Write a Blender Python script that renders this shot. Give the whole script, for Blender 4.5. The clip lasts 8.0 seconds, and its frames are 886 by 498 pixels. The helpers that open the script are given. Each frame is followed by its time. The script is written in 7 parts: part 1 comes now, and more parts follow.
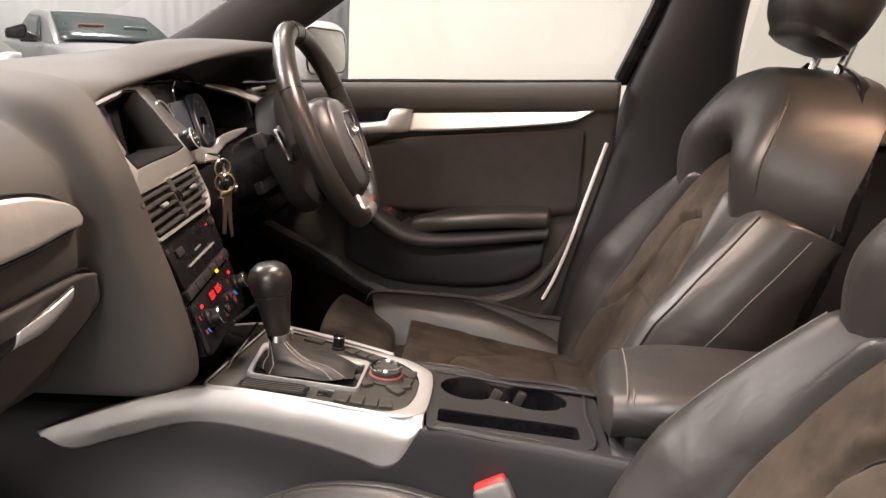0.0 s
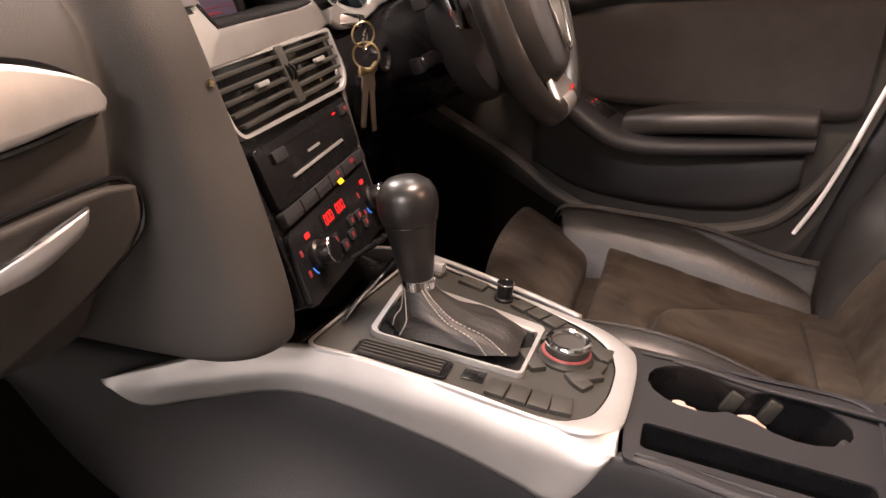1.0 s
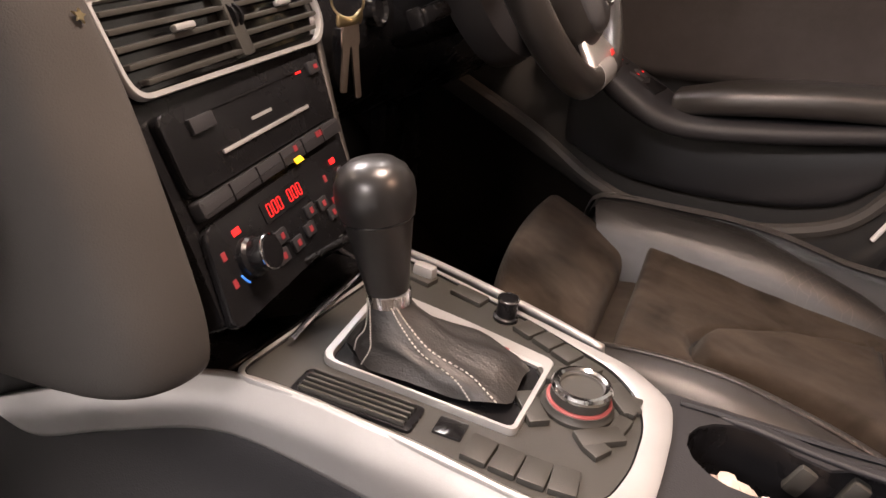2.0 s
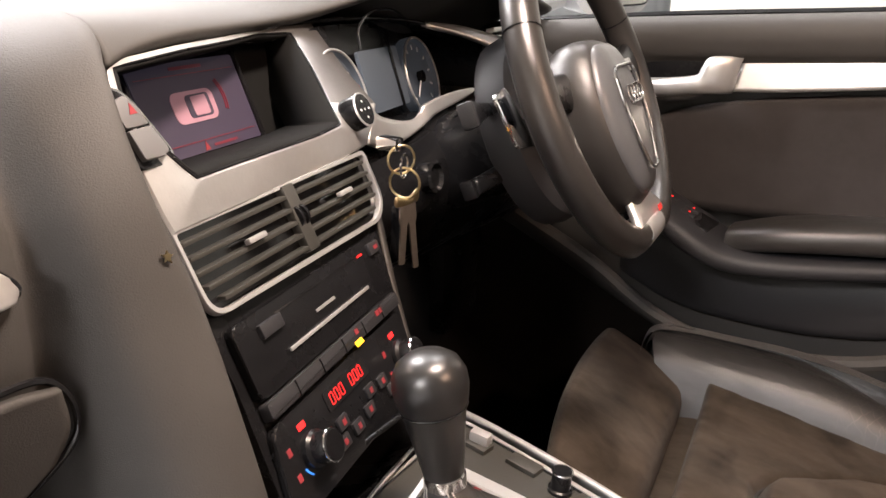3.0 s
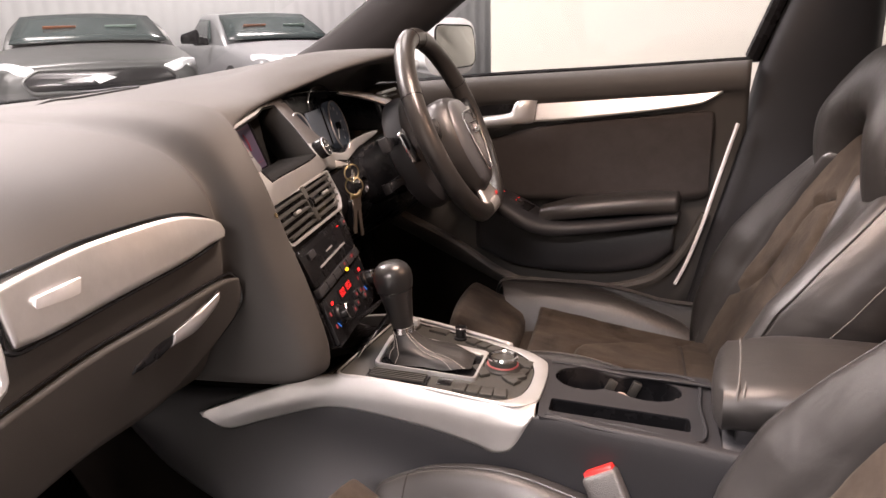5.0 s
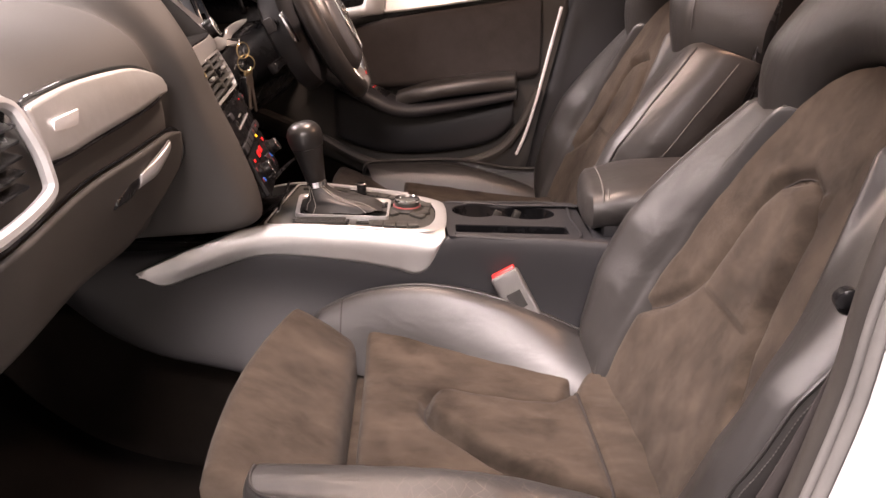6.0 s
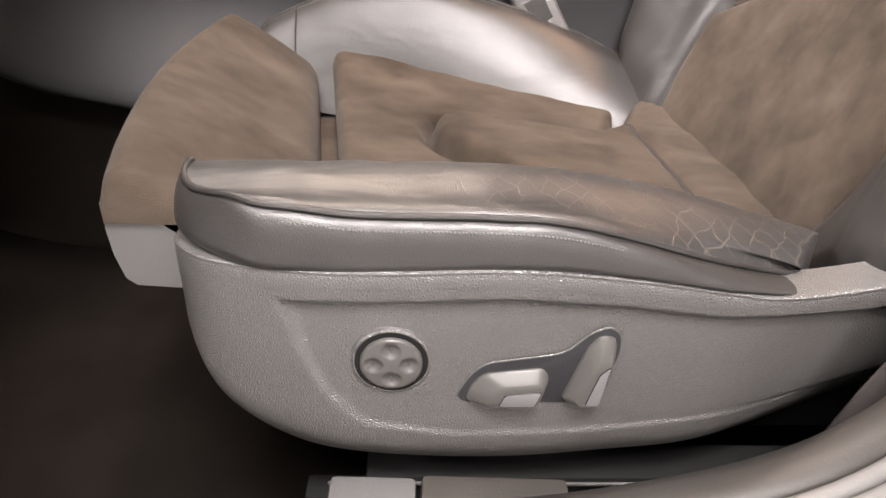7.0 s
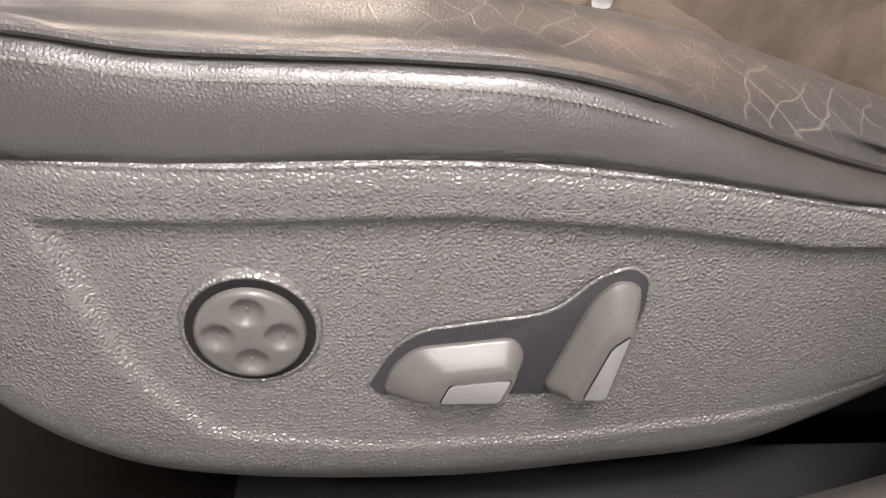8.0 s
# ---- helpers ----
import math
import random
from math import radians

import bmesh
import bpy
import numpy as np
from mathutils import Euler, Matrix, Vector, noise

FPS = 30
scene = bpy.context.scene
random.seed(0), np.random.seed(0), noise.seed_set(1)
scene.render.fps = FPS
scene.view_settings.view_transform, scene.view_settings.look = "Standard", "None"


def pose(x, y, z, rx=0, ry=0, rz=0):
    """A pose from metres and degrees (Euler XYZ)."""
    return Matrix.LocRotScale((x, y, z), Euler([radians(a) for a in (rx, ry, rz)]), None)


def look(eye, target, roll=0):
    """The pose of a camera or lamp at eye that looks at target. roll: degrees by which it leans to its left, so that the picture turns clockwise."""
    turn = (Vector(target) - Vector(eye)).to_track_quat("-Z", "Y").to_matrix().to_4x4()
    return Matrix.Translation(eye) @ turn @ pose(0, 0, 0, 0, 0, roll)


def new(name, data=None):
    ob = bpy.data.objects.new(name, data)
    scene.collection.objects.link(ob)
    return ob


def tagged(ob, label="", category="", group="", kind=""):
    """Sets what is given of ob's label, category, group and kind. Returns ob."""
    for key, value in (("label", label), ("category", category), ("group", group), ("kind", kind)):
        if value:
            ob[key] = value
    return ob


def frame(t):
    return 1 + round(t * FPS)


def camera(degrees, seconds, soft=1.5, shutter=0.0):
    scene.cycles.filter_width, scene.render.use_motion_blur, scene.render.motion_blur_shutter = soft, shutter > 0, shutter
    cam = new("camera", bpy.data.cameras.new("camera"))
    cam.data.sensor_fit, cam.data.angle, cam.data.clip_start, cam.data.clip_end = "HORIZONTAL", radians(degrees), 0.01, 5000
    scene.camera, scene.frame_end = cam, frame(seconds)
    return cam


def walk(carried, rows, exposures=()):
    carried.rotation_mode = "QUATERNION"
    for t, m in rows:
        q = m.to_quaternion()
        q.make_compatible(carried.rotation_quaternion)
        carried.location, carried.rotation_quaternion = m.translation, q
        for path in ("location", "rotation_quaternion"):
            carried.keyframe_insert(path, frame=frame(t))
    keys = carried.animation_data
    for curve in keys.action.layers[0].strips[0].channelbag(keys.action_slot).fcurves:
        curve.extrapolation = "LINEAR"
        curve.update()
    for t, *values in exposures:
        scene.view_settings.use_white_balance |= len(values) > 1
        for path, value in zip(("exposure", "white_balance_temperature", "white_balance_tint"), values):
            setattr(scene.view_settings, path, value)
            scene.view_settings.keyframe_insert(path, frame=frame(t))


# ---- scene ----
cam = camera(60.1, 8.0)
PATH = [
    (0, (0.331, -0.824, 0.996), (0.012, 1.089, 0.509), 3.2),
    (0.5, (0.312, -0.69, 0.973), (-0.338, 1.079, 0.303), 3.0),
    (1, (0.258, -0.523, 0.941), (-0.499, 1.15, 0.15), 2.8),
    (1.2, (0.241, -0.467, 0.923), (-0.522, 1.18, 0.083), 3.2),
    (2.3, (0.23, -0.363, 0.899), (-0.665, 1.217, 0.062), 2.9),
    (2.5, (0.233, -0.362, 0.918), (-0.722, 1.217, 0.148), 1.8),
    (3, (0.234, -0.368, 0.973), (-0.796, 1.217, 0.318), 1.1),
    (3.5, (0.256, -0.412, 1.022), (-0.799, 1.191, 0.46), 0.3),
    (4, (0.308, -0.515, 1.058), (-0.725, 1.109, 0.514), 0.2),
    (4.5, (0.369, -0.673, 1.048), (-0.54, 1.021, 0.496), 0.5),
    (4.7, (0.395, -0.744, 1.04), (-0.449, 0.986, 0.497), -0.3),
    (5.8, (0.321, -1.045, 1.005), (0.071, 0.828, 0.349), -1.9),
    (6, (0.288, -1.059, 0.966), (0.103, 0.799, 0.248), -1.7),
    (6.5, (0.206, -1.008, 0.835), (0.156, 0.78, -0.06), -0.0),
    (7, (0.186, -0.886, 0.718), (0.223, 0.823, -0.319), 1.2),
    (7.5, (0.197, -0.789, 0.637), (0.297, 0.888, -0.447), 1.8),
    (8, (0.205, -0.749, 0.607), (0.375, 0.901, -0.51), 3.5),
]
UNIT = 1.09  # metres to one unit of the plan
walk(cam, [(t, look(Vector(eye) * UNIT, Vector(target) * UNIT, roll)) for t, eye, target, roll in PATH], [(0.0, 0.05, 6750, 11), (0.5, 0.16, 6900, 15), (1.0, 0.08, 7050, 18), (2.3, 0.28, 6650, 13), (3.0, 0.46, 6400, 9), (3.5, 0.28, 6550, 10), (4.0, 0.16, 6750, 11), (4.5, 0.1, 6650, 13), (5.8, 0.05, 7000, 22), (6.2, 0.1, 7000, 22), (6.6, 0.22, 6650, 14), (7.0, 0.32, 6600, 11), (8.0, 0.46, 6600, 10)])

# ---- world and light ----
world = bpy.data.worlds.new("world")
scene.world = world
world.use_nodes = True
world.node_tree.nodes["Background"].inputs[0].default_value = (0.9, 0.95, 1.0, 1)
world.node_tree.nodes["Background"].inputs[1].default_value = 0.05


def area(name, m, sx, sy, watts, colour):
    data = bpy.data.lights.new(name, "AREA")
    data.shape, data.size, data.size_y, data.energy, data.color = "RECTANGLE", sx * UNIT, sy * UNIT, watts, colour
    ob = new(name, data)
    m.translation *= UNIT
    ob.matrix_world = m
    return ob


# ceiling light panels of the showroom, looking down
LAMPS = [(-3.4, 1.4, 500), (-4.6, -0.9, 760), (0.2, -6.2, 560), (0.1, -3.0, 150), (0.6, -2.0, 390), (3.2, 2.2, 22), (-0.7, 2.2, 130), (-6.6, 4.6, 320), (-5.4, 8.6, 340)]
for lx, ly, watts in LAMPS:
    area("ceiling_lamp", pose(lx, ly, 3.93), 1.6, 0.7, watts, (1.0, 0.93, 0.92))
# warm courtesy lamps in the car roof
COURTESY = [(0.10, 0.03, 1.345), (0.80, 0.03, 1.385)]
for (lx, ly, lz), watts, tint in zip(COURTESY, (10.5, 6.0), ((1.0, 0.80, 0.67), (1.0, 0.62, 0.42))):
    area("courtesy_lamp", pose(lx, ly, lz), 0.09, 0.14, watts, tint)


# ---- materials ----
def mat(name, colour, rough=0.5, metal=0.0, second=None, scale=20.0, bump=0.0, bump_scale=300.0, spec=0.5, mix=0.5, sheen=0.0, stretch=None, fine=None, kind="noise"):
    """Principled surface with a broad mottling between two colours and a fine relief."""
    m = bpy.data.materials.new(name)
    m.use_nodes = True
    nt = m.node_tree
    b = nt.nodes["Principled BSDF"]
    b.inputs["Roughness"].default_value = rough
    b.inputs["Metallic"].default_value = metal
    b.inputs["Specular IOR Level"].default_value = spec
    b.inputs["Sheen Weight"].default_value = sheen
    b.inputs["Base Color"].default_value = (*colour, 1)
    co = nt.nodes.new("ShaderNodeTexCoord")
    src = co.outputs["Object"]
    if stretch:
        mp = nt.nodes.new("ShaderNodeMapping")
        mp.inputs["Scale"].default_value = stretch
        nt.links.new(src, mp.inputs["Vector"])
        src = mp.outputs["Vector"]
    if second:
        n = nt.nodes.new("ShaderNodeTexNoise")
        n.inputs["Scale"].default_value = scale
        n.inputs["Detail"].default_value = 6
        n.inputs["Roughness"].default_value = 0.65
        nt.links.new(src, n.inputs["Vector"])
        r = nt.nodes.new("ShaderNodeValToRGB")
        r.color_ramp.elements[0].position, r.color_ramp.elements[1].position = 0.5 - mix / 2, 0.5 + mix / 2
        r.color_ramp.elements[0].color, r.color_ramp.elements[1].color = (*colour, 1), (*second, 1)
        nt.links.new(n.outputs["Fac"], r.inputs["Fac"])
        nt.links.new(r.outputs["Color"], b.inputs["Base Color"])
        mr = nt.nodes.new("ShaderNodeMapRange")
        mr.inputs["To Min"].default_value, mr.inputs["To Max"].default_value = max(rough - 0.07, 0.02), min(rough + 0.07, 1)
        nt.links.new(n.outputs["Fac"], mr.inputs["Value"])
        nt.links.new(mr.outputs["Result"], b.inputs["Roughness"])
    if bump:
        if kind == "cells":
            t = nt.nodes.new("ShaderNodeTexVoronoi")
            t.feature = "DISTANCE_TO_EDGE"
            t.inputs["Scale"].default_value = bump_scale
            out = t.outputs["Distance"]
        else:
            t = nt.nodes.new("ShaderNodeTexNoise")
            t.inputs["Scale"].default_value = bump_scale
            t.inputs["Detail"].default_value = 3
            out = t.outputs["Fac"]
        nt.links.new(src, t.inputs["Vector"])
        bp = nt.nodes.new("ShaderNodeBump")
        bp.inputs["Strength"].default_value = bump
        bp.inputs["Distance"].default_value = 0.001
        nt.links.new(out, bp.inputs["Height"])
        nt.links.new(bp.outputs["Normal"], b.inputs["Normal"])
    return m


def glow(name, colour, strength):
    m = mat(name, colour, 0.4)
    b = m.node_tree.nodes["Principled BSDF"]
    b.inputs["Emission Color"].default_value = (*colour, 1)
    b.inputs["Emission Strength"].default_value = strength
    return m


def pane_mat(name, tint, gloss):
    m = bpy.data.materials.new(name)
    m.use_nodes = True
    nt = m.node_tree
    nt.nodes.clear()
    o = nt.nodes.new("ShaderNodeOutputMaterial")
    a, g, x = nt.nodes.new("ShaderNodeBsdfTransparent"), nt.nodes.new("ShaderNodeBsdfGlossy"), nt.nodes.new("ShaderNodeMixShader")
    a.inputs["Color"].default_value = (*tint, 1)
    g.inputs["Roughness"].default_value = 0.02
    x.inputs["Fac"].default_value = gloss
    nt.links.new(a.outputs[0], x.inputs[1])
    nt.links.new(g.outputs[0], x.inputs[2])
    nt.links.new(x.outputs[0], o.inputs[0])
    return m


M_DASH = mat("soft_touch_dash", (0.041, 0.0385, 0.036), 0.66, second=(0.053, 0.0495, 0.046), scale=6, bump=0.35, bump_scale=900, spec=0.35)
M_PLASTIC = mat("grained_plastic", (0.016, 0.016, 0.0178), 0.54, second=(0.020, 0.020, 0.0225), scale=8, bump=0.2, bump_scale=420, kind="cells", spec=0.36)
M_MATTE = mat("matt_black_lining", (0.005, 0.005, 0.005), 0.8, second=(0.008, 0.008, 0.008), scale=15, bump=0.2, bump_scale=700, spec=0.15)
M_PLASTIC_GREY = mat("grey_grained_plastic", (0.066, 0.0636, 0.062), 0.36, second=(0.080, 0.0775, 0.0755), scale=9, bump=0.85, spec=0.95, bump_scale=540, kind="cells")
M_BLACK = mat("black_plastic", (0.006, 0.006, 0.0068), 0.27, second=(0.009, 0.009, 0.010), scale=15, bump=0.1, bump_scale=700, spec=0.24)
M_GLOSS = mat("gloss_black", (0.008, 0.008, 0.009), 0.12, second=(0.012, 0.012, 0.013), scale=30)
M_SILVER = mat("brushed_aluminium", (0.66, 0.65, 0.64), 0.36, 0.85, second=(0.74, 0.73, 0.72), scale=60, bump=0.12, bump_scale=400, stretch=(0.15, 1, 1))
M_TRIM = mat("satin_silver_plastic", (0.52, 0.52, 0.52), 0.38, 0.7, second=(0.58, 0.58, 0.58), scale=25, bump=0.05, bump_scale=900)
M_CHROME = mat("chrome", (0.82, 0.82, 0.83), 0.12, 1.0, second=(0.75, 0.75, 0.76), scale=40)
M_LEATHER = mat("black_leather", (0.020, 0.0188, 0.0182), 0.37, second=(0.029, 0.0272, 0.0262), scale=14, bump=0.22, bump_scale=700, kind="cells", spec=0.60)
M_BOOT = mat("soft_boot_leather", (0.014, 0.0132, 0.0128), 0.5, second=(0.022, 0.0205, 0.0198), scale=25, bump=0.3, bump_scale=400, kind="cells", spec=0.6)
M_RIM = mat("polished_rim_leather", (0.019, 0.0175, 0.0165), 0.31, second=(0.028, 0.0255, 0.024), scale=22, bump=0.18, bump_scale=700, kind="cells", spec=0.6)
M_PILLAR = mat("dark_pillar_cloth", (0.022, 0.0205, 0.0205), 0.85, second=(0.028, 0.026, 0.026), scale=20, bump=0.3, bump_scale=1200, spec=0.2)
M_KNOB = mat("satin_knob_leather", (0.012, 0.0115, 0.0115), 0.33, second=(0.015, 0.0145, 0.0145), scale=14, spec=0.7)
M_TAUPE = mat("taupe_trim_plastic", (0.030, 0.0265, 0.0235), 0.55, second=(0.038, 0.034, 0.030), scale=10, bump=0.2, bump_scale=600)
M_LEVER = mat("satin_grey_plastic", (0.055, 0.053, 0.050), 0.36, second=(0.066, 0.063, 0.060), scale=14, bump=0.08, bump_scale=900)
M_PANELGREY = mat("warm_grey_soft_plastic", (0.02852, 0.0279, 0.0248), 0.5, second=(0.03596, 0.03472, 0.031), scale=16, bump=0.15, bump_scale=900)
M_BASE = mat("pale_grey_moulding", (0.075, 0.074, 0.074), 0.45, second=(0.09, 0.088, 0.088), scale=12, bump=0.2, bump_scale=500)
M_COLLAR = mat("dull_red_collar", (0.32, 0.075, 0.075), 0.35, second=(0.28, 0.07, 0.07), scale=30)
M_LEVERFACE = mat("pale_grey_plastic", (0.11, 0.11, 0.113), 0.45, second=(0.125, 0.125, 0.128), scale=14, bump=0.06, bump_scale=900)
M_CREASED = mat("creased_black_leather", (0.017, 0.0163, 0.0162), 0.42, second=(0.025, 0.0238, 0.0235), scale=9, bump=0.2, bump_scale=800, kind="cells", spec=0.68)


def wear_cracks(m, start, end, pale):
    """Pale crossing creases worn into leather between two places along the car."""
    nt = m.node_tree
    b = nt.nodes["Principled BSDF"]
    co = nt.nodes.new("ShaderNodeTexCoord")
    warp = nt.nodes.new("ShaderNodeTexNoise")
    warp.inputs["Scale"].default_value = 30
    add = nt.nodes.new("ShaderNodeMixRGB")
    add.inputs["Fac"].default_value = 0.02
    nt.links.new(co.outputs["Object"], warp.inputs["Vector"])
    nt.links.new(co.outputs["Object"], add.inputs["Color1"])
    nt.links.new(warp.outputs["Color"], add.inputs["Color2"])
    lines = []
    for turn in (0.62, -0.75):
        mp = nt.nodes.new("ShaderNodeMapping")
        mp.inputs["Rotation"].default_value = (0, 0, turn)
        nt.links.new(add.outputs["Color"], mp.inputs["Vector"])
        wave = nt.nodes.new("ShaderNodeTexWave")
        wave.inputs["Scale"].default_value = 27
        wave.inputs["Distortion"].default_value = 3.2
        wave.inputs["Detail"].default_value = 2.0
        wave.inputs["Detail Scale"].default_value = 1.6
        nt.links.new(mp.outputs["Vector"], wave.inputs["Vector"])
        fine = nt.nodes.new("ShaderNodeMapRange")
        fine.inputs["From Min"].default_value, fine.inputs["From Max"].default_value = 0.978, 0.999
        nt.links.new(wave.outputs["Fac"], fine.inputs["Value"])
        lines.append(fine)
    thin = nt.nodes.new("ShaderNodeMath")
    thin.operation = "MAXIMUM"
    nt.links.new(lines[0].outputs["Result"], thin.inputs[0])
    nt.links.new(lines[1].outputs["Result"], thin.inputs[1])
    sep = nt.nodes.new("ShaderNodeSeparateXYZ")
    nt.links.new(co.outputs["Object"], sep.inputs[0])
    zone = nt.nodes.new("ShaderNodeMapRange")
    zone.inputs["From Min"].default_value, zone.inputs["From Max"].default_value = start, end
    nt.links.new(sep.outputs["X"], zone.inputs["Value"])
    patch = nt.nodes.new("ShaderNodeTexNoise")
    patch.inputs["Scale"].default_value = 22
    nt.links.new(co.outputs["Object"], patch.inputs["Vector"])
    pr = nt.nodes.new("ShaderNodeMapRange")
    pr.inputs["From Min"].default_value, pr.inputs["From Max"].default_value = 0.36, 0.55
    nt.links.new(patch.outputs["Fac"], pr.inputs["Value"])
    geo, up, top = nt.nodes.new("ShaderNodeNewGeometry"), nt.nodes.new("ShaderNodeSeparateXYZ"), nt.nodes.new("ShaderNodeMapRange")
    nt.links.new(geo.outputs["Normal"], up.inputs[0])
    nt.links.new(up.outputs["Z"], top.inputs["Value"])
    top.inputs["From Min"].default_value, top.inputs["From Max"].default_value = 0.35, 0.6
    worn = nt.nodes.new("ShaderNodeMath")
    worn.operation = "MULTIPLY"
    nt.links.new(zone.outputs["Result"], worn.inputs[0])
    nt.links.new(top.outputs["Result"], worn.inputs[1])
    m1, m2 = nt.nodes.new("ShaderNodeMath"), nt.nodes.new("ShaderNodeMath")
    m1.operation = m2.operation = "MULTIPLY"
    nt.links.new(thin.outputs[0], m1.inputs[0])
    nt.links.new(worn.outputs[0], m1.inputs[1])
    nt.links.new(m1.outputs[0], m2.inputs[0])
    nt.links.new(pr.outputs["Result"], m2.inputs[1])
    mix = nt.nodes.new("ShaderNodeMixRGB")
    old = b.inputs["Base Color"].links[0].from_socket
    nt.links.new(m2.outputs[0], mix.inputs["Fac"])
    nt.links.new(old, mix.inputs["Color1"])
    mix.inputs["Color2"].default_value = (*pale, 1)
    nt.links.new(mix.outputs["Color"], b.inputs["Base Color"])
    bump = nt.nodes.new("ShaderNodeBump")
    bump.invert = True
    bump.inputs["Strength"].default_value = 0.16
    bump.inputs["Distance"].default_value = 0.0012
    first = b.inputs["Normal"].links[0].from_socket
    nt.links.new(first, bump.inputs["Normal"])
    nt.links.new(m2.outputs[0], bump.inputs["Height"])
    nt.links.new(bump.outputs["Normal"], b.inputs["Normal"])


wear_cracks(M_CREASED, 0.14, 0.30, (0.060, 0.053, 0.047))


def soft_folds(m, scale, stretch, depth):
    """Shallow uneven folds, as in leather that has been sat on for years."""
    nt = m.node_tree
    b = nt.nodes["Principled BSDF"]
    co, mp = nt.nodes.new("ShaderNodeTexCoord"), nt.nodes.new("ShaderNodeMapping")
    mp.inputs["Rotation"].default_value = (0.3, 0.2, 0.6)
    mp.inputs["Scale"].default_value = stretch
    nt.links.new(co.outputs["Object"], mp.inputs["Vector"])
    n = nt.nodes.new("ShaderNodeTexNoise")
    n.inputs["Scale"].default_value = scale
    n.inputs["Detail"].default_value = 3
    n.inputs["Distortion"].default_value = 0.6
    nt.links.new(mp.outputs["Vector"], n.inputs["Vector"])
    bump = nt.nodes.new("ShaderNodeBump")
    bump.inputs["Strength"].default_value = 0.5
    bump.inputs["Distance"].default_value = depth
    nt.links.new(b.inputs["Normal"].links[0].from_socket, bump.inputs["Normal"])
    nt.links.new(n.outputs["Fac"], bump.inputs["Height"])
    nt.links.new(bump.outputs["Normal"], b.inputs["Normal"])


soft_folds(M_LEATHER, 14, (0.6, 1.4, 1.0), 0.0045)
soft_folds(M_CREASED, 16, (0.5, 1.6, 1.0), 0.008)
soft_folds(M_BOOT, 45, (0.6, 1.5, 1.0), 0.004)
M_THREAD = mat("pale_thread", (0.34, 0.33, 0.30), 0.8, second=(0.42, 0.40, 0.37), scale=90)
M_SUEDE = mat("brown_suede", (0.024, 0.0180, 0.0134), 0.95, second=(0.062, 0.0482, 0.0370), scale=17, bump=0.5, bump_scale=1500, spec=0.12, sheen=0.04, mix=0.40, stretch=(0.6, 1.2, 1.0))


def stains(m, scale, low, high, dark):
    """Worn and soiled patches with a soft edge of their own."""
    nt = m.node_tree
    b = nt.nodes["Principled BSDF"]
    co, n, r, x = nt.nodes.new("ShaderNodeTexCoord"), nt.nodes.new("ShaderNodeTexNoise"), nt.nodes.new("ShaderNodeMapRange"), nt.nodes.new("ShaderNodeMixRGB")
    n.inputs["Scale"].default_value, n.inputs["Detail"].default_value, n.inputs["Distortion"].default_value = scale, 5, 0.8
    nt.links.new(co.outputs["Object"], n.inputs["Vector"])
    r.inputs["From Min"].default_value, r.inputs["From Max"].default_value = low, high
    nt.links.new(n.outputs["Fac"], r.inputs["Value"])
    x.blend_type = "MULTIPLY"
    x.inputs["Color2"].default_value = (*dark, 1)
    nt.links.new(r.outputs["Result"], x.inputs["Fac"])
    nt.links.new(b.inputs["Base Color"].links[0].from_socket, x.inputs["Color1"])
    nt.links.new(x.outputs["Color"], b.inputs["Base Color"])


stains(M_SUEDE, 9, 0.51, 0.72, (0.42, 0.40, 0.39))
M_SEAM = mat("dark_seam_cord", (0.010, 0.0075, 0.006), 0.8, second=(0.016, 0.012, 0.010), scale=60)
M_CARPET = mat("dark_carpet", (0.0040, 0.0032, 0.0028), 0.98, second=(0.011, 0.0088, 0.0073), scale=14, bump=1.0, bump_scale=1400, spec=0.05, mix=0.6)
M_CLOTH = mat("dark_door_cloth", (0.028, 0.0243, 0.0236), 0.9, second=(0.039, 0.0345, 0.0335), scale=30, bump=0.5, bump_scale=1600, spec=0.2)
M_STITCH = mat("grey_thread", (0.085, 0.082, 0.078), 0.8, second=(0.12, 0.115, 0.11), scale=90)
M_RED = mat("red_button_plastic", (0.70, 0.035, 0.03), 0.35, second=(0.62, 0.03, 0.03), scale=30)
M_WHITE = mat("white_car_paint", (0.78, 0.78, 0.79), 0.22, second=(0.74, 0.74, 0.75), scale=5)
M_SEAL = mat("grey_rubber_seal", (0.10, 0.098, 0.095), 0.6, second=(0.13, 0.125, 0.12), scale=30, bump=0.3, bump_scale=500)
M_BRASS = mat("worn_brass", (0.62, 0.50, 0.28), 0.3, 1.0, second=(0.5, 0.4, 0.24), scale=60)
M_STEEL = mat("worn_key_steel", (0.50, 0.45, 0.40), 0.32, 1.0, second=(0.36, 0.30, 0.25), scale=70)
M_LINER = mat("headliner_cloth", (0.45, 0.43, 0.40), 0.95, second=(0.5, 0.48, 0.45), scale=40, bump=0.3, bump_scale=900)
M_GLASS = pane_mat("car_glass", (0.93, 0.95, 0.94), 0.07)
M_SCREEN = mat("screen_glass", (0.016, 0.012, 0.022), 0.12, second=(0.02, 0.016, 0.026), scale=10)
M_REDLIGHT = glow("red_backlight", (0.9, 0.02, 0.02), 1.1)
M_REDDIM = glow("dim_red_backlight", (0.22, 0.025, 0.03), 0.14)
M_PINK = glow("screen_pink", (0.33, 0.18, 0.225), 0.18)
M_PURPLE = glow("screen_purple", (0.040, 0.032, 0.052), 0.20)
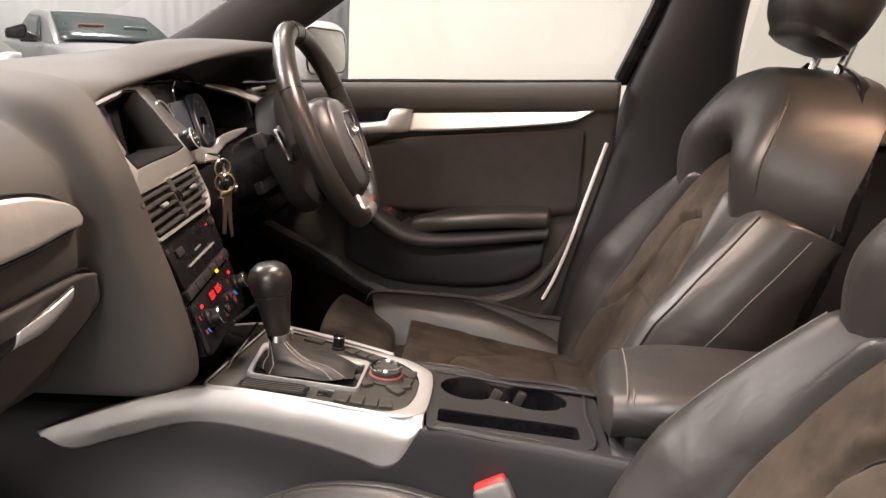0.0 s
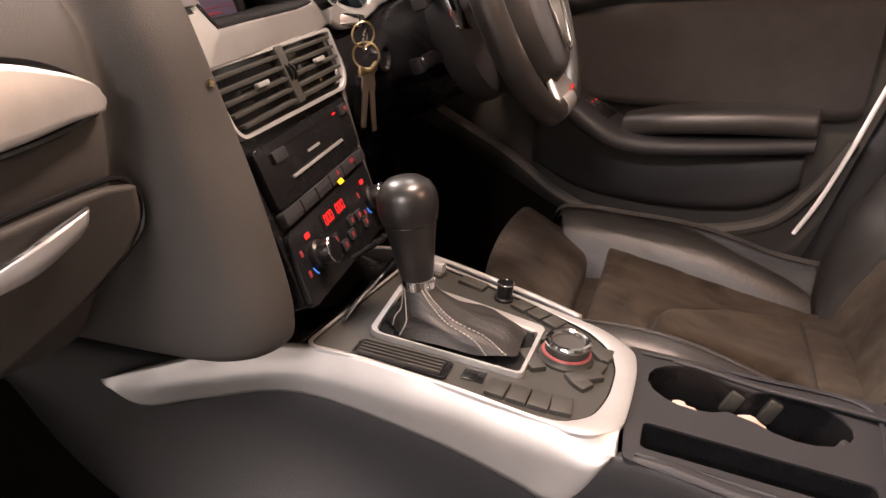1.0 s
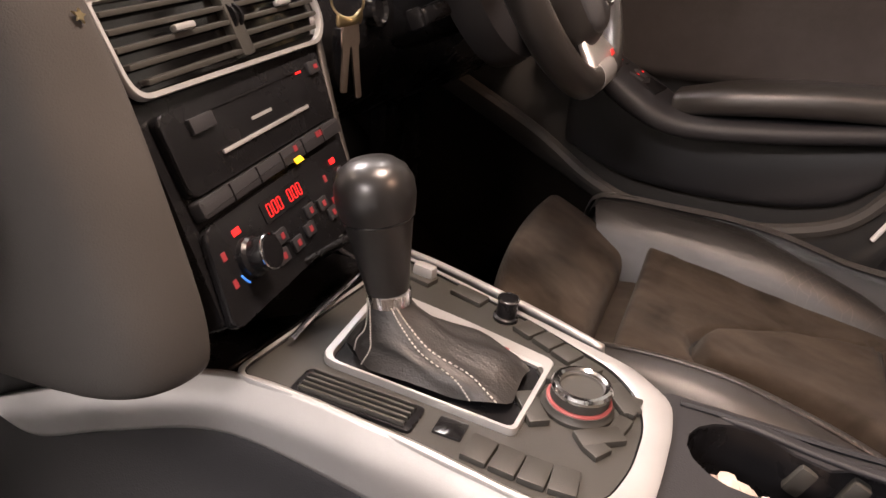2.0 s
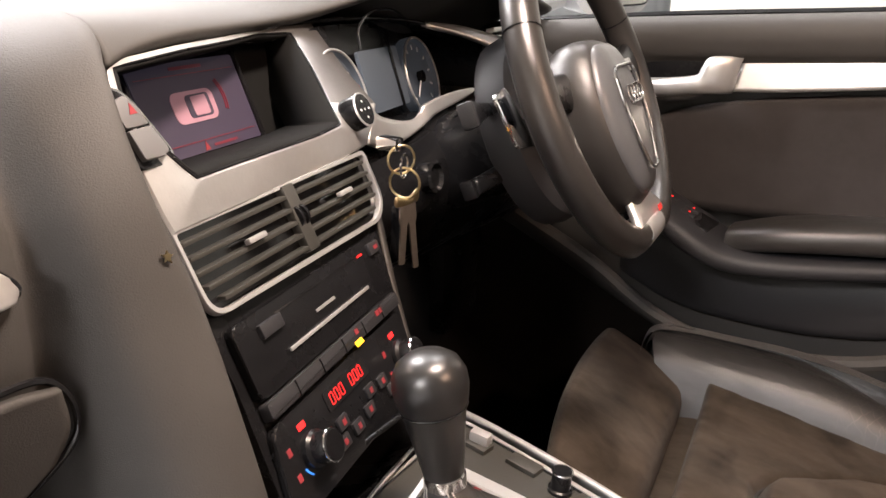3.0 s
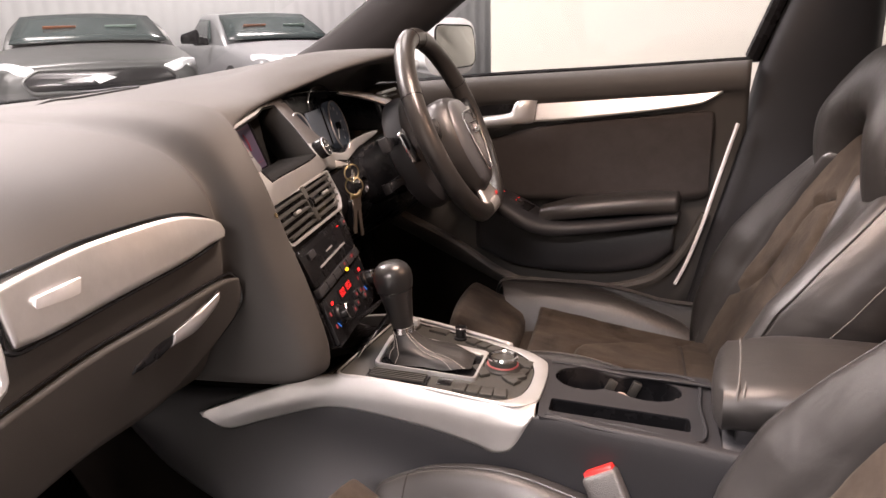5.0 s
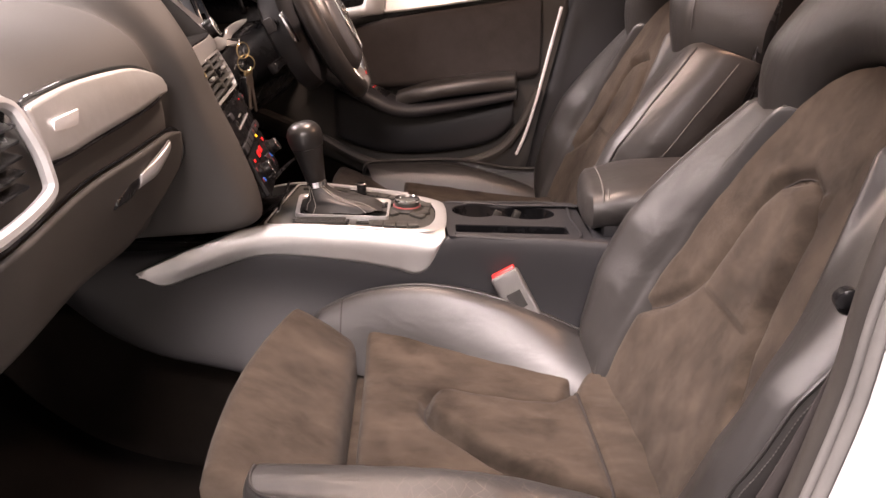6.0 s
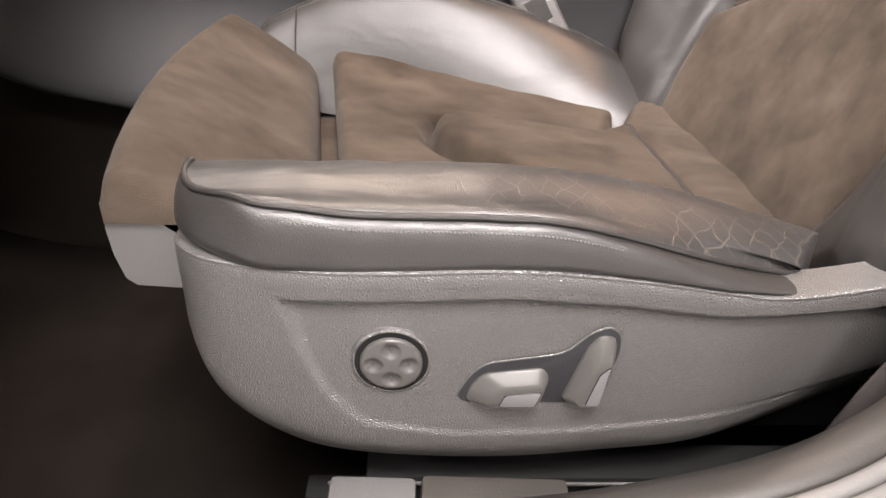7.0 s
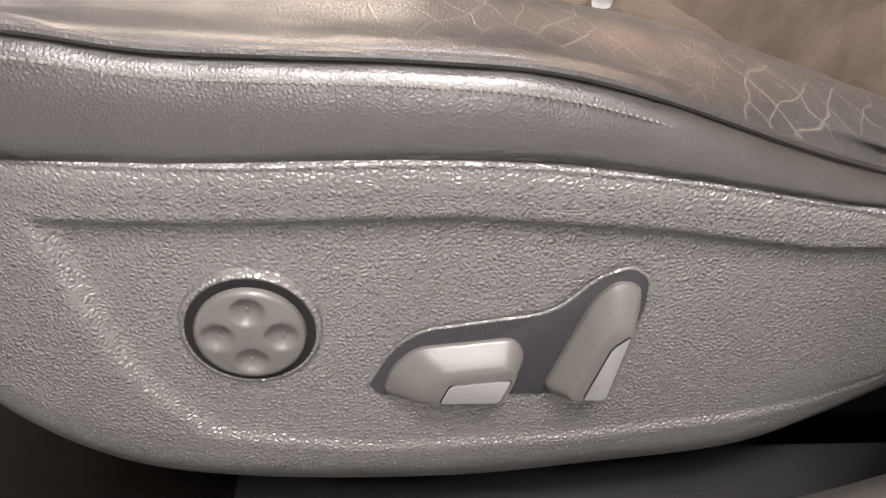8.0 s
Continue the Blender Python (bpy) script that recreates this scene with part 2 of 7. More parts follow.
M_AMBER = glow("amber_backlight", (1.0, 0.55, 0.02), 1.2)
M_BLUE = glow("blue_mark", (0.05, 0.25, 0.9), 0.5)
M_DIAL = glow("dial_face", (0.066, 0.080, 0.100), 0.11)
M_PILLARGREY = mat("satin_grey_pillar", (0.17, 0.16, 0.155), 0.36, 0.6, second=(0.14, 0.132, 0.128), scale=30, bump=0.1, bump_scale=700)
M_HUBFACE = mat("satin_grey_hub", (0.085, 0.088, 0.095), 0.33, second=(0.072, 0.074, 0.080), scale=18, bump=0.12, bump_scale=900)
M_REDFAINT = glow("faint_red_caption", (0.15, 0.018, 0.03), 0.09)
M_MARK = mat("white_marking", (0.75, 0.75, 0.75), 0.5, second=(0.68, 0.68, 0.68), scale=40)
M_TISSUE = mat("crumpled_paper", (0.52, 0.45, 0.40), 0.9, second=(0.34, 0.24, 0.19), scale=60, bump=0.4, bump_scale=200)
M_CREAM = mat("cream_wall_paint", (0.45, 0.43, 0.385), 0.8, second=(0.425, 0.405, 0.365), scale=1.5, bump=0.1, bump_scale=60)
M_SHEET = mat("painted_steel_sheet", (0.70, 0.71, 0.71), 0.55, second=(0.68, 0.69, 0.69), scale=1.2, bump=0.05, bump_scale=60)
M_FLOOR = mat("showroom_floor", (0.17, 0.17, 0.172), 0.3, second=(0.22, 0.22, 0.222), scale=2.0, bump=0.1, bump_scale=60)
M_CEIL = mat("ceiling_board", (0.72, 0.72, 0.70), 0.9, second=(0.68, 0.68, 0.66), scale=2.0)
M_GREYCAR = mat("dark_grey_car_paint", (0.062, 0.064, 0.063), 0.36, 0.2, second=(0.055, 0.057, 0.056), scale=6)
M_SUVCAR = mat("grey_car_paint", (0.095, 0.098, 0.10), 0.36, 0.2, second=(0.072, 0.074, 0.076), scale=6)
M_PALECAR = mat("pale_grey_car_paint", (0.19, 0.195, 0.20), 0.36, 0.1, second=(0.21, 0.215, 0.22), scale=6)
M_DARKGLASS = mat("dark_car_glass", (0.03, 0.04, 0.04), 0.22, second=(0.04, 0.05, 0.05), scale=3)
M_TYRE = mat("tyre_rubber", (0.02, 0.02, 0.02), 0.8, second=(0.03, 0.03, 0.03), scale=30, bump=0.4, bump_scale=90)
M_LAMPGLASS = mat("headlamp_lens", (0.62, 0.64, 0.66), 0.2, 0.0, second=(0.8, 0.82, 0.84), scale=18)
M_WARM = glow("courtesy_lens", (1.0, 0.62, 0.32), 6.0)
M_PANEL = glow("lamp_panel", (1.0, 0.96, 0.9), 6.0)


# ---- mesh tools ----
def crom(pts, n, closed=False):
    """n points along a smooth curve through pts."""
    pts = [Vector(p) for p in pts]
    k, out = len(pts), []
    spans = k if closed else k - 1
    for i in range(n):
        s = i * spans / (n if closed else n - 1)
        j = min(int(s), spans - 1)
        f = s - j
        if closed:
            a, b, c, d = pts[(j - 1) % k], pts[j % k], pts[(j + 1) % k], pts[(j + 2) % k]
        else:
            b, c = pts[j], pts[j + 1]
            a = pts[j - 1] if j else b * 2 - c
            d = pts[j + 2] if j + 2 < k else c * 2 - b
        out.append(0.5 * (2 * b + (c - a) * f + (2 * a - 5 * b + 4 * c - d) * f * f + (3 * b - a - 3 * c + d) * f ** 3))
    return out


def lattice(rows, closed_u=False, closed_v=False, caps=False):
    """A bmesh of quads over rows of points."""
    bm = bmesh.new()
    vs = [[bm.verts.new(p) for p in row] for row in rows]
    nv, nu = len(vs), len(vs[0])
    for j in range(nv if closed_v else nv - 1):
        for i in range(nu if closed_u else nu - 1):
            bm.faces.new((vs[j][i], vs[j][(i + 1) % nu], vs[(j + 1) % nv][(i + 1) % nu], vs[(j + 1) % nv][i]))
    if caps:
        for row in (vs[0], vs[-1]):
            bm.faces.new(row)
    bmesh.ops.recalc_face_normals(bm, faces=bm.faces)
    return bm


def skin(sections, nu, nv, closed_u=False, caps=False):
    """A smooth surface through sections, each with the same number of control points."""
    rows = [crom(s, nu, closed_u) for s in sections]
    cols = [crom(c, nv) for c in zip(*rows)]
    return lattice([list(r) for r in zip(*cols)], closed_u, caps=caps)


def pillow(stations, power=2.6, nu=24, nv=20, ends=0.55):
    """A padded form: stations of (centre, half-width vector, half-height vector) along its spine, with rounded ends."""
    cs = crom([s[0] for s in stations], nv)
    aa = crom([s[1] for s in stations], nv)
    bb = crom([s[2] for s in stations], nv)
    first, last = cs[0] - (cs[1] - cs[0]).normalized() * bb[0].length * ends, cs[-1] + (cs[-1] - cs[-2]).normalized() * bb[-1].length * ends
    ring = []

    def put(c, a, b, k):
        row = []
        for i in range(nu):
            t = 2 * math.pi * i / nu
            ct, st = math.cos(t), math.sin(t)
            row.append(c + a * k * math.copysign(abs(ct) ** (2 / power), ct) + b * k * math.copysign(abs(st) ** (2 / power), st))
        ring.append(row)
    for f in (1.0, 0.93, 0.75, 0.4):
        put(cs[0].lerp(first, f), aa[0], bb[0], max(1 - f ** 2.4, 0.0) ** 0.42 + 0.05)
    for c, a, b in zip(cs, aa, bb):
        put(c, a, b, 1)
    for f in (0.4, 0.75, 0.93, 1.0):
        put(cs[-1].lerp(last, f), aa[-1], bb[-1], max(1 - f ** 2.4, 0.0) ** 0.42 + 0.05)
    return lattice(ring, closed_u=True, caps=True)


def tube(pts, r, n=8, closed=False, samples=0, radii=None, flat=1.0):
    """A round bar along pts."""
    if samples:
        pts = crom(pts, samples, closed)
    pts = [Vector(p) for p in pts]
    k, rows, side = len(pts), [], None
    for i, p in enumerate(pts):
        d = (pts[(i + 1) % k] - pts[i - 1]) if closed or 0 < i < k - 1 else (pts[1] - pts[0] if i == 0 else pts[-1] - pts[-2])
        d.normalize()
        if side is None:
            side = d.orthogonal().normalized()
        side = (side - d * side.dot(d)).normalized()
        up = d.cross(side)
        rr = radii[min(int(i * len(radii) / k), len(radii) - 1)] if radii else r
        rows.append([p + side * rr * math.cos(2 * math.pi * j / n) + up * rr * flat * math.sin(2 * math.pi * j / n) for j in range(n)])
    return lattice(rows, closed_u=True, closed_v=closed, caps=not closed)


def turned(profile, m=Matrix(), n=24, caps=True):
    """A turned form: profile of (radius, height) about the local z axis of m."""
    rows = [[m @ Vector((r * math.cos(2 * math.pi * i / n), r * math.sin(2 * math.pi * i / n), h)) for i in range(n)] for r, h in profile]
    return lattice(rows, closed_u=True, caps=caps)


def rounded(pts, r, seg=4):
    """A polygon in the plane with rounded corners."""
    out, k = [], len(pts)
    for i in range(k):
        p, a, b = Vector(pts[i]), Vector(pts[i - 1]), Vector(pts[(i + 1) % k])
        rr = r[i] if isinstance(r, (list, tuple)) else r
        da, db = (a - p), (b - p)
        rr = min(rr, da.length * 0.45, db.length * 0.45)
        q0, q1 = p + da.normalized() * rr, p + db.normalized() * rr
        for s in range(seg + 1):
            f = s / seg
            out.append(q0 * (1 - f) ** 2 + p * 2 * f * (1 - f) + q1 * f * f)
    return out


def slab(outline, depth, m=Matrix(), bevel=0.0, seg=2):
    """A plate: a polygon in m's xy plane raised by depth along its z, with bevelled rim."""
    bm = bmesh.new()
    lo = [bm.verts.new((p[0], p[1], 0)) for p in outline]
    hi = [bm.verts.new((p[0], p[1], depth)) for p in outline]
    k = len(outline)
    bm.faces.new(lo)
    top = bm.faces.new(hi)
    for i in range(k):
        bm.faces.new((lo[i], lo[(i + 1) % k], hi[(i + 1) % k], hi[i]))
    if bevel:
        bmesh.ops.bevel(bm, geom=list(top.edges), offset=bevel, segments=seg, affect="EDGES", profile=0.6)
    bmesh.ops.recalc_face_normals(bm, faces=bm.faces)
    bm.transform(m)
    return bm


def block(sx, sy, sz, m=Matrix(), bevel=0.004, seg=2):
    """A box of those sizes about m's origin, with rounded edges."""
    bm = bmesh.new()
    bmesh.ops.create_cube(bm, size=1)
    bmesh.ops.scale(bm, vec=(sx, sy, sz), verts=bm.verts)
    if bevel:
        bmesh.ops.bevel(bm, geom=list(bm.edges), offset=min(bevel, sx * 0.45, sy * 0.45, sz * 0.45), segments=seg, affect="EDGES", profile=0.6)
    bm.transform(m)
    return bm


def ringplate(outer, inner, depth, m=Matrix(), bevel=0.0):
    """A frame between two outlines with the same number of points, raised by depth."""
    rows = [[(*p[:2], 0) for p in outer], [(*p[:2], depth - bevel) for p in outer],
            [(p[0] + (q[0] - p[0]) * 0.12, p[1] + (q[1] - p[1]) * 0.12, depth) for p, q in zip(outer, inner)],
            [(q[0] + (p[0] - q[0]) * 0.12, q[1] + (p[1] - q[1]) * 0.12, depth) for p, q in zip(outer, inner)],
            [(*p[:2], depth - bevel) for p in inner], [(*p[:2], 0) for p in inner]]
    bm = lattice([[m @ Vector(p) for p in row] for row in rows], closed_u=True)
    return bm


def holed(outer, holes, depth, m=Matrix()):
    """A plate with holes through it: outlines in m's xy plane."""
    bm = bmesh.new()
    loops, edges = [], []
    for loop in (outer, *holes):
        vs = [bm.verts.new((p[0], p[1], 0)) for p in loop]
        loops.append(vs)
        edges += [bm.edges.new((vs[i - 1], vs[i])) for i in range(len(vs))]
    bmesh.ops.triangle_fill(bm, edges=edges, use_beauty=True)
    for vs in loops:
        low = [bm.verts.new((v.co.x, v.co.y, -depth)) for v in vs]
        for i in range(len(vs)):
            bm.faces.new((vs[i - 1], vs[i], low[i], low[i - 1]))
    bmesh.ops.recalc_face_normals(bm, faces=bm.faces)
    bm.transform(m)
    return bm


def near(p, line):
    """How far p lies from a line of points in the plane."""
    best = 9.0
    for a, b in zip(line, line[1:]):
        d = (b[0] - a[0], b[1] - a[1])
        q = d[0] ** 2 + d[1] ** 2
        t = max(0, min(1, ((p[0] - a[0]) * d[0] + (p[1] - a[1]) * d[1]) / q)) if q else 0
        best = min(best, math.hypot(p[0] - a[0] - t * d[0], p[1] - a[1] - t * d[1]))
    return best


def within(p, loop):
    """Whether p lies inside a closed outline in the plane."""
    inside = False
    for a, b in zip(loop, loop[1:] + loop[:1]):
        if (a[1] > p[1]) != (b[1] > p[1]) and p[0] < (b[0] - a[0]) * (p[1] - a[1]) / (b[1] - a[1]) + a[0]:
            inside = not inside
    return inside


def span(a, b, n):
    return [a + (b - a) * i / (n - 1) for i in range(n)]


def thing(name, label, category, group="", kind="", at=(0, 0, 0)):
    ob = new(name)
    ob.empty_display_size = 0.05
    ob.location = Vector(at) * UNIT
    return tagged(ob, label, category, group, kind)


def part(name, bm, material, parent, label="", sharp=40, thick=0.0):
    """Links a bmesh as one mesh object under a thing or a part."""
    bm.transform(Matrix.Scale(UNIT, 4))
    me = bpy.data.meshes.new(name)
    bm.to_mesh(me)
    bm.free()
    me.materials.append(material)
    for p in me.polygons:
        p.use_smooth = True
    me.set_sharp_from_angle(angle=radians(sharp))
    ob = new(name, me)
    if parent is not None:
        ob.parent = parent
        base = parent.location if parent.parent is None else Vector()
        ob.matrix_parent_inverse = Matrix.Translation(-base)
    if label:
        ob["label"] = label
    if thick:
        s = ob.modifiers.new("thickness", "SOLIDIFY")
        s.thickness, s.offset = thick, -1
    return ob


def axes(o, x, y):
    """A frame at o with its x along x, y near y."""
    x = Vector(x).normalized()
    y = (Vector(y) - x * Vector(y).dot(x)).normalized()
    z = x.cross(y)
    m = Matrix((x, y, z)).transposed().to_4x4()
    m.translation = Vector(o)
    return m


def structure(name, bm, material, label, sharp=40, thick=0.0, category=""):
    return tagged(part(name, bm, material, None, label, sharp, thick), label, category or "structure", kind="structure")


def stitches(line, n, size, normal_up, parent, name="seam_thread", thread=None):
    """A row of small raised thread stitches along a curve."""
    pts = crom(line, n * 2)
    bm = bmesh.new()
    for a, b in zip(pts[::2], pts[1::2]):
        seg = tube([a, a.lerp(b, 0.5) + Vector(normal_up) * size * 0.4, b], size * 0.5, 5)
        me = bpy.data.meshes.new("tmp")
        seg.to_mesh(me)
        seg.free()
        bm.from_mesh(me)
        bpy.data.meshes.remove(me)
    return part(name, bm, thread or M_STITCH, parent, "pale stitching")


# ---- showroom shell ----
def box2c(a, b, r):
    return rounded([(-a, -b), (a, -b), (a, b), (-a, b)], r, 4)


def showroom():
    structure("floor", block(26, 28, 0.2, pose(-4.5, 4, -0.1), 0), M_FLOOR, "polished grey concrete showroom floor", category="floor")
    structure("ceiling", block(26, 28, 0.2, pose(-4.5, 4, 4.1), 0), M_CEIL, "plain pale showroom ceiling", category="ceiling")
    # ribbed sheet wall behind the parked cars
    c, d = Vector((-9.8, 9.2, 0)), Vector((0.68, 0.73, 0))
    nrm = Vector((0.73, -0.68, 0))
    rows = []
    for z in (0, 4.0):
        row = []
        for i in range(-220, 221):
            k = i % 4
            row.append(c + d * (i * 0.055) + nrm * (0.014 if k in (0, 1) else 0.0) + Vector((0, 0, z)))
        rows.append(row)
    structure("wall_ribbed", lattice(rows), M_SHEET, "pale grey ribbed steel sheet wall", 20, 0.05, "wall")
    structure("wall_cream", block(7.4, 0.15, 4.0, pose(2.45, 4.4, 2.0), 0.004), M_CREAM, "plain cream painted wall", category="wall")
    structure("wall_south", block(21, 0.15, 4.0, pose(-4.0, -7.9, 2.0), 0), M_CREAM, "plain cream painted wall", category="wall")
    structure("wall_east", block(0.15, 12.4, 4.0, pose(6.4, -1.8, 2.0), 0), M_CREAM, "plain cream painted wall", category="wall")
    structure("wall_west", block(0.15, 20, 4.0, pose(-14.4, 0, 2.0), 0), M_SHEET, "plain pale sheet wall", category="wall")
    for lx, ly, _ in LAMPS:
        t = thing("ceiling_light", "flat rectangular ceiling light panel", "light", "ceiling lights", at=(lx, ly, 3.97))
        part("frame", ringplate(rounded([(-0.86, -0.41), (0.86, -0.41), (0.86, 0.41), (-0.86, 0.41)], 0.01), rounded([(-0.8, -0.35), (0.8, -0.35), (0.8, 0.35), (-0.8, 0.35)], 0.01), 0.03, pose(lx, ly, 4.0, 180)), M_TRIM, t)
        part("diffuser", block(1.6, 0.7, 0.02, pose(lx, ly, 3.985), 0), M_PANEL, t)


showroom()


# ---- body shell of the car ----
CY = 0.03  # middle plane of the car


def body_shell():
    # carpeted floor with toe board and tunnel
    rows = []
    for y in span(-0.66, -0.14, 8):
        rows.append(crom([(-0.75, y, 0.62), (-0.55, y, 0.52), (-0.42, y, 0.37), (-0.3, y, 0.29), (-0.12, y, 0.255), (0.1, y, 0.25), (0.5, y, 0.25), (1.3, y, 0.25)], 30))
    structure("carpet_passenger", lattice(rows), M_CARPET, "dark brown carpet of the passenger footwell", 60, 0.01, "carpet")
    rows = []
    for y in span(0.18, 0.74, 8):
        rows.append(crom([(-0.75, y, 0.62), (-0.55, y, 0.52), (-0.42, y, 0.37), (-0.3, y, 0.29), (-0.12, y, 0.255), (0.1, y, 0.25), (0.5, y, 0.25), (1.3, y, 0.25)], 30))
    structure("carpet_driver", lattice(rows), M_CARPET, "dark carpet of the driver footwell", 60, 0.01, "carpet")
    rows = []
    for x, z in ((-0.75, 0.60), (-0.4, 0.52), (-0.2, 0.49), (0.0, 0.46), (0.5, 0.42), (1.3, 0.40)):
        rows.append([(x, -0.145, 0.24), (x, -0.13, z - 0.05), (x, -0.10, z), (x, 0.16, z), (x, 0.19, z - 0.05), (x, 0.205, 0.24)])
    structure("tunnel", skin(rows, 24, 20), M_CARPET, "carpet covered transmission tunnel", 60, 0.01, "carpet")
    structure("bulkhead", block(0.04, 1.5, 0.66, pose(-0.80, CY, 0.55), 0.01), M_BLACK, "black bulkhead behind the dashboard", category="panel")
    structure("underbody", block(2.2, 1.5, 0.03, pose(0.3, CY, 0.215), 0.01), M_BLACK, "black steel floor pan", category="panel")
    # edge of the open passenger doorway: taupe trim, seal, painted flange
    edge = crom([(a, b, 0) for a, b in ((-0.55, 0.370), (-0.2, 0.374), (0.1, 0.380), (0.235, 0.392), (0.30, 0.405), (0.348, 0.420), (0.385, 0.440), (0.415, 0.472), (0.440, 0.522), (0.465, 0.59), (0.489, 0.70), (0.501, 0.795), (0.54, 0.95), (0.59, 1.2), (0.62, 1.31))], 70)

    def lane(n, y):
        out = []
        for i, p in enumerate(edge):
            d = (edge[min(i + 1, 69)] - edge[max(i - 1, 0)]).normalized()
            out.append(Vector((p.x + d.y * n, y, p.y - d.x * n)))
        return out
    structure("doorway_trim", lattice([lane(0.05, -0.585), lane(0.008, -0.598), lane(0.0, -0.610), lane(-0.002, -0.622), lane(0.001, -0.630), lane(0.006, -0.632)]), M_TAUPE, "taupe plastic trim round the open doorway", 60, 0.004, "trim")
    structure("door_seal", tube(lane(0.002, -0.638), 0.0052, 10), M_SEAL, "grey rubber door seal", 60, category="seal")
    structure("door_seal_lip", tube(lane(0.002, -0.6485), 0.0045, 10), M_SEAL, "grey rubber lip of the door seal", 60, category="seal")
    structure("door_flange", lattice([lane(0.006, -0.652), lane(0.003, -0.655), lane(0.004, -0.664), lane(0.010, -0.670), lane(0.03, -0.675), lane(0.06, -0.70), lane(0.10, -0.76), lane(0.2, -0.80), lane(0.4, -0.82)]), M_WHITE, "white painted door frame", 60, 0.004, "sill")
    structure("rear_side_lining", block(0.9, 0.02, 0.80, pose(1.02, -0.66, 0.60), 0.004), M_BLACK, "dark lining beside the rear seat", category="panel")
    b = thing("passenger_belt", "dark passenger seat belt webbing beside the seat", "seat belt", at=(0.42, -0.60, 0.30))
    web = [(0.385, -0.585, 0.36), (0.405, -0.592, 0.45), (0.445, -0.598, 0.56), (0.485, -0.605, 0.68), (0.53, -0.605, 0.85), (0.58, -0.58, 1.1)]
    part("webbing", skin([web, [(x + 0.044, y + 0.004, z - 0.012) for x, y, z in web]], 30, 4), M_CLOTH, b, "", 60, 0.002)
    part("anchor", block(0.05, 0.02, 0.06, pose(0.40, -0.58, 0.345, 0, 20), 0.006), M_BLACK, b)
    for x, w in ((0.155, 0.05), (0.225, 0.085)):
        p = part("rail_cover", block(w, 0.03, 0.02, pose(x, -0.590, 0.366, 0, 2), 0.004), M_TAUPE if w > 0.06 else M_BASE, None)
        tagged(p, "pale plastic cover at the foot of the seat runner", "cover")
    # roof
    rows = []
    for x, z, w in ((-0.15, 1.30, 0.50), (0.05, 1.385, 0.52), (0.5, 1.42, 0.53), (1.0, 1.40, 0.53), (1.5, 1.33, 0.50)):
        rows.append([(x, CY - w - 0.06, z - 0.06), (x, CY - w, z - 0.02), (x, CY - w * 0.5, z), (x, CY, z + 0.01), (x, CY + w * 0.5, z), (x, CY + w, z - 0.02), (x, CY + w + 0.06, z - 0.06)])
    structure("roof", skin(rows, 24, 20), M_LINER, "pale cloth lined car roof", 50, 0.02, "roof")
    for lx, ly, lz in COURTESY:
        t = thing("courtesy_light", "small warm courtesy light in the car roof", "light", "courtesy lights", at=(lx, ly, lz))
        part("housing", ringplate(box2c(0.075, 0.10, 0.02), box2c(0.05, 0.075, 0.012), 0.012, pose(lx, ly, lz + 0.012, 180), 0.002), M_LINER, t)
        part("lens", block(0.09, 0.14, 0.004, pose(lx, ly, lz + 0.010), 0.001), M_WARM, t)
    structure("side_lining_driver", block(2.2, 0.02, 0.50, pose(0.25, 0.745, 0.43), 0.004), M_CARPET, "dark lining beside the driver footwell", category="panel")
    structure("side_lining_front", block(0.03, 0.16, 0.42, pose(-0.42, 0.70, 0.62), 0.004), M_BLACK, "black kick panel", category="panel")
    # windscreen pillars and glass
    for s in (-1, 1):
        a = [(-0.50, 0.60, 0.93), (-0.36, 0.61, 1.00), (-0.2, 0.592, 1.10), (0.0, 0.56, 1.24), (0.12, 0.535, 1.32)]
        rows = []
        for x, w, z in a:
            y = CY + s * (w - CY)
            rows.append([(x - 0.065, y - s * 0.030, z + 0.012), (x - 0.02, y - s * 0.042, z + 0.008), (x + 0.012, y - s * 0.03, z - 0.010), (x + 0.035, y, z - 0.025), (x + 0.04, y + s * 0.03, z - 0.028)])
        structure("windscreen_pillar", skin(rows, 16, 20), M_PILLAR, "dark grey lined windscreen pillar", 60, 0.01, "pillar")
        structure("windscreen_seal", tube([(x - 0.068, CY + s * (w - CY - 0.03), z + 0.012) for x, w, z in a], 0.006, 6, samples=20), M_BLACK, "black windscreen seal strip", category="seal")
    g = skin([[(-0.86, CY - 0.60, 0.905), (-0.93, CY, 0.905), (-0.86, CY + 0.60, 0.905)], [(-0.5, CY - 0.56, 1.09), (-0.56, CY, 1.10), (-0.5, CY + 0.56, 1.09)], [(-0.10, CY - 0.50, 1.30), (-0.16, CY, 1.315), (-0.10, CY + 0.50, 1.30)]], 16, 12)
    w = structure("windscreen", g, M_GLASS, "clear curved windscreen glass", category="windscreen")
    w.visible_shadow = False
    structure("cowl_strip", tube([(-0.82, -0.58, 0.916), (-0.87, CY, 0.918), (-0.82, 0.64, 0.916)], 0.008, 8, samples=20), M_BLACK, "black strip along the windscreen foot", category="seal")


body_shell()


# ---- dashboard ----
SU, SV = Vector((-0.235, 0.972, 0)).normalized(), Vector((-0.425, -0.103, 0.899)).normalized()
STACK = axes((-0.105, 0.005, 0.75), SU, SV)  # frame of the centre stack: x across, y up its face, z towards the cabin


def S(u, v, w=0.0):
    return STACK @ Matrix.Translation((u, v, w))


def box2(u0, v0, u1, v1, r=0.003, seg=3):
    return rounded([(u0, v0), (u1, v0), (u1, v1), (u0, v1)], r, seg)


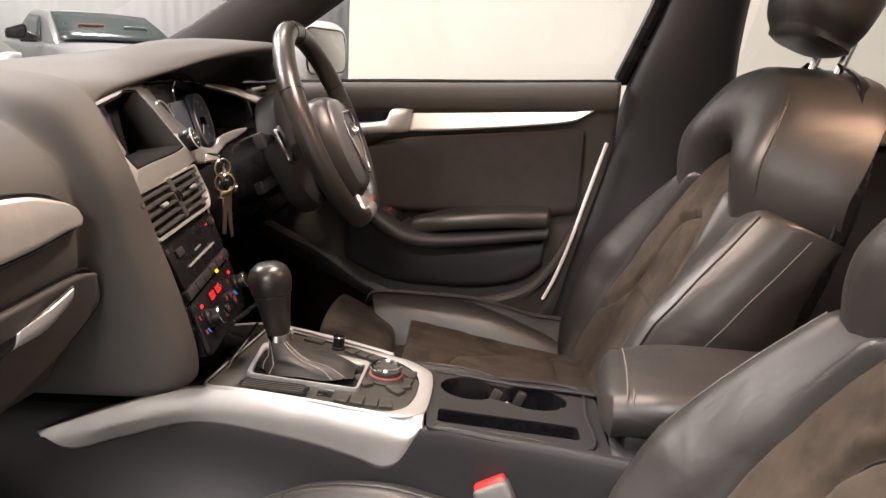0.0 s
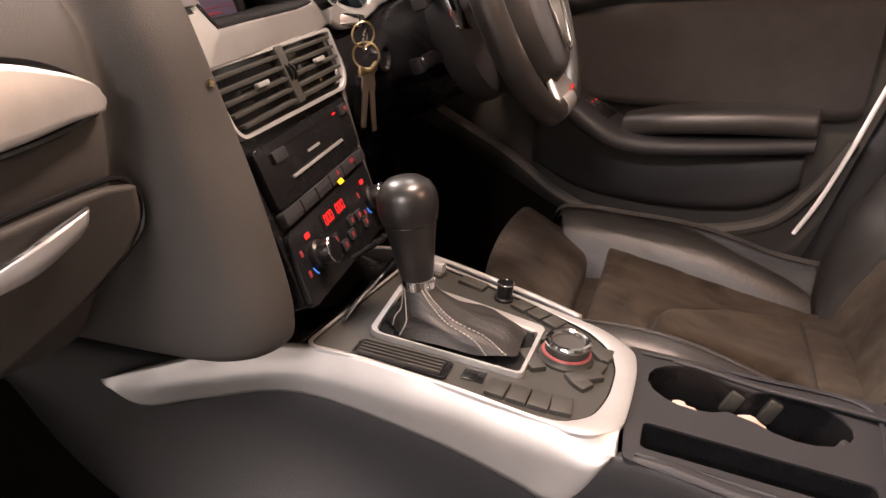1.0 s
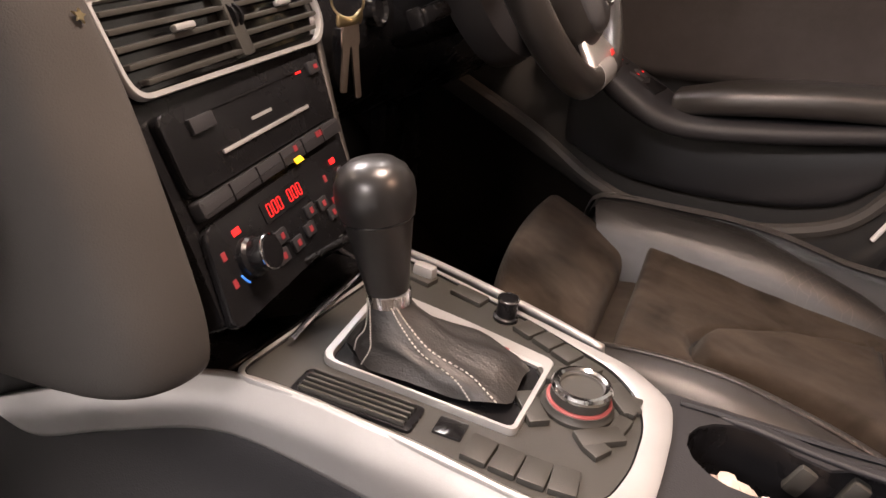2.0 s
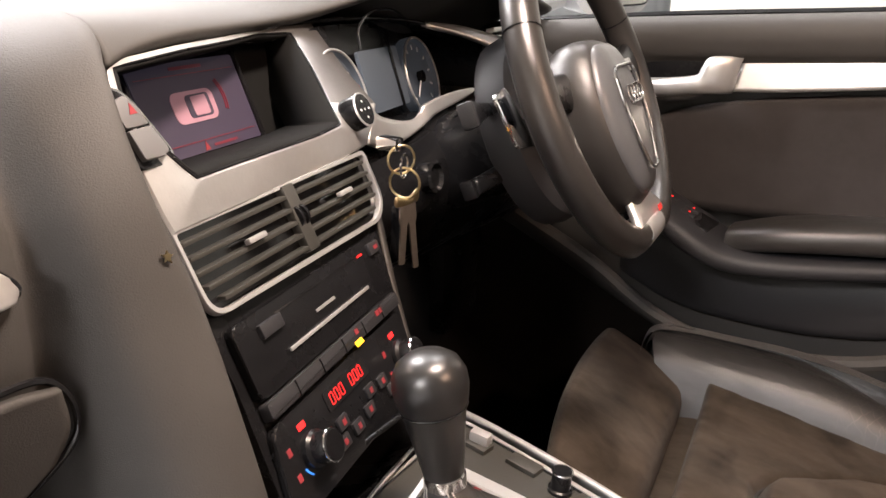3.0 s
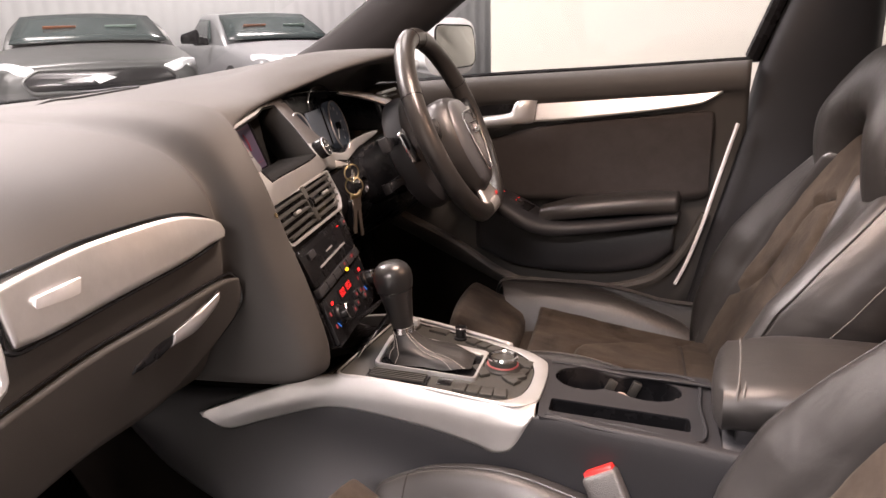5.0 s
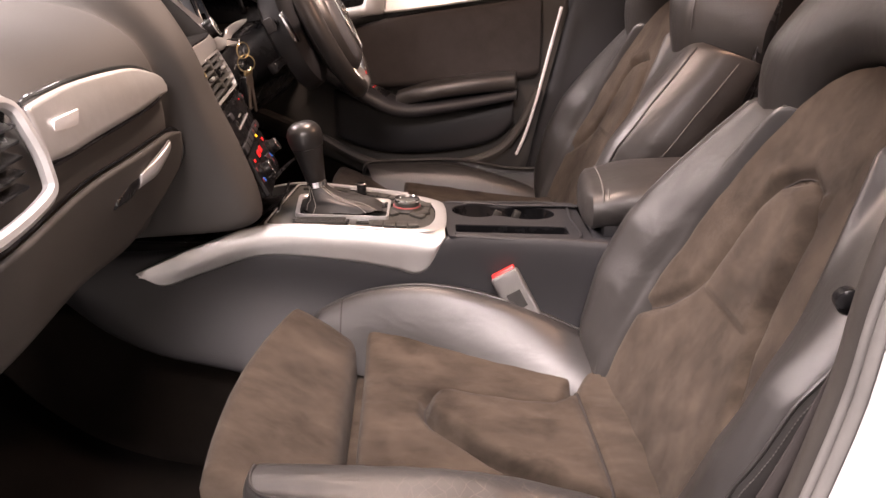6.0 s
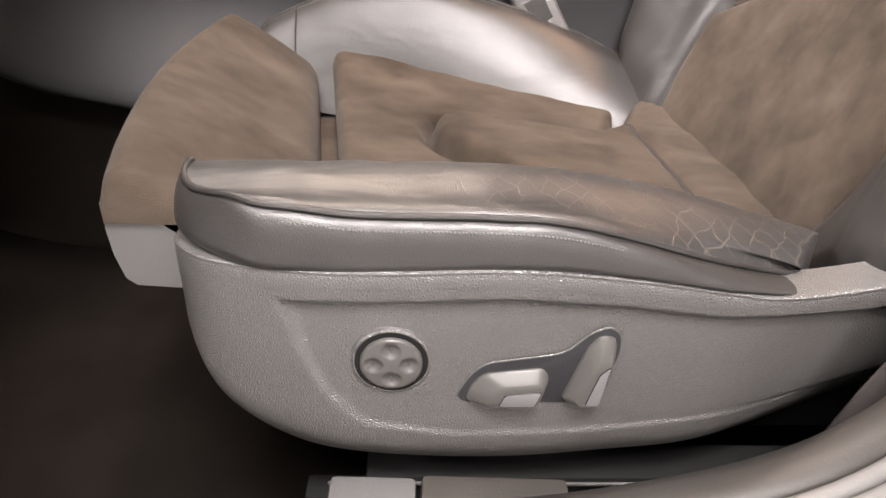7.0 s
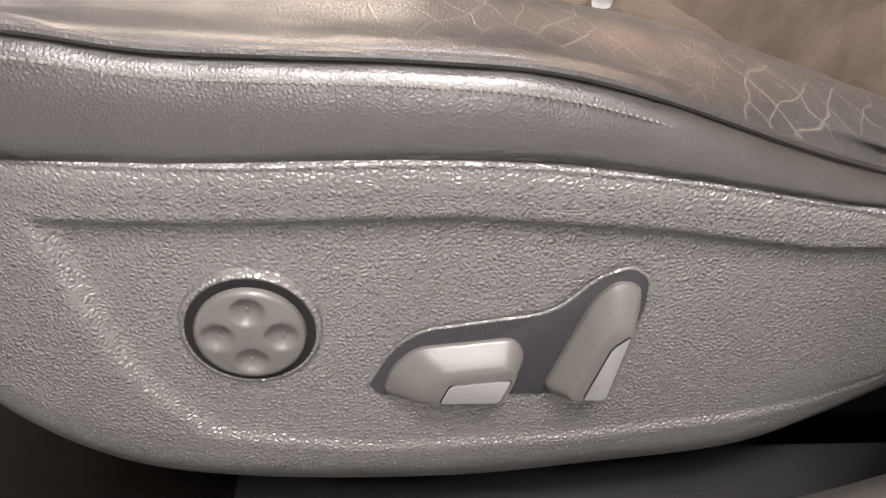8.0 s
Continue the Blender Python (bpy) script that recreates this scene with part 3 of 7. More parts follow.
def dash_sections():
    out = []
    for y, dz, dx in ((-0.72, -0.012, 0.03), (-0.55, -0.006, 0.025), (-0.40, 0, 0.0), (-0.28, 0.004, -0.003), (-0.205, 0.010, -0.002), (-0.184, 0.014, -0.010)):
        out.append([(-0.85, y, 0.92), (-0.60, y, 0.932 + dz), (-0.36, y, 0.926 + dz), (-0.235, y, 0.915 + dz), (-0.165 + dx, y, 0.892 + dz), (-0.128 + dx, y, 0.852 + dz), (-0.118 + dx, y, 0.80), (-0.126 + dx, y, 0.75), (-0.146 + dx, y, 0.69), (-0.175 + dx, y, 0.65), (-0.24 + dx, y, 0.635), (-0.40, y, 0.64)])
    out.append([(-0.85, -0.16, 0.92), (-0.60, -0.16, 0.94), (-0.36, -0.16, 0.95), (-0.23, -0.16, 0.946), (-0.16, -0.16, 0.925), (-0.112, -0.163, 0.87), (-0.092, -0.16, 0.80), (-0.076, -0.16, 0.74), (-0.060, -0.16, 0.676), (-0.072, -0.16, 0.645), (-0.14, -0.16, 0.638), (-0.40, -0.16, 0.63)])
    out.append([(-0.85, -0.125, 0.92), (-0.60, -0.125, 0.943), (-0.36, -0.125, 0.957), (-0.23, -0.125, 0.955), (-0.155, -0.125, 0.938), (-0.109, -0.131, 0.88), (-0.085, -0.121, 0.80), (-0.063, -0.118, 0.74), (-0.046, -0.115, 0.670), (-0.060, -0.115, 0.639), (-0.14, -0.115, 0.633), (-0.40, -0.12, 0.62)])
    out.append([(-0.85, -0.105, 0.92), (-0.60, -0.105, 0.944), (-0.36, -0.105, 0.958), (-0.23, -0.105, 0.958), (-0.163, -0.110, 0.943), (-0.137, -0.123, 0.89), (-0.104, -0.107, 0.81), (-0.084, -0.104, 0.74), (-0.064, -0.102, 0.672), (-0.080, -0.10, 0.641), (-0.15, -0.10, 0.636), (-0.40, -0.10, 0.62)])
    # over the screen and the instruments the top ends in a lip, and the face falls back behind it
    for y, xl, zl, z2, z3 in ((-0.109, -0.157, 0.932, 0.953, 0.957), (-0.085, -0.169, 0.9375, 0.953, 0.957), (-0.04, -0.187, 0.942, 0.954, 0.957), (0.03, -0.218, 0.943, 0.955, 0.957), (0.10, -0.247, 0.944, 0.957, 0.958), (0.17, -0.265, 0.949, 0.960, 0.966), (0.22, -0.250, 0.962, 0.964, 0.980), (0.27, -0.210, 0.982, 0.968, 0.994), (0.31, -0.168, 0.994, 0.972, 1.000), (0.38, -0.150, 0.997, 0.982, 1.001), (0.46, -0.19, 0.990, 0.985, 0.996), (0.56, -0.24, 0.965, 0.970, 0.975), (0.68, -0.27, 0.945, 0.950, 0.950)):
        out.append([(-0.85, y, 0.92), (-0.60, y, 0.5 * z2 + 0.466), (-0.42, y, z2), ((xl - 0.42) / 2, y, z3), (xl - 0.03, y, max(zl + 0.006, z3 - 0.004)), (xl, y, zl), (xl - 0.006, y, zl - 0.010), (xl - 0.04, y, zl - 0.018), (xl - 0.09, y, zl - 0.026), (-0.39, y, 0.85), (-0.40, y, 0.72), (-0.40, y, 0.62)])
    return out


def dashboard():
    t = thing("dashboard", "dark grey soft-touch dashboard with silver inlays", "dashboard", at=(-0.3, CY, 0.62))
    sections = dash_sections()
    part("passenger_pad", skin(sections[:9], 70, 70), M_DASH, t, "warm grey soft-touch padding", 50, 0.006)
    part("top_pad", skin(sections[9:], 70, 60), M_DASH, t, "warm grey soft-touch padding over the instruments", 50, 0.006)
    # passenger inlay, recessed frame first
    inlay = skin([[(-0.117, -0.2015, 0.8385), (-0.116, -0.1985, 0.8330), (-0.115, -0.2015, 0.8280)],
                  [(-0.118, -0.206, 0.8440), (-0.116, -0.206, 0.8350), (-0.114, -0.206, 0.8265)],
                  [(-0.121, -0.225, 0.852), (-0.117, -0.225, 0.840), (-0.114, -0.225, 0.825)],
                  [(-0.125, -0.27, 0.862), (-0.118, -0.27, 0.842), (-0.113, -0.27, 0.819)],
                  [(-0.126, -0.36, 0.864), (-0.119, -0.36, 0.840), (-0.114, -0.36, 0.812)],
                  [(-0.114, -0.43, 0.864), (-0.107, -0.435, 0.838), (-0.102, -0.438, 0.812)],
                  [(-0.101, -0.485, 0.862), (-0.097, -0.483, 0.838), (-0.094, -0.480, 0.816)]], 10, 40)
    part("passenger_inlay", inlay, M_SILVER, t, "brushed aluminium inlay strip", 60, 0.004)
    part("inlay_gap", tube([(-0.1185, -0.196, 0.8325), (-0.122, -0.225, 0.8545), (-0.126, -0.27, 0.8645), (-0.127, -0.36, 0.8665), (-0.115, -0.43, 0.8665), (-0.101, -0.487, 0.8645), (-0.096, -0.486, 0.838), (-0.093, -0.483, 0.8135), (-0.101, -0.438, 0.8095), (-0.113, -0.36, 0.8095), (-0.112, -0.27, 0.8165), (-0.113, -0.225, 0.8225)], 0.0022, 6, True, 80), M_GLOSS, t, "dark gap round the inlay")
    part("lid_gap", tube([(-0.088, -0.70, 0.757), (-0.097, -0.55, 0.764), (-0.120, -0.40, 0.772), (-0.119, -0.30, 0.778), (-0.117, -0.22, 0.784), (-0.1150, -0.190, 0.781), (-0.113, -0.180, 0.757), (-0.119, -0.189, 0.733), (-0.136, -0.234, 0.697), (-0.146, -0.30, 0.672)], 0.0020, 6, samples=60), M_GLOSS, t, "dark gap round the glovebox lid")
    part("pad_joint", tube([(-0.412, -0.19, 0.9285), (-0.437, -0.116, 0.9545), (-0.455, -0.034, 0.9555), (-0.486, 0.063, 0.9555), (-0.53, 0.16, 0.9545), (-0.60, 0.20, 0.950), (-0.70, 0.20, 0.940)], 0.0016, 6, samples=60), M_PLASTIC, t, "joint line across the top padding")
    part("inlay_badge", block(0.003, 0.052, 0.014, pose(-0.1045, -0.424, 0.838, 0, 12, 8), 0.001), M_MARK, t, "small bright badge plate")
    part("glovebox_lid", skin([[(-0.114, -0.188, 0.778), (-0.116, -0.185, 0.755), (-0.120, -0.193, 0.735)],
                               [(-0.114, -0.22, 0.782), (-0.122, -0.225, 0.745), (-0.134, -0.237, 0.70)],
                               [(-0.115, -0.30, 0.776), (-0.125, -0.30, 0.735), (-0.143, -0.30, 0.675)],
                               [(-0.116, -0.40, 0.770), (-0.126, -0.40, 0.73), (-0.145, -0.40, 0.67)],
                               [(-0.094, -0.55, 0.762), (-0.104, -0.55, 0.72), (-0.122, -0.55, 0.668)], [(-0.086, -0.70, 0.755), (-0.096, -0.70, 0.715), (-0.114, -0.70, 0.668)]], 20, 40), M_DASH, t, "dark soft-touch glovebox lid", 60, 0.006)
    g = part("glovebox_handle", skin([[(-0.108, -0.228, 0.7745), (-0.108, -0.230, 0.768), (-0.111, -0.235, 0.760)],
                                      [(-0.108, -0.260, 0.765), (-0.108, -0.262, 0.756), (-0.112, -0.266, 0.747)],
                                      [(-0.117, -0.290, 0.752), (-0.117, -0.292, 0.746), (-0.120, -0.294, 0.740)]], 10, 20), M_TRIM, t, "satin metal glovebox pull with bright edge", 60, 0.004)
    part("handle_edge", tube([(-0.107, -0.227, 0.775), (-0.107, -0.260, 0.766), (-0.116, -0.291, 0.752)], 0.0016, 8, samples=16), M_CHROME, g)
    part("handle_recess", pillow([((-0.121, -0.280, 0.748), (0, 0.004, 0.006), (0.006, 0, 0)), ((-0.121, -0.31, 0.743), (0, 0.004, 0.011), (0.006, 0, 0)), ((-0.124, -0.34, 0.735), (0, 0.003, 0.005), (0.006, 0, 0))], nv=12), M_BLACK, t)
    # passenger side air vent ring
    ring = [(-0.096, -0.508, 0.872), (-0.086, -0.496, 0.845), (-0.078, -0.496, 0.815), (-0.074, -0.510, 0.797), (-0.062, -0.60, 0.790), (-0.060, -0.66, 0.80), (-0.072, -0.67, 0.84), (-0.086, -0.66, 0.872), (-0.092, -0.60, 0.880)]
    v = part("side_vent", tube([(x, y - 0.010, z) for x, y, z in ring], 0.006, 8, True, 40), M_TRIM, t, "silver ringed side air vent")
    for i in range(5):
        part("slat", block(0.02, 0.15, 0.003, pose(-0.088, -0.590, 0.808 + i * 0.012, 0, 15, 8), 0.001), M_BLACK, v)
    part("vent_back", block(0.01, 0.17, 0.075, pose(-0.100, -0.590, 0.836, 0, 12, 8), 0.004), M_BLACK, v)

    # ---- centre stack ----
    base = [(-0.118, -0.09), (0.085, -0.095), (0.105, -0.02), (0.138, 0.084), (0.138, 0.088), (-0.112, 0.088), (-0.108, 0.0)]
    part("stack_body", slab(rounded(base, 0.006), 0.06, S(0, 0, -0.064), 0.004), M_BLACK, t, "black centre stack")
    # silver frame round the screen recess: it leans back on the driver's side
    outer = [(-0.116, -0.110, 0.836), (-0.132, -0.045, 0.836), (-0.150, 0.02, 0.836), (-0.166, 0.085, 0.836), (-0.180, 0.145, 0.840), (-0.200, 0.184, 0.868), (-0.240, 0.190, 0.895), (-0.286, 0.196, 0.935), (-0.257, 0.10, 0.934), (-0.221, 0.03, 0.933), (-0.189, -0.04, 0.932), (-0.162, -0.108, 0.928), (-0.142, -0.118, 0.899)]
    inner = [(-0.130, -0.078, 0.861), (-0.142, -0.035, 0.861), (-0.154, 0.02, 0.861), (-0.166, 0.07, 0.861), (-0.176, 0.106, 0.863), (-0.196, 0.116, 0.877), (-0.228, 0.132, 0.901), (-0.268, 0.148, 0.929), (-0.250, 0.09, 0.931), (-0.216, 0.03, 0.930), (-0.187, -0.035, 0.929), (-0.161, -0.104, 0.925), (-0.143, -0.112, 0.90)]
    def crisp(pts, n=6):
        """The loop through pts with straight sides."""
        pts = [Vector(p) for p in pts]
        return [p.lerp(q, (i + (0.12 if i == 0 else 0)) / n) for p, q in zip(pts, pts[1:] + pts[:1]) for i in range(n)]
    o2, i2 = crisp(outer), crisp(inner)
    mid = [a.lerp(b, 0.5) + Vector((0.0016, 0.0, 0.0008)) for a, b in zip(o2, i2)]
    back = Vector((-0.02, 0.0, -0.008))
    hoop = [[p + back for p in o2], o2, [a.lerp(b, 0.06) + Vector((0.0014, 0, 0.0007)) for a, b in zip(o2, i2)], mid, [a.lerp(b, 0.93) + Vector((0.0012, 0, 0.0006)) for a, b in zip(o2, i2)], i2, [p + back for p in i2]]
    part("screen_frame", lattice([row[46:] + row[:31] for row in hoop]), M_SILVER, t, "brushed aluminium frame round the screen", 25)
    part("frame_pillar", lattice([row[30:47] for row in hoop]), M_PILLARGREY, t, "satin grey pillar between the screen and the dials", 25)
    part("frame_rim", tube([p + Vector((0.0004, 0, 0.0004)) for p in i2], 0.0008, 6, True), M_BLACK, t)
    # recess and screen
    SCR = axes((-0.2435, 0.021, 0.882), SU, (-0.026, -0.007, 0.068))
    part("screen_recess", lattice([i2, [p.lerp(SCR @ Vector((0.02, 0.0, -0.01)), 0.06) + Vector((-0.06, 0.01, -0.012)) for p in i2]], closed_u=True), M_MATTE, t, "", 40, 0.003)
    part("recess_back", slab(box2(-0.11, -0.07, 0.13, 0.08), 0.004, SCR @ Matrix.Translation((0, 0, -0.012))), M_MATTE, t)
    scr = part("screen", slab(box2(-0.0665, -0.039, 0.0665, 0.039, 0.003), 0.005, SCR @ Matrix.Translation((0, 0, -0.006)), 0.001), M_SCREEN, t, "dark display glass with a pink picture")
    part("screen_bezel", tube([SCR @ Vector(p) for p in ((0.067, -0.039, 0), (0.067, 0.039, 0))], 0.0018, 6), M_BLACK, scr)
    part("screen_ground", slab(box2(-0.063, -0.035, 0.063, 0.035, 0.002), 0.001, SCR @ Matrix.Translation((0, 0, -0.0010))), M_PURPLE, scr, "violet lit display ground")
    part("car_symbol", slab(rounded([(-0.030, -0.012), (0.020, -0.012), (0.020, 0.012), (-0.030, 0.012)], 0.008, 5), 0.0006, SCR @ Matrix.Translation((0, 0, 0.0002))), M_PINK, scr, "pink car symbol seen from above")
    part("car_symbol_window", slab(rounded([(-0.014, -0.009), (0.014, -0.009), (0.014, 0.009), (-0.014, 0.009)], 0.004, 4), 0.0005, SCR @ Matrix.Translation((0, 0, 0.0006))), M_PURPLE, scr)
    part("car_symbol_roof", slab(box2(-0.008, -0.0075, 0.010, 0.0075, 0.002), 0.0004, SCR @ Matrix.Translation((0, 0, 0.0010))), M_PINK, scr)
    for a in (0.0285, 0.0310):
        pts = [SCR @ Vector((0.004 + a * math.cos(q), 0.002 + a * 0.9 * math.sin(q), 0.0006)) for q in span(-0.35, 0.6, 8)]
        part("sensor_arc", tube(pts, 0.0006, 5), M_REDFAINT, scr)
    part("caption_bar", slab(box2(-0.018, 0.0285, 0.020, 0.0310, 0.001), 0.0005, SCR @ Matrix.Translation((0, 0, 0.0002))), M_REDFAINT, scr)
    part("caption_bar", slab(box2(0.000, -0.0325, 0.030, -0.0305, 0.001), 0.0005, SCR @ Matrix.Translation((0, 0, 0.0002))), M_REDFAINT, scr)
    for v0 in (0.0245, -0.0265):
        part("rule", slab(box2(-0.058, v0, 0.058, v0 + 0.0006, 0.0002), 0.0004, SCR @ Matrix.Translation((0, 0, 0.0002))), M_REDFAINT, scr)
    part("warning_mark", slab([(-0.012, -0.034), (-0.006, -0.034), (-0.009, -0.027)], 0.0005, SCR @ Matrix.Translation((0, 0, 0.0002))), M_REDDIM, scr)
    # two-part button block at the edge of the frame
    rim_h = rounded([(-0.1085, 0.1795), (-0.0965, 0.1800), (-0.0885, 0.1725), (-0.0830, 0.1590), (-0.0755, 0.1385), (-0.0775, 0.1325), (-0.1040, 0.1325), (-0.1090, 0.1500)], [0.003, 0.004, 0.006, 0.01, 0.004, 0.003, 0.003, 0.003], 4)
    hb = part("hazard_switch", slab(rim_h, 0.006, S(-0.007, 0, 0.003), 0.0012), M_GLOSS, t, "dark switch pair in a bright rim", 30)
    part("switch_rim", tube([S(p[0] - 0.007, p[1], 0.0085).translation for p in rim_h[3:27]], 0.0011, 8), M_CHROME, hb)
    part("button", slab(rounded([(-0.1085, 0.1705), (-0.0960, 0.1745), (-0.0900, 0.1650), (-0.0868, 0.1562), (-0.1052, 0.1558)], 0.0018, 3), 0.0045, S(-0.007, 0, 0.0085), 0.0012), M_LEVERFACE, hb)
    part("button", slab(rounded([(-0.1050, 0.1548), (-0.0864, 0.1552), (-0.0808, 0.1400), (-0.0850, 0.1368), (-0.1020, 0.1366)], 0.0022, 3), 0.0045, S(-0.007, 0, 0.0085), 0.0012), M_LEVERFACE, hb)
    part("red_mark", slab([(-0.0985, 0.1630), (-0.0925, 0.1630), (-0.0955, 0.1695)], 0.0006, S(-0.007, 0, 0.0128)), M_REDDIM, hb)
    k = part("round_control", turned([(0.014, 0), (0.0145, 0.003), (0.0145, 0.016), (0.0135, 0.0175), (0.0001, 0.0175)], S(0.142, 0.126, 0.004), 28), M_BLACK, t, "round black stick-on control knob")
    part("knob_rim", tube([S(0.142 + 0.0142 * math.cos(q), 0.126 + 0.0142 * math.sin(q), 0.0205).translation for q in span(0, 6.1, 28)], 0.0009, 6, True), M_TRIM, k)
    for du, dv in ((0, 0), (0.007, 0), (-0.007, 0), (0, 0.007), (0, -0.007)):
        part("dot", turned([(0.0012, 0), (0.0001, 0.0004)], S(0.142 + du, 0.126 + dv, 0.0216), 8), M_MARK, k)
    # air vents
    av = part("air_vent", ringplate(rounded([(-0.108, 0.040), (0.122, 0.036), (0.142, 0.052), (0.143, 0.096), (-0.108, 0.096)], [0.016, 0.014, 0.012, 0.006, 0.004], 6), rounded([(-0.1045, 0.0435), (0.119, 0.0395), (0.138, 0.0545), (0.139, 0.0925), (-0.1045, 0.0935)], [0.014, 0.012, 0.01, 0.005, 0.003], 6), 0.005, S(0, 0, -0.001), 0.001), M_TRIM, t, "silver framed twin centre air vents", 30)
    part("vent_back", slab(box2(-0.104, 0.044, 0.135, 0.094), 0.002, S(0, 0, -0.003)), M_GLOSS, av)
    for u0, u1 in ((-0.1045, 0.007), (0.021, 0.1315)):
        for i in range(5):
            v0 = 0.0490 + i * 0.0096
            inset = 0.012 if i == 0 else (0.003 if i == 1 else 0.0)
            part("slat", block(u1 - u0 - inset, 0.0030, 0.007, S((u0 + u1) / 2 + (inset / 2 if u0 < 0 else -inset / 2), v0, 0.002) @ pose(0, 0, 0, 14), 0.0008), M_PANELGREY, av)
        mid = (u0 + u1) / 2
        part("slider", block(0.020, 0.004, 0.005, S(mid + 0.004, 0.0715, 0.007), 0.0015), M_TRIM, av)
    part("vent_back", slab(rounded([(-0.1045, 0.0435), (0.119, 0.0395), (0.138, 0.0545), (0.139, 0.0925), (-0.1045, 0.0935)], [0.014, 0.012, 0.01, 0.005, 0.003], 6), 0.001, S(0, 0, -0.0028)), M_MATTE, av)
    dv = part("divider", block(0.015, 0.050, 0.010, S(0.014, 0.070, 0.001), 0.002), M_PANELGREY, av)
    for du in (-0.0035, 0.0035):
        part("thumbwheel", turned([(0.0001, -0.0015), (0.009, -0.0015), (0.009, 0.0015), (0.0001, 0.0015)], S(0.014 + du, 0.071, 0.001) @ pose(0, 0, 0, 0, 90, 0), 20), M_BLACK, dv)
    # radio
    rd = part("radio", slab(rounded([(-0.101, -0.017), (0.093, -0.017), (0.108, 0.031), (-0.099, 0.031)], 0.006, 4), 0.006, S(0, 0, -0.003), 0.002), M_BLACK, t, "black radio unit with disc slot")
    part("disc_slot", block(0.116, 0.0028, 0.002, S(0.0, -0.002, 0.004), 0.0008), M_TRIM, rd, "bright line under the disc slot")
    part("seam", block(0.14, 0.0012, 0.0012, S(0.012, 0.0235, 0.0032), 0), M_GLOSS, rd)
    for du in (-0.014, -0.002):
        part("caption_bar", block(0.009 if du < -0.01 else 0.020, 0.0022, 0.0006, S(du + 0.004, 0.0078, 0.0033), 0), M_TRIM, rd)
    b = part("eject_button", block(0.024, 0.0095, 0.005, S(-0.066, 0.0185, 0.004), 0.0015), M_PLASTIC, rd)
    b = part("media_button", block(0.017, 0.0095, 0.005, S(0.088, 0.0215, 0.004), 0.0015), M_PLASTIC, rd)
    part("red_mark", block(0.006, 0.003, 0.0005, S(0.089, 0.0215, 0.0068), 0), M_REDDIM, b)
    part("red_mark", block(0.008, 0.0022, 0.0005, S(0.066, 0.0225, 0.0034), 0), M_REDLIGHT, rd)
    # button row
    rw = part("switch_strip", slab(box2(-0.101, -0.0305, 0.092, -0.0185, 0.003), 0.008, S(0, 0, -0.003), 0.003), M_PLASTIC, t, "row of switches under the radio")
    for i in range(1, 6):
        part("joint", block(0.0008, 0.011, 0.001, S(-0.101 + i * 0.032, -0.0245, 0.0052), 0), M_GLOSS, rw)
    part("amber_mark", block(0.010, 0.0045, 0.0008, S(0.014, -0.0300, 0.0050) @ pose(0, 0, 0, -20), 0), M_AMBER, rw)
    for u in (0.016, 0.052, 0.058):
        part("red_mark", block(0.0045, 0.004, 0.0006, S(u, -0.0225, 0.0052), 0), M_REDDIM, rw)
    # climate unit
    cl = part("climate_unit", slab(rounded([(-0.118, -0.092), (0.070, -0.094), (0.088, -0.034), (-0.104, -0.034)], 0.008, 4), 0.005, S(0, 0, -0.003), 0.002), M_BLACK, t, "black climate control unit")
    dp = part("display", slab(box2(-0.048, -0.054, 0.012, -0.040, 0.002), 0.001, S(0, 0, 0.002)), M_GLOSS, cl)
    for u0 in (-0.040, -0.012):
        for j in range(3):
            uu = u0 + j * 0.0068
            for du, dvv, w, h in ((-0.0020, 0.0020, 0.0006, 0.0034), (0.0020, 0.0020, 0.0006, 0.0034), (-0.0020, -0.0020, 0.0006, 0.0034), (0.0020, -0.0020, 0.0006, 0.0034), (0, 0.0040, 0.0034, 0.0006), (0, -0.0040, 0.0034, 0.0006)):
                part("digit_bar", block(w, h, 0.0005, S(uu + du, -0.047 + dvv, 0.0032), 0), M_REDLIGHT, dp)
    for u in (-0.078, 0.062):
        kn = part("temperature_knob", turned([(0.0125, 0), (0.0125, 0.004), (0.0105, 0.006), (0.0105, 0.016), (0.0095, 0.0175), (0.0001, 0.0175)], S(u, -0.063, 0.002), 24), M_BLACK, cl, "ribbed black knob with chrome ring")
        part("knob_ring", tube([S(u + 0.0102 * math.cos(q), -0.063 + 0.0102 * math.sin(q), 0.018).translation for q in span(0, 6.0, 24)], 0.0009, 6, True), M_CHROME, kn)
        part("red_mark", block(0.008, 0.004, 0.0006, S(u - 0.001, -0.0455, 0.0022), 0), M_REDLIGHT, cl)
        part("red_mark", block(0.004, 0.005, 0.0006, S(u - 0.021, -0.053, 0.0022), 0), M_REDDIM, cl)
        part("red_mark", block(0.004, 0.005, 0.0006, S(u - 0.022, -0.070, 0.0022), 0), M_REDDIM, cl)
        part("blue_arc", tube([S(u + 0.0155 * math.cos(q), -0.063 + 0.0155 * math.sin(q), 0.0024).translation for q in span(3.5, 4.0, 5)], 0.0007, 5), M_BLUE, cl)
    for u, v0 in ((-0.041, -0.065), (-0.048, -0.076), (-0.027, -0.076), (-0.007, -0.074), (0.003, -0.064), (0.022, -0.066), (0.030, -0.076)):
        bt = part("button", block(0.013, 0.009, 0.003, S(u, v0, 0.003), 0.001), M_PLASTIC, cl)
        part("red_mark", block(0.004, 0.004, 0.0005, S(u, v0, 0.0047), 0), M_REDDIM, bt)
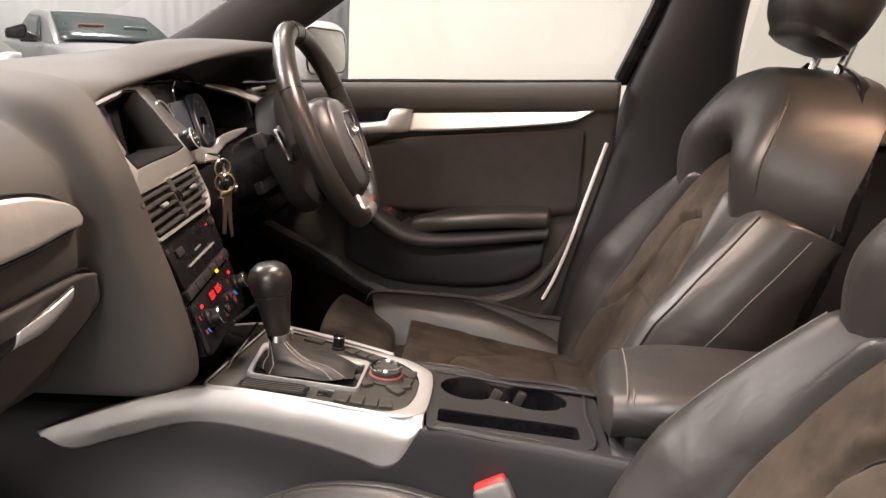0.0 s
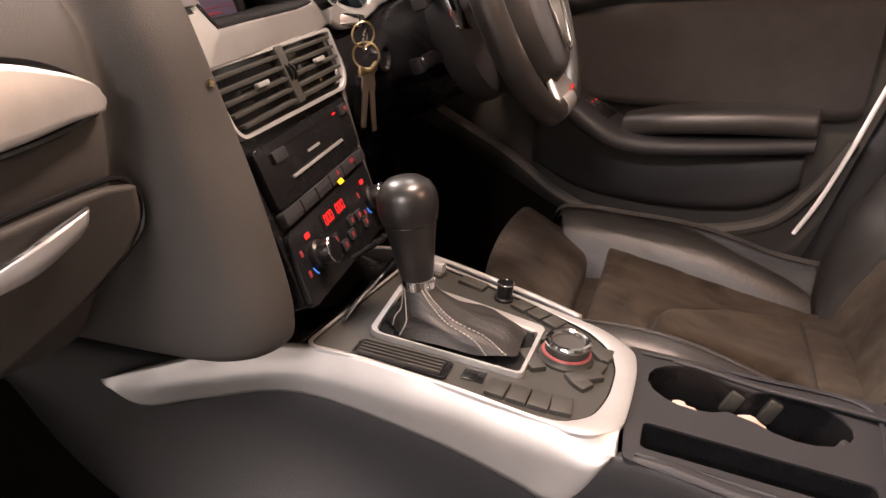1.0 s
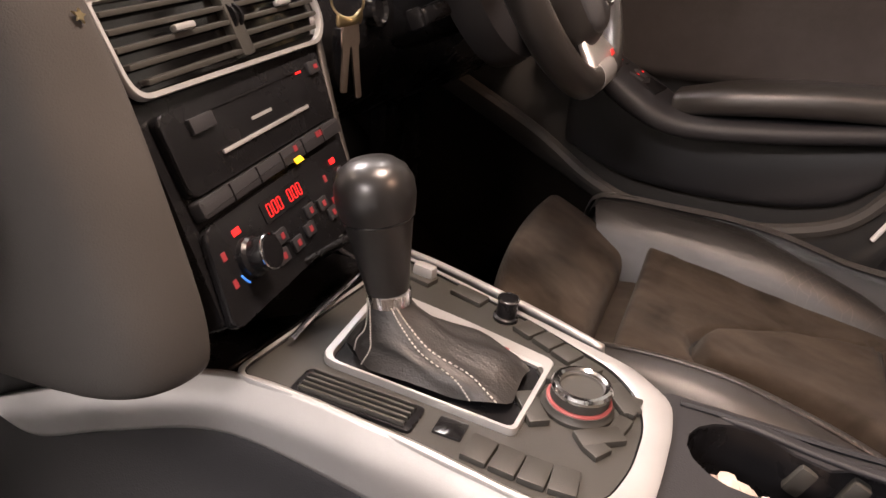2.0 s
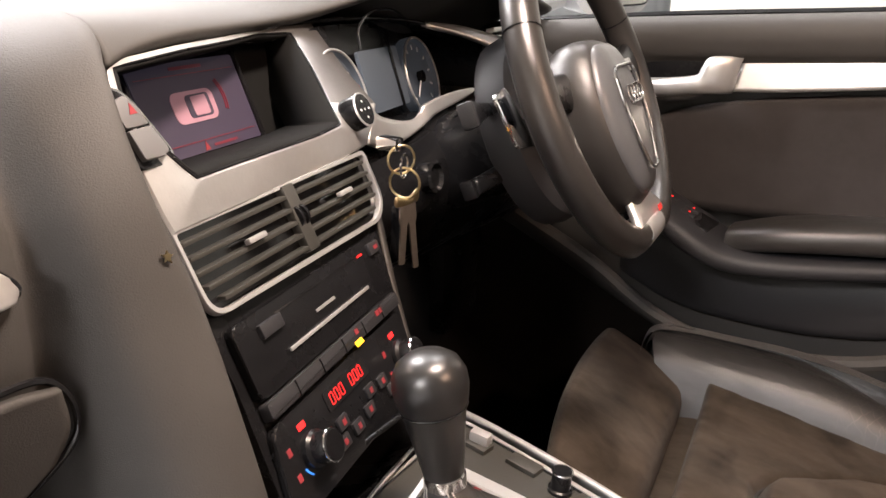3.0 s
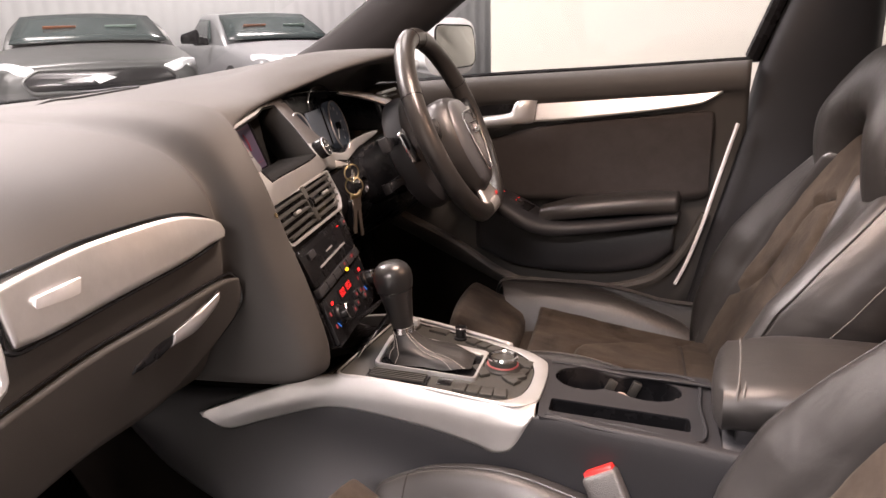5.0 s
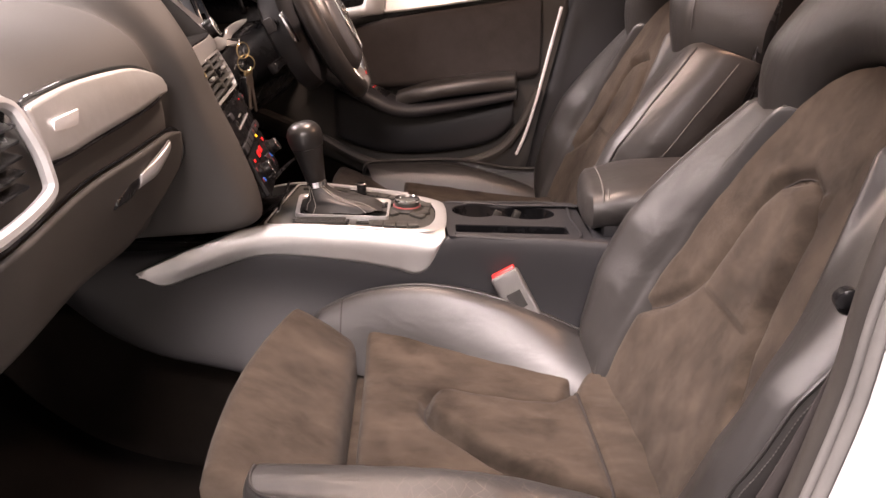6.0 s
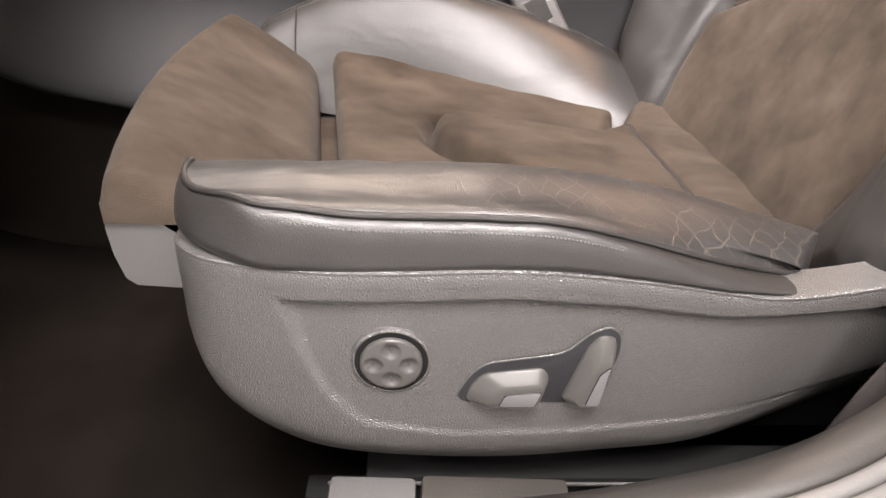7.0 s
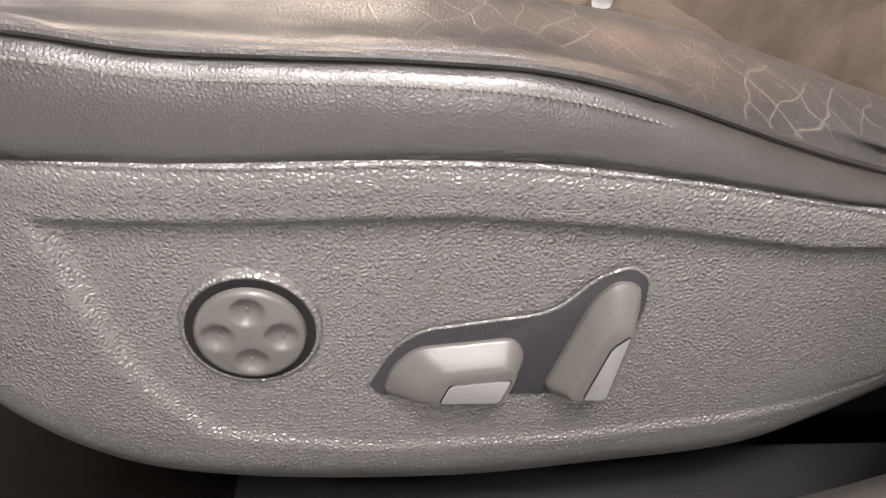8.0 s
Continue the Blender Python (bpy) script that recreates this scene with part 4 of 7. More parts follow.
    # shelf below the stack
    part("stack_foot", skin([[(-0.30, y, 0.60), (-0.12, y, 0.63), (-0.075, y, 0.662), (-0.06, y, 0.672)] for y in (-0.10, 0.0, 0.10)], 12, 8), M_BLACK, t, "", 50, 0.004)
    # instrument housing
    part("cluster_hood", skin([[(-0.285, 0.175, 0.938), (-0.31, 0.18, 0.93), (-0.37, 0.19, 0.92)], [(-0.285, 0.24, 0.940), (-0.31, 0.25, 0.935), (-0.37, 0.26, 0.925)], [(-0.290, 0.32, 0.938), (-0.31, 0.32, 0.935), (-0.37, 0.33, 0.925)], [(-0.285, 0.395, 0.930), (-0.31, 0.40, 0.925), (-0.37, 0.40, 0.92)], [(-0.245, 0.455, 0.912), (-0.29, 0.45, 0.91), (-0.37, 0.45, 0.91)], [(-0.205, 0.485, 0.885), (-0.27, 0.475, 0.885), (-0.36, 0.46, 0.885)], [(-0.195, 0.485, 0.850), (-0.26, 0.475, 0.85), (-0.36, 0.46, 0.85)]], 14, 50), M_BLACK, t, "black hood over the dials", 50, 0.004)
    part("cluster_band", skin([[(-0.292, 0.385, 0.932), (-0.283, 0.388, 0.929)], [(-0.262, 0.430, 0.926), (-0.252, 0.430, 0.914)], [(-0.225, 0.468, 0.911), (-0.214, 0.465, 0.893)], [(-0.195, 0.488, 0.888), (-0.185, 0.484, 0.868)], [(-0.185, 0.488, 0.868), (-0.178, 0.484, 0.850)]], 4, 30), M_SILVER, t, "silver arch beside the dials", 60, 0.006)
    part("cluster_trim", skin([[(-0.198, 0.176, 0.866), (-0.188, 0.158, 0.838)], [(-0.203, 0.192, 0.857), (-0.193, 0.185, 0.830)], [(-0.206, 0.219, 0.849), (-0.196, 0.215, 0.829)], [(-0.208, 0.248, 0.845), (-0.199, 0.243, 0.834)], [(-0.208, 0.264, 0.850), (-0.201, 0.268, 0.841)], [(-0.207, 0.273, 0.858), (-0.201, 0.283, 0.847)], [(-0.205, 0.306, 0.8645), (-0.200, 0.315, 0.8535)], [(-0.203, 0.342, 0.8668), (-0.200, 0.347, 0.8600)], [(-0.202, 0.361, 0.8662), (-0.201, 0.362, 0.8648)]], 6, 60), M_SILVER, t, "silver trim below the dials", 60, 0.006)
    CL = axes((-0.280, 0.322, 0.868), SU, (-0.3, 0, 0.95))
    part("cluster_floor", skin([[(-0.225, y, 0.838), (-0.26, y, 0.834), (-0.34, y, 0.83)] for y in (0.19, 0.3, 0.48)], 10, 10), M_BLACK, t, "", 50, 0.004)
    part("cluster_board", slab(box2(-0.15, -0.06, 0.19, 0.07, 0.02), 0.004, CL @ Matrix.Translation((0, 0, -0.012))), M_BLACK, t)
    part("hood_rim", tube([CL @ Vector(p) for p in ((-0.098, 0.040, 0.016), (-0.092, 0.060, 0.018), (-0.060, 0.074, 0.020), (-0.010, 0.076, 0.020), (0.030, 0.066, 0.018), (0.046, 0.056, 0.014))], 0.0014, 6, samples=30), M_GLOSS, t, "thin glossy rim of the hood over the display")
    for u in (-0.137, 0.066):
        d = part("dial", turned([(0.047, -0.008), (0.047, 0.004), (0.044, 0.006), (0.042, 0.0), (0.0001, 0.0)], CL @ Matrix.Translation((u, 0.0, 0)), 40), M_DIAL, t, "grey dial with white scale")
        part("dial_ring", tube([CL @ Vector((u + 0.0455 * math.cos(q), 0.0455 * math.sin(q), 0.006)) for q in span(0, 6.18, 40)], 0.0014, 6, True), M_TRIM, d)
        for i in range(11):
            q = math.radians(225 - i * 27)
            part("scale_mark", block(0.006, 0.002, 0.0006, CL @ Matrix.Translation((u + 0.035 * math.cos(q), 0.035 * math.sin(q), 0.001)) @ Matrix.Rotation(q, 4, "Z"), 0), M_MARK, d)
        q = math.radians(225)
        part("needle", block(0.032, 0.002, 0.0012, CL @ Matrix.Translation((u + 0.014 * math.cos(q), 0.014 * math.sin(q), 0.004)) @ Matrix.Rotation(q, 4, "Z"), 0.0004), M_MARK, d)
        part("needle_cap", turned([(0.007, 0), (0.007, 0.006), (0.0001, 0.007)], CL @ Matrix.Translation((u, 0, 0.001)), 16), M_BLACK, d)
    part("centre_display", slab(box2(-0.082, -0.024, 0.016, 0.040, 0.004), 0.004, CL), M_DIAL, t, "blue grey centre display")
    part("display_divider", block(0.004, 0.066, 0.002, CL @ Matrix.Translation((-0.006, 0.008, 0.0055)), 0.0006), M_BLACK, t)
    part("red_zone", tube([CL @ Vector((-0.137 + 0.040 * math.cos(q), 0.040 * math.sin(q), 0.003)) for q in span(-0.4, 0.2, 8)], 0.0016, 5), M_REDDIM, t)
    # driver side vent and lower panels
    dvn = part("driver_vent", block(0.012, 0.10, 0.055, pose(-0.255, 0.51, 0.895, 0, -15, 10), 0.004), M_GLOSS, t, "black side air vent")
    part("vent_trim", block(0.012, 0.105, 0.006, pose(-0.248, 0.505, 0.921, 0, -15, 10), 0.002), M_TRIM, dvn)
    for i in range(4):
        part("slat", block(0.012, 0.09, 0.003, pose(-0.247, 0.51, 0.878 + i * 0.011, 0, -15, 10), 0.001), M_PLASTIC, dvn)
    part("knee_panel", skin([[(-0.205, y, zt), (-0.178, y, zt - 0.03), (-0.18, y, 0.76), (-0.22, y, 0.70), (-0.30, y, 0.64)] for y, zt in ((0.13, 0.815), (0.20, 0.824), (0.26, 0.833), (0.30, 0.848), (0.37, 0.856), (0.55, 0.862), (0.70, 0.862))], 20, 30), M_BLACK, t, "black lower panel below the wheel", 50, 0.006)
    part("stack_cheek", skin([[S(0.140, 0.090, -0.004).translation, S(0.156, 0.086, -0.012).translation, S(0.160, 0.08, -0.05).translation], [S(0.138, 0.055, -0.004).translation, S(0.155, 0.05, -0.012).translation, S(0.160, 0.05, -0.05).translation], [S(0.108, -0.02, -0.004).translation, S(0.124, -0.02, -0.012).translation, S(0.130, -0.02, -0.05).translation], [S(0.088, -0.09, -0.004).translation, S(0.100, -0.09, -0.012).translation, S(0.11, -0.09, -0.05).translation]], 8, 24), M_TAUPE, t, "dark brown edge beside the stack", 60, 0.004)


dashboard()
crumb = []
for i, r in enumerate((0.0042, 0.0016, 0.0034, 0.0014, 0.0046, 0.0016, 0.0032, 0.0015, 0.0040, 0.0014)):
    crumb.append((r * math.cos(math.pi * i / 5), r * math.sin(math.pi * i / 5)))
tagged(part("crumb", slab(crumb, 0.0012, axes((-0.0925, -0.131, 0.835), (-0.2, 0.97, 0.05), (-0.3, -0.05, 0.95)), 0.0003), M_BRASS, None), "tiny golden crumb stuck to the grey dashboard padding", "crumb")


# ---- steering wheel and column ----
WHEEL = axes((-0.054, 0.342, 0.880), (-0.115, 0.993, 0), (-0.404, -0.047, 0.914))  # x to the driver's right, y up the rim, z to the driver


def steering_wheel():
    t = thing("steering_wheel", "black leather three-spoke steering wheel with silver shield", "steering wheel", at=(-0.048, 0.325, 0.883))
    W = WHEEL
    R = 0.1535
    pts = []
    for i in range(72):
        q = 2 * math.pi * i / 72
        x, y = R * math.cos(q), R * math.sin(q)
        y = max(y, -0.145 - 0.006 * math.cos(q) ** 2) if y < 0 else y
        pts.append(W @ Vector((x, y, 0.0)))
    part("rim", tube(pts, 0.0160, 14, True), M_RIM, t, "worn black leather rim")
    for q in (0.42, math.pi - 0.42, 0.42 + 1.0, math.pi - 1.42):
        c = Vector((R * math.cos(q), R * math.sin(q), 0))
        rad, tan = Vector((math.cos(q), math.sin(q), 0)), Vector((-math.sin(q), math.cos(q), 0))
        part("rim_seam", tube([W @ (c + rad * 0.0163 * math.cos(a) + Vector((0, 0, 1)) * 0.0163 * math.sin(a)) for a in span(0, 6.0, 16)], 0.0007, 5, True), M_BLACK, t)
    HW = W @ Matrix.Translation((-0.006, -0.026, -0.010))
    shield = rounded([(-0.036, 0.038), (0.036, 0.038), (0.031, -0.02), (0.013, -0.062), (-0.013, -0.062), (-0.031, -0.02)], [0.016, 0.016, 0.02, 0.010, 0.010, 0.02], 6)
    face = rounded([(-0.034, 0.064), (0.034, 0.064), (0.058, 0.020), (0.054, -0.030), (0.026, -0.084), (-0.026, -0.084), (-0.054, -0.030), (-0.058, 0.020)], 0.022, 6)
    def loops(table):
        return [[HW @ Vector((p[0] * k, p[1] * (k + dy), w)) for p in face] for k, dy, w in table]
    hub = part("airbag_cover", lattice(loops(((0.70, 0, -0.030), (1.02, 0, -0.022), (1.12, 0.02, -0.006), (1.13, 0.02, 0.008), (1.10, 0.01, 0.018), (1.04, 0, 0.0255), (0.98, 0, 0.0285))), closed_u=True), M_LEATHER, t, "black padded hub", 60)
    part("hub_face", lattice(loops(((1.00, 0, 0.024), (1.0, 0, 0.0285), (0.975, 0, 0.0315), (0.92, 0, 0.0345), (0.82, 0, 0.0375), (0.6, 0, 0.0405), (0.3, 0, 0.0425), (0.02, 0, 0.0430))), closed_u=True), M_HUBFACE, hub, "satin grey face of the hub", 60)
    part("shield_rim", tube([HW @ Vector((p[0], p[1], 0.0425)) for p in shield], 0.0019, 8, True), M_CHROME, hub, "bright rim of the shield")
    for i in range(4):
        part("emblem_ring", tube([HW @ Vector((-0.0165 + i * 0.011 + 0.0085 * math.cos(q), 0.010 + 0.0085 * math.sin(q), 0.046)) for q in span(0, 6.0, 20)], 0.0012, 6, True), M_CHROME, hub, "chrome ring")
    for s in (-1, 1):
        part("side_spoke", pillow([(W @ Vector((s * 0.06, 0.004, -0.008 + 0.004 * s)), W.to_3x3() @ Vector((0, 0.020, 0)), W.to_3x3() @ Vector((0, 0, 0.010))),
                                   (W @ Vector((s * 0.10, 0.010, -0.006 + 0.006 * s)), W.to_3x3() @ Vector((0, 0.015, 0)), W.to_3x3() @ Vector((0, 0, 0.010))),
                                   (W @ Vector((s * 0.142, 0.012, 0.0)), W.to_3x3() @ Vector((0, 0.026, 0)), W.to_3x3() @ Vector((0, 0, 0.010)))], 3, 16, 10), M_BLACK, t)
        if s > 0:
            part("thumb_control", block(0.022, 0.014, 0.006, W @ Matrix.Translation((s * 0.100, 0.012, 0.009)), 0.003), M_TRIM, t, "thumb roller on the spoke")
        part("shift_paddle", slab(rounded([(0.075 * s, -0.03), (0.116 * s, -0.026), (0.128 * s, 0.024), (0.100 * s, 0.030)], 0.006, 4), 0.004, W @ Matrix.Translation((0, 0, -0.050)), 0.0015), M_CHROME, t, "silver shift paddle")
    part("lower_spoke", skin([[W @ Vector((x, -0.070, 0.014)), W @ Vector((x * 0.9, -0.11, 0.008)), W @ Vector((x * 1.2, -0.130, 0.012)), W @ Vector((x * 1.3, -0.150, 0.014))] for x in (-0.038, -0.013, 0.013, 0.038)], 12, 8), M_SILVER, t, "silver lower spoke", 60, 0.008)
    part("spoke_mark", block(0.012, 0.006, 0.001, W @ Matrix.Translation((0.026, -0.133, 0.0155)), 0), M_RED, t, "small red badge mark")
    part("rim_insert", tube([p for p in pts[52:57]], 0.0164, 14), M_TRIM, t, "satin silver rim insert")


def column():
    t = thing("steering_column", "black plastic steering column with stalks", "steering column", at=(-0.16, 0.33, 0.80))
    W = WHEEL
    part("shroud", pillow([(W @ Vector((0, -0.01, -0.05)), W.to_3x3() @ Vector((0.052, 0, 0)), W.to_3x3() @ Vector((0, 0.048, 0))), (W @ Vector((0, -0.018, -0.10)), W.to_3x3() @ Vector((0.055, 0, 0)), W.to_3x3() @ Vector((0, 0.05, 0))), (W @ Vector((0, -0.02, -0.17)), W.to_3x3() @ Vector((0.06, 0, 0)), W.to_3x3() @ Vector((0, 0.05, 0)))], 3, 24, 12, 0.15), M_BLACK, t)
    part("hub_cover", turned([(0.030, -0.030), (0.080, -0.046), (0.094, -0.056), (0.098, -0.072), (0.096, -0.086), (0.080, -0.094), (0.03, -0.096)], W @ Matrix.Translation((0, -0.018, 0)), 48), M_PLASTIC, t, "round black cover behind the wheel")
    for s, z0 in ((-1, 0.016), (1, 0.016)):
        k = part("stalk", pillow([(W @ Vector((s * 0.05, z0 - 0.004, -0.072)), W.to_3x3() @ Vector((0, 0.008, 0)), W.to_3x3() @ Vector((0, 0, 0.008))), (W @ Vector((s * 0.10, z0, -0.070)), W.to_3x3() @ Vector((0, 0.006, 0)), W.to_3x3() @ Vector((0, 0, 0.006))), (W @ Vector((s * 0.138, z0, -0.070)), W.to_3x3() @ Vector((0, 0.012, 0)), W.to_3x3() @ Vector((0, 0, 0.008)))], 3, 16, 10), M_BLACK, t)
        part("stalk_tip", block(0.008, 0.024, 0.016, W @ Matrix.Translation((s * 0.143, z0, -0.069)), 0.004), M_PLASTIC, k)
    part("cruise_stalk", pillow([(W @ Vector((-0.05, -0.04, -0.075)), W.to_3x3() @ Vector((0, 0.008, 0)), W.to_3x3() @ Vector((0, 0, 0.008))), (W @ Vector((-0.118, -0.046, -0.100)), W.to_3x3() @ Vector((0, 0.008, 0)), W.to_3x3() @ Vector((0, 0, 0.007)))], 3, 14, 8), M_BLACK, t)
    part("stalk_end", block(0.007, 0.018, 0.014, W @ Matrix.Translation((-0.128, -0.046, -0.101)), 0.004), M_BLACK, t)
    part("ignition_slot", turned([(0.016, -0.01), (0.016, 0.004), (0.013, 0.006), (0.011, 0.002), (0.0001, 0.002)], axes((-0.172, 0.235, 0.795), (-0.115, 0.993, 0), (-0.2, 0, 0.98)), 24), M_GLOSS, t, "round ignition slot")


def keys():
    # a small bunch of keys hanging from the ignition slot beside the stack
    t = thing("key_bunch", "bunch of keys on brass rings hanging from the dash", "keys", at=(-0.146, 0.14, 0.83))
    o = Vector((-0.135, 0.134, 0.835))

    def ring(c, r, tilt):
        m = Matrix.Translation(c) @ pose(0, 0, 0, 90, 0, tilt)
        return tube([m @ Vector((r * math.cos(q), r * math.sin(q), 0)) for q in span(0, 6.0, 20)], 0.0011, 6, True)
    part("key_head", block(0.022, 0.012, 0.012, Matrix.Translation(o + Vector((-0.012, 0.0, 0.012))), 0.003), M_CHROME, t)
    part("ring", ring(o, 0.012, 60), M_BRASS, t)
    part("ring", ring(o + Vector((0.002, 0.002, -0.02)), 0.013, 20), M_BRASS, t)
    part("ring", ring(o + Vector((0.0, 0.004, -0.006)), 0.010, 110), M_CHROME, t)
    part("charm", pillow([(o + Vector((0.003, -0.010, -0.034)), Vector((0.002, 0, 0)), Vector((0, 0, 0.005))), (o + Vector((0.004, 0.004, -0.036)), Vector((0.003, 0, 0)), Vector((0, 0, 0.003))), (o + Vector((0.004, 0.016, -0.033)), Vector((0.002, 0, 0)), Vector((0, 0, 0.006)))], 2, 10, 10), M_BRASS, t, "small bow shaped brass charm")
    for dy, a, ln in ((0.0, 4, 0.055), (0.007, -6, 0.062)):
        part("key", slab(rounded([(-0.0055, 0), (0.0055, 0), (0.005, -0.016), (0.0032, -0.020), (0.0032, -ln), (-0.0028, -ln), (-0.0034, -0.020), (-0.005, -0.016)], 0.0015, 3), 0.0022, Matrix.Translation(o + Vector((0.003, dy, -0.036))) @ pose(0, 0, 0, 90, a, 75), 0.0005), M_STEEL, t)
    part("fob", block(0.012, 0.016, 0.05, Matrix.Translation(o + Vector((-0.006, 0.006, -0.065))) @ pose(0, 0, 0, 4, 4, 10), 0.004), M_BLACK, t)


steering_wheel()
column()
keys()


# ---- centre console ----
CON = axes((0, 0, 0.617), (1, 0, -0.055), (0, 1, 0))  # frame of the shifter panel


def console():
    t = thing("centre_console", "dark plastic centre console with silver wing trim", "console", at=(0.1, CY, 0.45))
    # side walls, with the lower edge that rises forwards
    for s, name in ((-1, "side_panel"), (1, "side_panel")):
        def yy(v):
            return v if s < 0 else 0.062 - v
        rows = []
        for x, y, zt, zb, yb in ((-0.42, -0.168, 0.62, 0.605, -0.166), (-0.36, -0.162, 0.61, 0.566, -0.162), (-0.32, -0.158, 0.60, 0.526, -0.160), (-0.274, -0.146, 0.595, 0.485, -0.158), (-0.20, -0.125, 0.59, 0.449, -0.156), (-0.09, -0.093, 0.588, 0.425, -0.154), (0.03, -0.080, 0.58, 0.39, -0.150), (0.15, -0.078, 0.568, 0.34, -0.14), (0.205, -0.079, 0.600, 0.335, -0.14), (0.28, -0.080, 0.598, 0.33, -0.14), (0.40, -0.085, 0.594, 0.33, -0.135), (0.62, -0.09, 0.57, 0.33, -0.13)):
            rows.append([(x, yy(y + 0.012), zt + 0.006), (x, yy(y), zt - 0.006), (x, yy(y - 0.012), zt * 0.6 + zb * 0.4), (x, yy(yb + 0.002), zb + 0.015), (x, yy(yb + 0.008), zb)])
        if s > 0:
            rows = [[(x, y - 0.012 - 0.22 * max(0, min(x, 0.22)), z) for x, y, z in row] for row in rows]
        part(name, skin(rows, 22, 46), M_PLASTIC, t, "", 60, 0.004)
    # silver wing along the passenger side
    wing = [[(-0.222, -0.146, 0.574), (-0.219, -0.147, 0.572), (-0.216, -0.147, 0.570)],
            [(-0.185, -0.132, 0.588), (-0.19, -0.136, 0.568), (-0.188, -0.135, 0.552)],
            [(-0.14, -0.110, 0.603), (-0.14, -0.116, 0.583), (-0.14, -0.114, 0.563)],
            [(-0.06, -0.0835, 0.6225), (-0.06, -0.090, 0.600), (-0.06, -0.089, 0.580)],
            [(0.05, -0.0735, 0.6195), (0.05, -0.082, 0.598), (0.05, -0.081, 0.570)],
            [(0.12, -0.073, 0.615), (0.12, -0.082, 0.592), (0.12, -0.081, 0.558)],
            [(0.160, -0.072, 0.6125), (0.158, -0.082, 0.588), (0.150, -0.081, 0.550)],
            [(0.182, -0.060, 0.611), (0.181, -0.079, 0.592), (0.172, -0.079, 0.562)],
            [(0.191, -0.045, 0.610), (0.192, -0.072, 0.604), (0.191, -0.074, 0.596)]]
    part("wing_trim", skin(wing, 14, 70), M_TRIM, t, "satin silver wing trim", 50, 0.005)
    wf = [[(x, 0.050 - y - 0.22 * max(0, min(x, 0.2)), z) for x, y, z in row] for row in wing]
    part("wing_trim", skin(wf[:6], 14, 50), M_TRIM, t, "satin silver wing trim", 50, 0.005)
    # silver surround on top, wide behind the controls
    inner = rounded([(-0.057, -0.081), (0.017, -0.0715), (0.113, -0.0715), (0.150, -0.068), (0.170, -0.048), (0.174, -0.015), (0.170, 0.025), (0.158, 0.052), (0.135, 0.072), (0.07, 0.092), (0.0, 0.106), (-0.06, 0.116)], 0.012, 4)
    outer = rounded([(-0.060, -0.084), (0.017, -0.0745), (0.113, -0.0745), (0.172, -0.074), (0.193, -0.05), (0.1905, -0.01), (0.186, 0.03), (0.178, 0.062), (0.145, 0.084), (0.072, 0.0965), (0.0, 0.110), (-0.063, 0.120)], 0.012, 4)
    part("top_surround", ringplate(outer, inner, 0.004, CON, 0.001), M_TRIM, t, "satin silver surround", 30)
    part("panel_gap", tube([CON @ Vector((p[0], p[1], 0.0022)) for p in inner], 0.0011, 5, True), M_GLOSS, t)
    part("control_panel", slab(inner, 0.010, CON @ Matrix.Translation((0, 0, -0.0085)), 0.001), M_PANELGREY, t, "grey soft control panel")
    # front cubby edge
    part("cubby_edge", tube([(-0.050, -0.038, 0.627), (-0.057, 0.0, 0.629), (-0.063, 0.05, 0.631), (-0.072, 0.10, 0.632)], 0.0022, 8, samples=20), M_CHROME, t, "thin chrome bar")
    part("cubby", skin([[(-0.30, y, 0.60), (-0.14, y, 0.598), (-0.09, y, 0.604), (-0.072, y, 0.617)] for y in (-0.085, 0.0, 0.13)], 10, 6), M_BLACK, t, "", 50, 0.004)
    # shifter frame
    so = rounded([(-0.026, -0.041), (0.030, -0.036), (0.108, -0.030), (0.100, 0.054), (0.03, 0.060), (-0.046, 0.062)], [0.012, 0.02, 0.006, 0.008, 0.02, 0.02], 6)
    si = rounded([(-0.020, -0.0375), (0.03, -0.0335), (0.104, -0.0275), (0.097, 0.040), (0.03, 0.046), (-0.038, 0.050)], [0.010, 0.02, 0.005, 0.006, 0.02, 0.018], 6)
    part("shifter_frame", ringplate(so, si, 0.005, CON @ Matrix.Translation((0, 0, 0.0015)), 0.0015), M_TRIM, t, "satin silver shifter frame", 30)
    part("shifter_well", slab(si, 0.002, CON @ Matrix.Translation((0, 0, 0.0008))), M_BLACK, t)
    for i in range(4):
        part("gear_mark", block(0.006, 0.002, 0.0004, CON @ Matrix.Translation((0.0 + i * 0.022, 0.044, 0.0068)), 0), M_REDDIM, t)
    # finned panel beside the shifter
    FP = CON @ Matrix.Translation((0.016, -0.0575, 0)) @ Matrix.Rotation(0.13, 4, "Z")
    gp = part("fin_panel", slab(box2(-0.040, -0.0125, 0.040, 0.0125, 0.004), 0.003, FP @ Matrix.Translation((0, 0, 0.001)), 0.001), M_BLACK, t)
    for i in range(5):
        part("fin", block(0.070, 0.0020, 0.004, FP @ Matrix.Translation((0.0, -0.0092 + i * 0.0046, 0.005)), 0.0008), M_PANELGREY, gp)
    part("coin_slot", block(0.018, 0.016, 0.002, CON @ Matrix.Translation((0.074, -0.046, 0.0022)) @ pose(0, 0, 0, 0, 0, 8), 0.0008), M_GLOSS, t)
    # buttons
    def btn(x, y, w, h, r=0):
        part("button", block(w, h, 0.007, CON @ Matrix.Translation((x, y, 0.002)) @ pose(0, 0, 0, 0, 0, r), 0.0015), M_PANELGREY, t)
